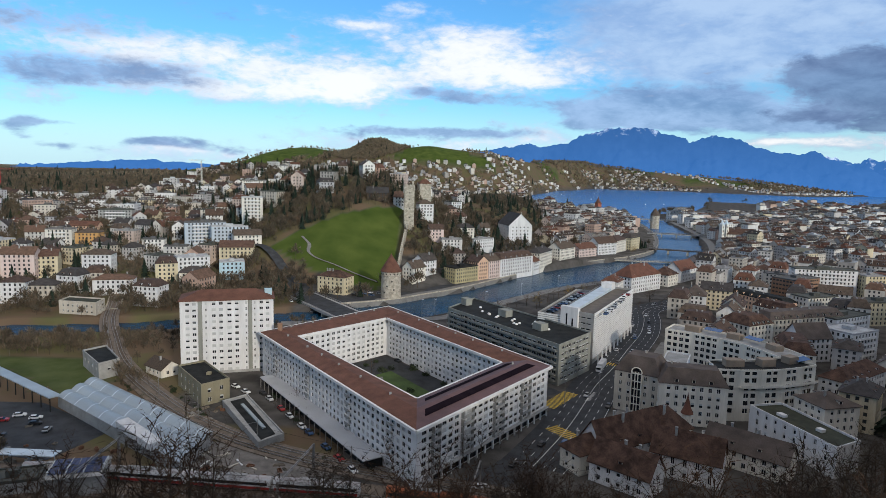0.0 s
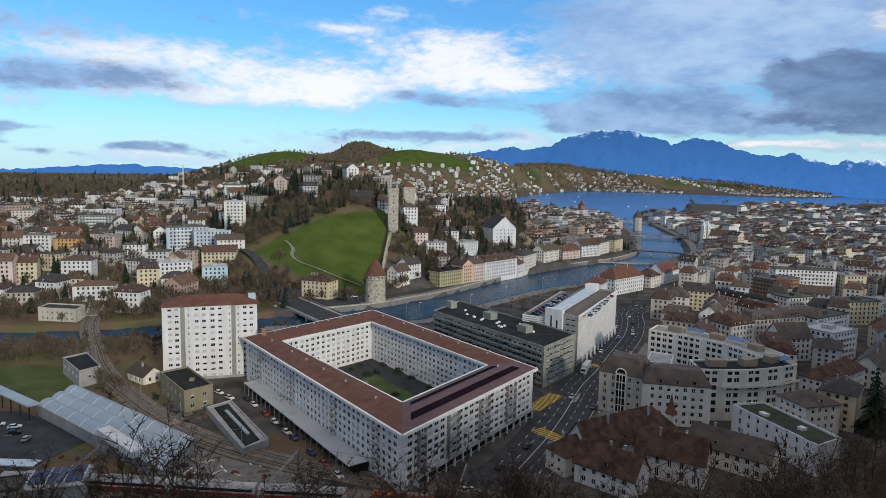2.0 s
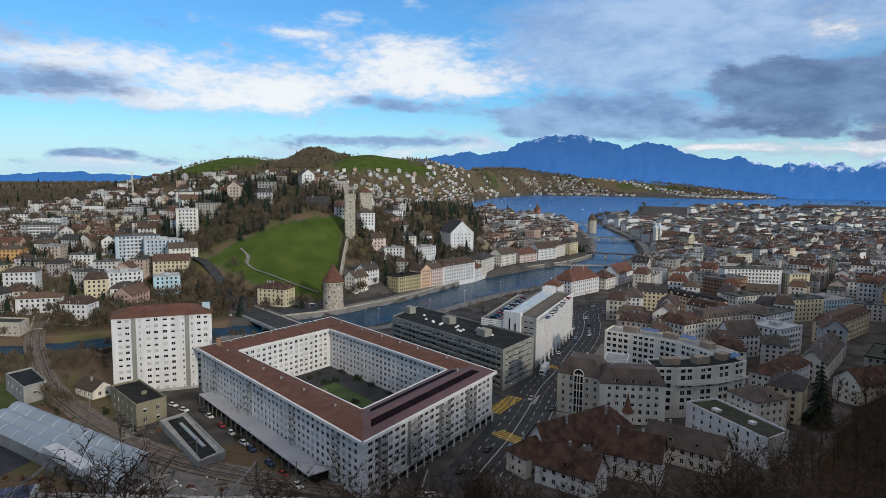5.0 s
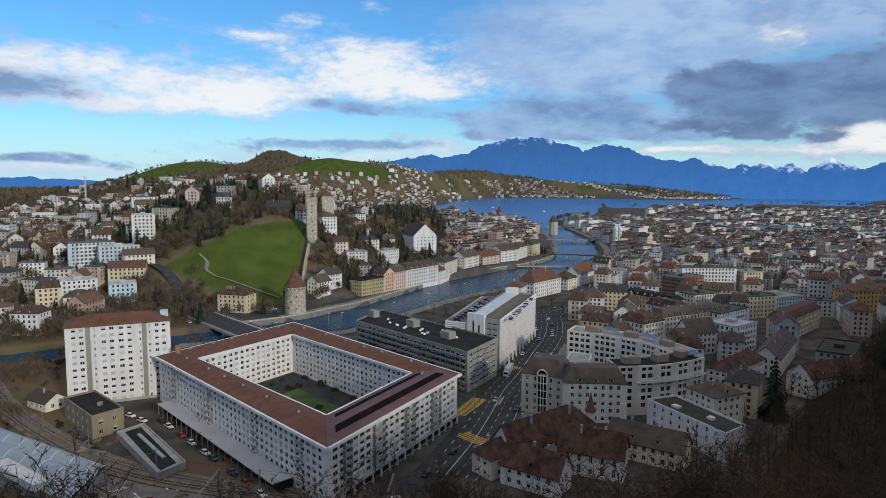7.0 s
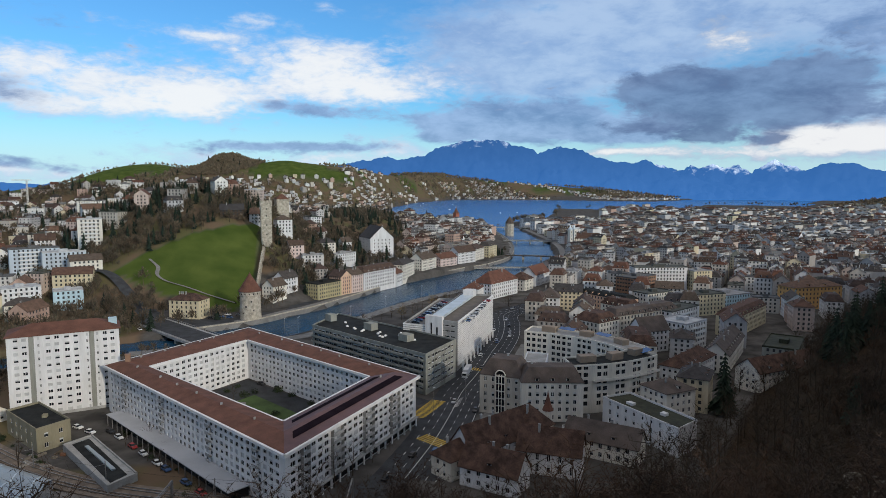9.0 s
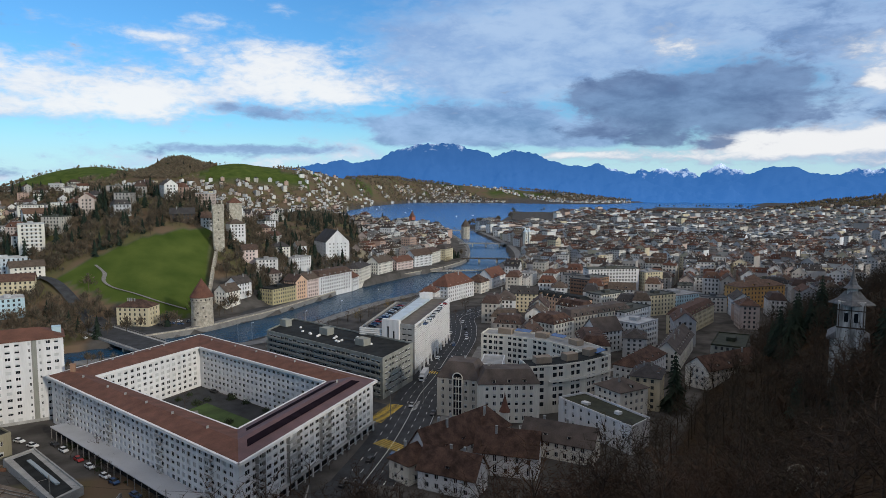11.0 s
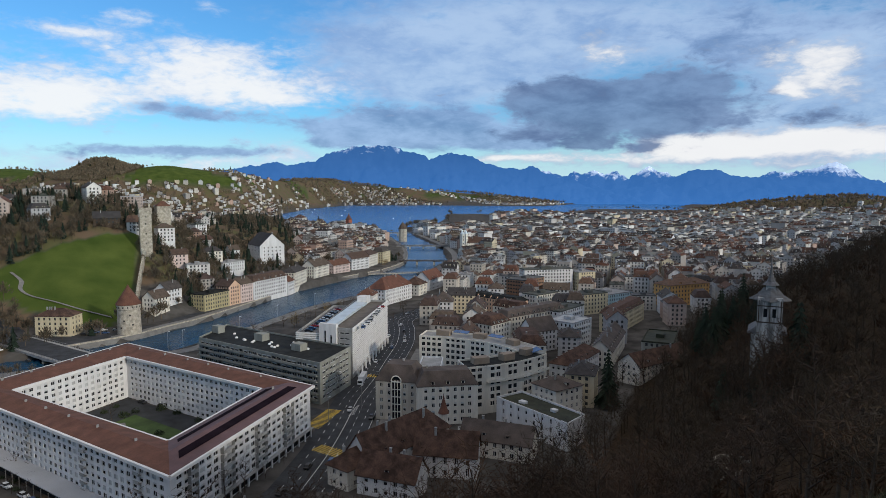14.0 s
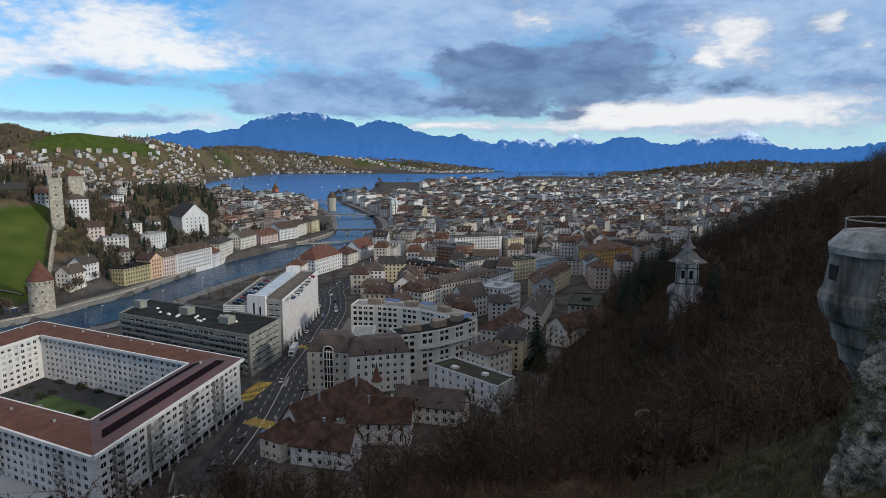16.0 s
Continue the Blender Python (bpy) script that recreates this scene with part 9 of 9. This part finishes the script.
for az, D, el in ((46.2, 196, -10.6), (47.2, 200, -10.8), (48.0, 196, -10.7), (48.8, 202, -10.6), (49.6, 198, -10.4), (50.6, 200, -10.4), (47.6, 188, -11.0), (48.4, 190, -10.9), (49.2, 190, -10.8), (48.2, 180, -11.6), (51.6, 196, -10.2), (45.4, 198, -10.8)):
    twig_tree(az, D, el, R8.randrange(5), 0.9)

# boats on the lake
boat = None
for k in range(16):
    x, y = R8.choice(((R8.uniform(230, 420), R8.uniform(1560, 1900)), (R8.uniform(330, 700), R8.uniform(2200, 3100)), (R8.uniform(450, 900), R8.uniform(1650, 2300))))
    if not inside(np.array([x]), np.array([y]), LAKE)[0] or lake_dist(x, y) < 12:
        continue
    m = pose(x, y, WATER_Z, 0, 0, R8.uniform(0, 360)) @ Matrix.Scale(R8.uniform(.5, .9), 4)
    if boat is None:
        boat = thing("boat", 0, 0, 0, 0, "small white boat on the lake", "boat", "boats")
        s = Shape()
        s.prism([(-5, -1.4), (3, -1.6), (6, 0), (3, 1.6), (-5, 1.4)], -0.3, 1.2)
        part("hull", s, M_FRAME, boat)
        s = Shape()
        s.box(-3, 1.5, -1, 1, 1.2, 2.8)
        part("cabin", s, M_WHITE, boat)
        boat.matrix_world = m
    else:
        copy_thing(boat, m)
# shrubs of the courtyard and yellow willows by the river
M_SHRUB = material("evergreen_shrub", (0.03, 0.045, 0.018), vary=0.5, scale=1.5, fine=6)
M_WILLOW = material("willow_twigs", (0.22, 0.15, 0.055), vary=0.4, scale=0.5)


def shrub_mesh(seed, r, n):
    q = random.Random(seed)
    s = Shape()
    for _ in range(n):
        d = Vector((q.gauss(0, 1), q.gauss(0, 1), abs(q.gauss(0, .8)))).normalized() * r * q.uniform(.35, 1)
        u = Vector((q.gauss(0, 1), q.gauss(0, 1), q.gauss(0, 1))).normalized() * r * 0.16
        v_ = u.orthogonal().normalized() * r * 0.16
        s.face([d - u, d + v_, d + u])
    return s.mesh("leaves", [M_SHRUB])


SHRUBS = [shrub_mesh(i, 1.3, 160) for i in range(3)]
for x, y in ((-30, 262), (-33, 267), (-28, 258), (-36, 270), (0, 222), (3, 228), (-40, 276), (-16, 250), (8, 244), (-22, 292), (-26, 288), (-2, 240), (-12, 262), (-44, 262), (-52, 268), (-18, 236), (-24, 246), (-50, 276), (-56, 274), (-46, 280), (-40, 288), (-34, 296), (-30, 302), (6, 230), (12, 238), (-8, 208), (-4, 214), (-12, 292), (-6, 284), (2, 272), (8, 262), (15, 250), (-36, 258), (-44, 268)):
    ob = new("shrub", SHRUBS[R8.randrange(3)])
    ob.matrix_world = pose(x, y, 0.2, 0, 0, R8.uniform(0, 360)) @ Matrix.Scale(R8.uniform(.9, 2.0), 4)
    tagged(ob, "dark evergreen shrub in the courtyard", "shrub", "courtyard shrubs")
wtr, wcr = bare_tree(77, 11, 4.5, 14, 9, 5)
wcr = wcr.copy()
wcr.materials.clear()
wcr.materials.append(M_WILLOW)
for x, y, sz in ((64, 432, 1.0), (92, 470, 1.05), (108, 494, .7), (216, 742, 1.0), (222, 752, .9)):
    ob = thing("willow", x, y, 0.2, R8.uniform(0, 360), "yellow-brown winter willow by the river", "tree", "willows")
    ob.scale = (sz, sz, sz)
    part("trunk", wtr, None, ob)
    part("crown", wcr, None, ob)

# garden strip and bins between the pit and the canopy, bushes by the tracks
for k in range(46):
    t = R8.random()
    x, y = R8.choice(((-67 + 32 * t, 256 - 52 * t), (-68 + 34 * t, 257 - 54 * t), (-112 + 28 * t, 262 - 34 * t), (-60 + 40 * t, 214 - 24 * t), (-135 + 20 * t, 268 - 22 * t)))
    ob = new("shrub", SHRUBS[R8.randrange(3)])
    ob.matrix_world = pose(x + R8.gauss(0, .8), y + R8.gauss(0, .8), 0.1, 0, 0, R8.uniform(0, 360)) @ Matrix.Scale(R8.uniform(.5, 1.1), 4)
    tagged(ob, "low evergreen shrub in the yard strip", "shrub", "yard shrubs")
for k in range(9):
    t = (k + R8.uniform(.1, .6)) / 9
    car(R8.randrange(5), -73.5 + 51 * t, 259 - 74 * t, 0.05, -55 + R8.uniform(-4, 4))
for x, y in ((-48, 232), (-39, 216), (-33, 204), (-104, 279), (-98, 284), (-112, 284), (-55, 244), (-3, 236), (-30, 282), (-48, 274), (2, 252)):
    planted(TOWN_TREES[R8.randrange(3)], x, y, R8.uniform(0, 360), R8.uniform(.5, .8))
# rubble, crates and sleepers in the yard
M_CRATE = material("weathered_boards", (0.22, 0.19, 0.15), tints=((0.30, 0.28, 0.25), (0.14, 0.11, 0.08), (0.36, 0.35, 0.33), (0.2, 0.1, 0.06)), vary=0.4)
crate = Shape()
crate.box(-0.6, 0.6, -0.4, 0.4, 0, 0.16)
crate.box(-0.6, 0.6, -0.4, -0.3, 0.16, 0.7)
crate.box(-0.6, 0.6, 0.3, 0.4, 0.16, 0.7)
crate.box(-0.6, -0.5, -0.3, 0.3, 0.16, 0.7)
crate.box(0.5, 0.6, -0.3, 0.3, 0.16, 0.7)
crate = crate.mesh("crate", [M_CRATE])
for k in range(70):
    x, y = R8.choice(((R8.uniform(-95, -40), R8.uniform(182, 200)), (R8.uniform(-92, -80), R8.uniform(226, 240)), (R8.uniform(-150, -100), R8.uniform(188, 205)), (R8.uniform(-180, -140), R8.uniform(200, 225))))
    ob = new("crate", crate)
    ob.matrix_world = pose(x, y, 0.02, 0, 0, R8.uniform(0, 360)) @ Matrix.Diagonal((R8.uniform(.8, 3.2), R8.uniform(.8, 1.6), R8.uniform(.6, 1.6), 1))
    tagged(ob, "weathered open crate lying in the railway yard", "crate", "yard crates")
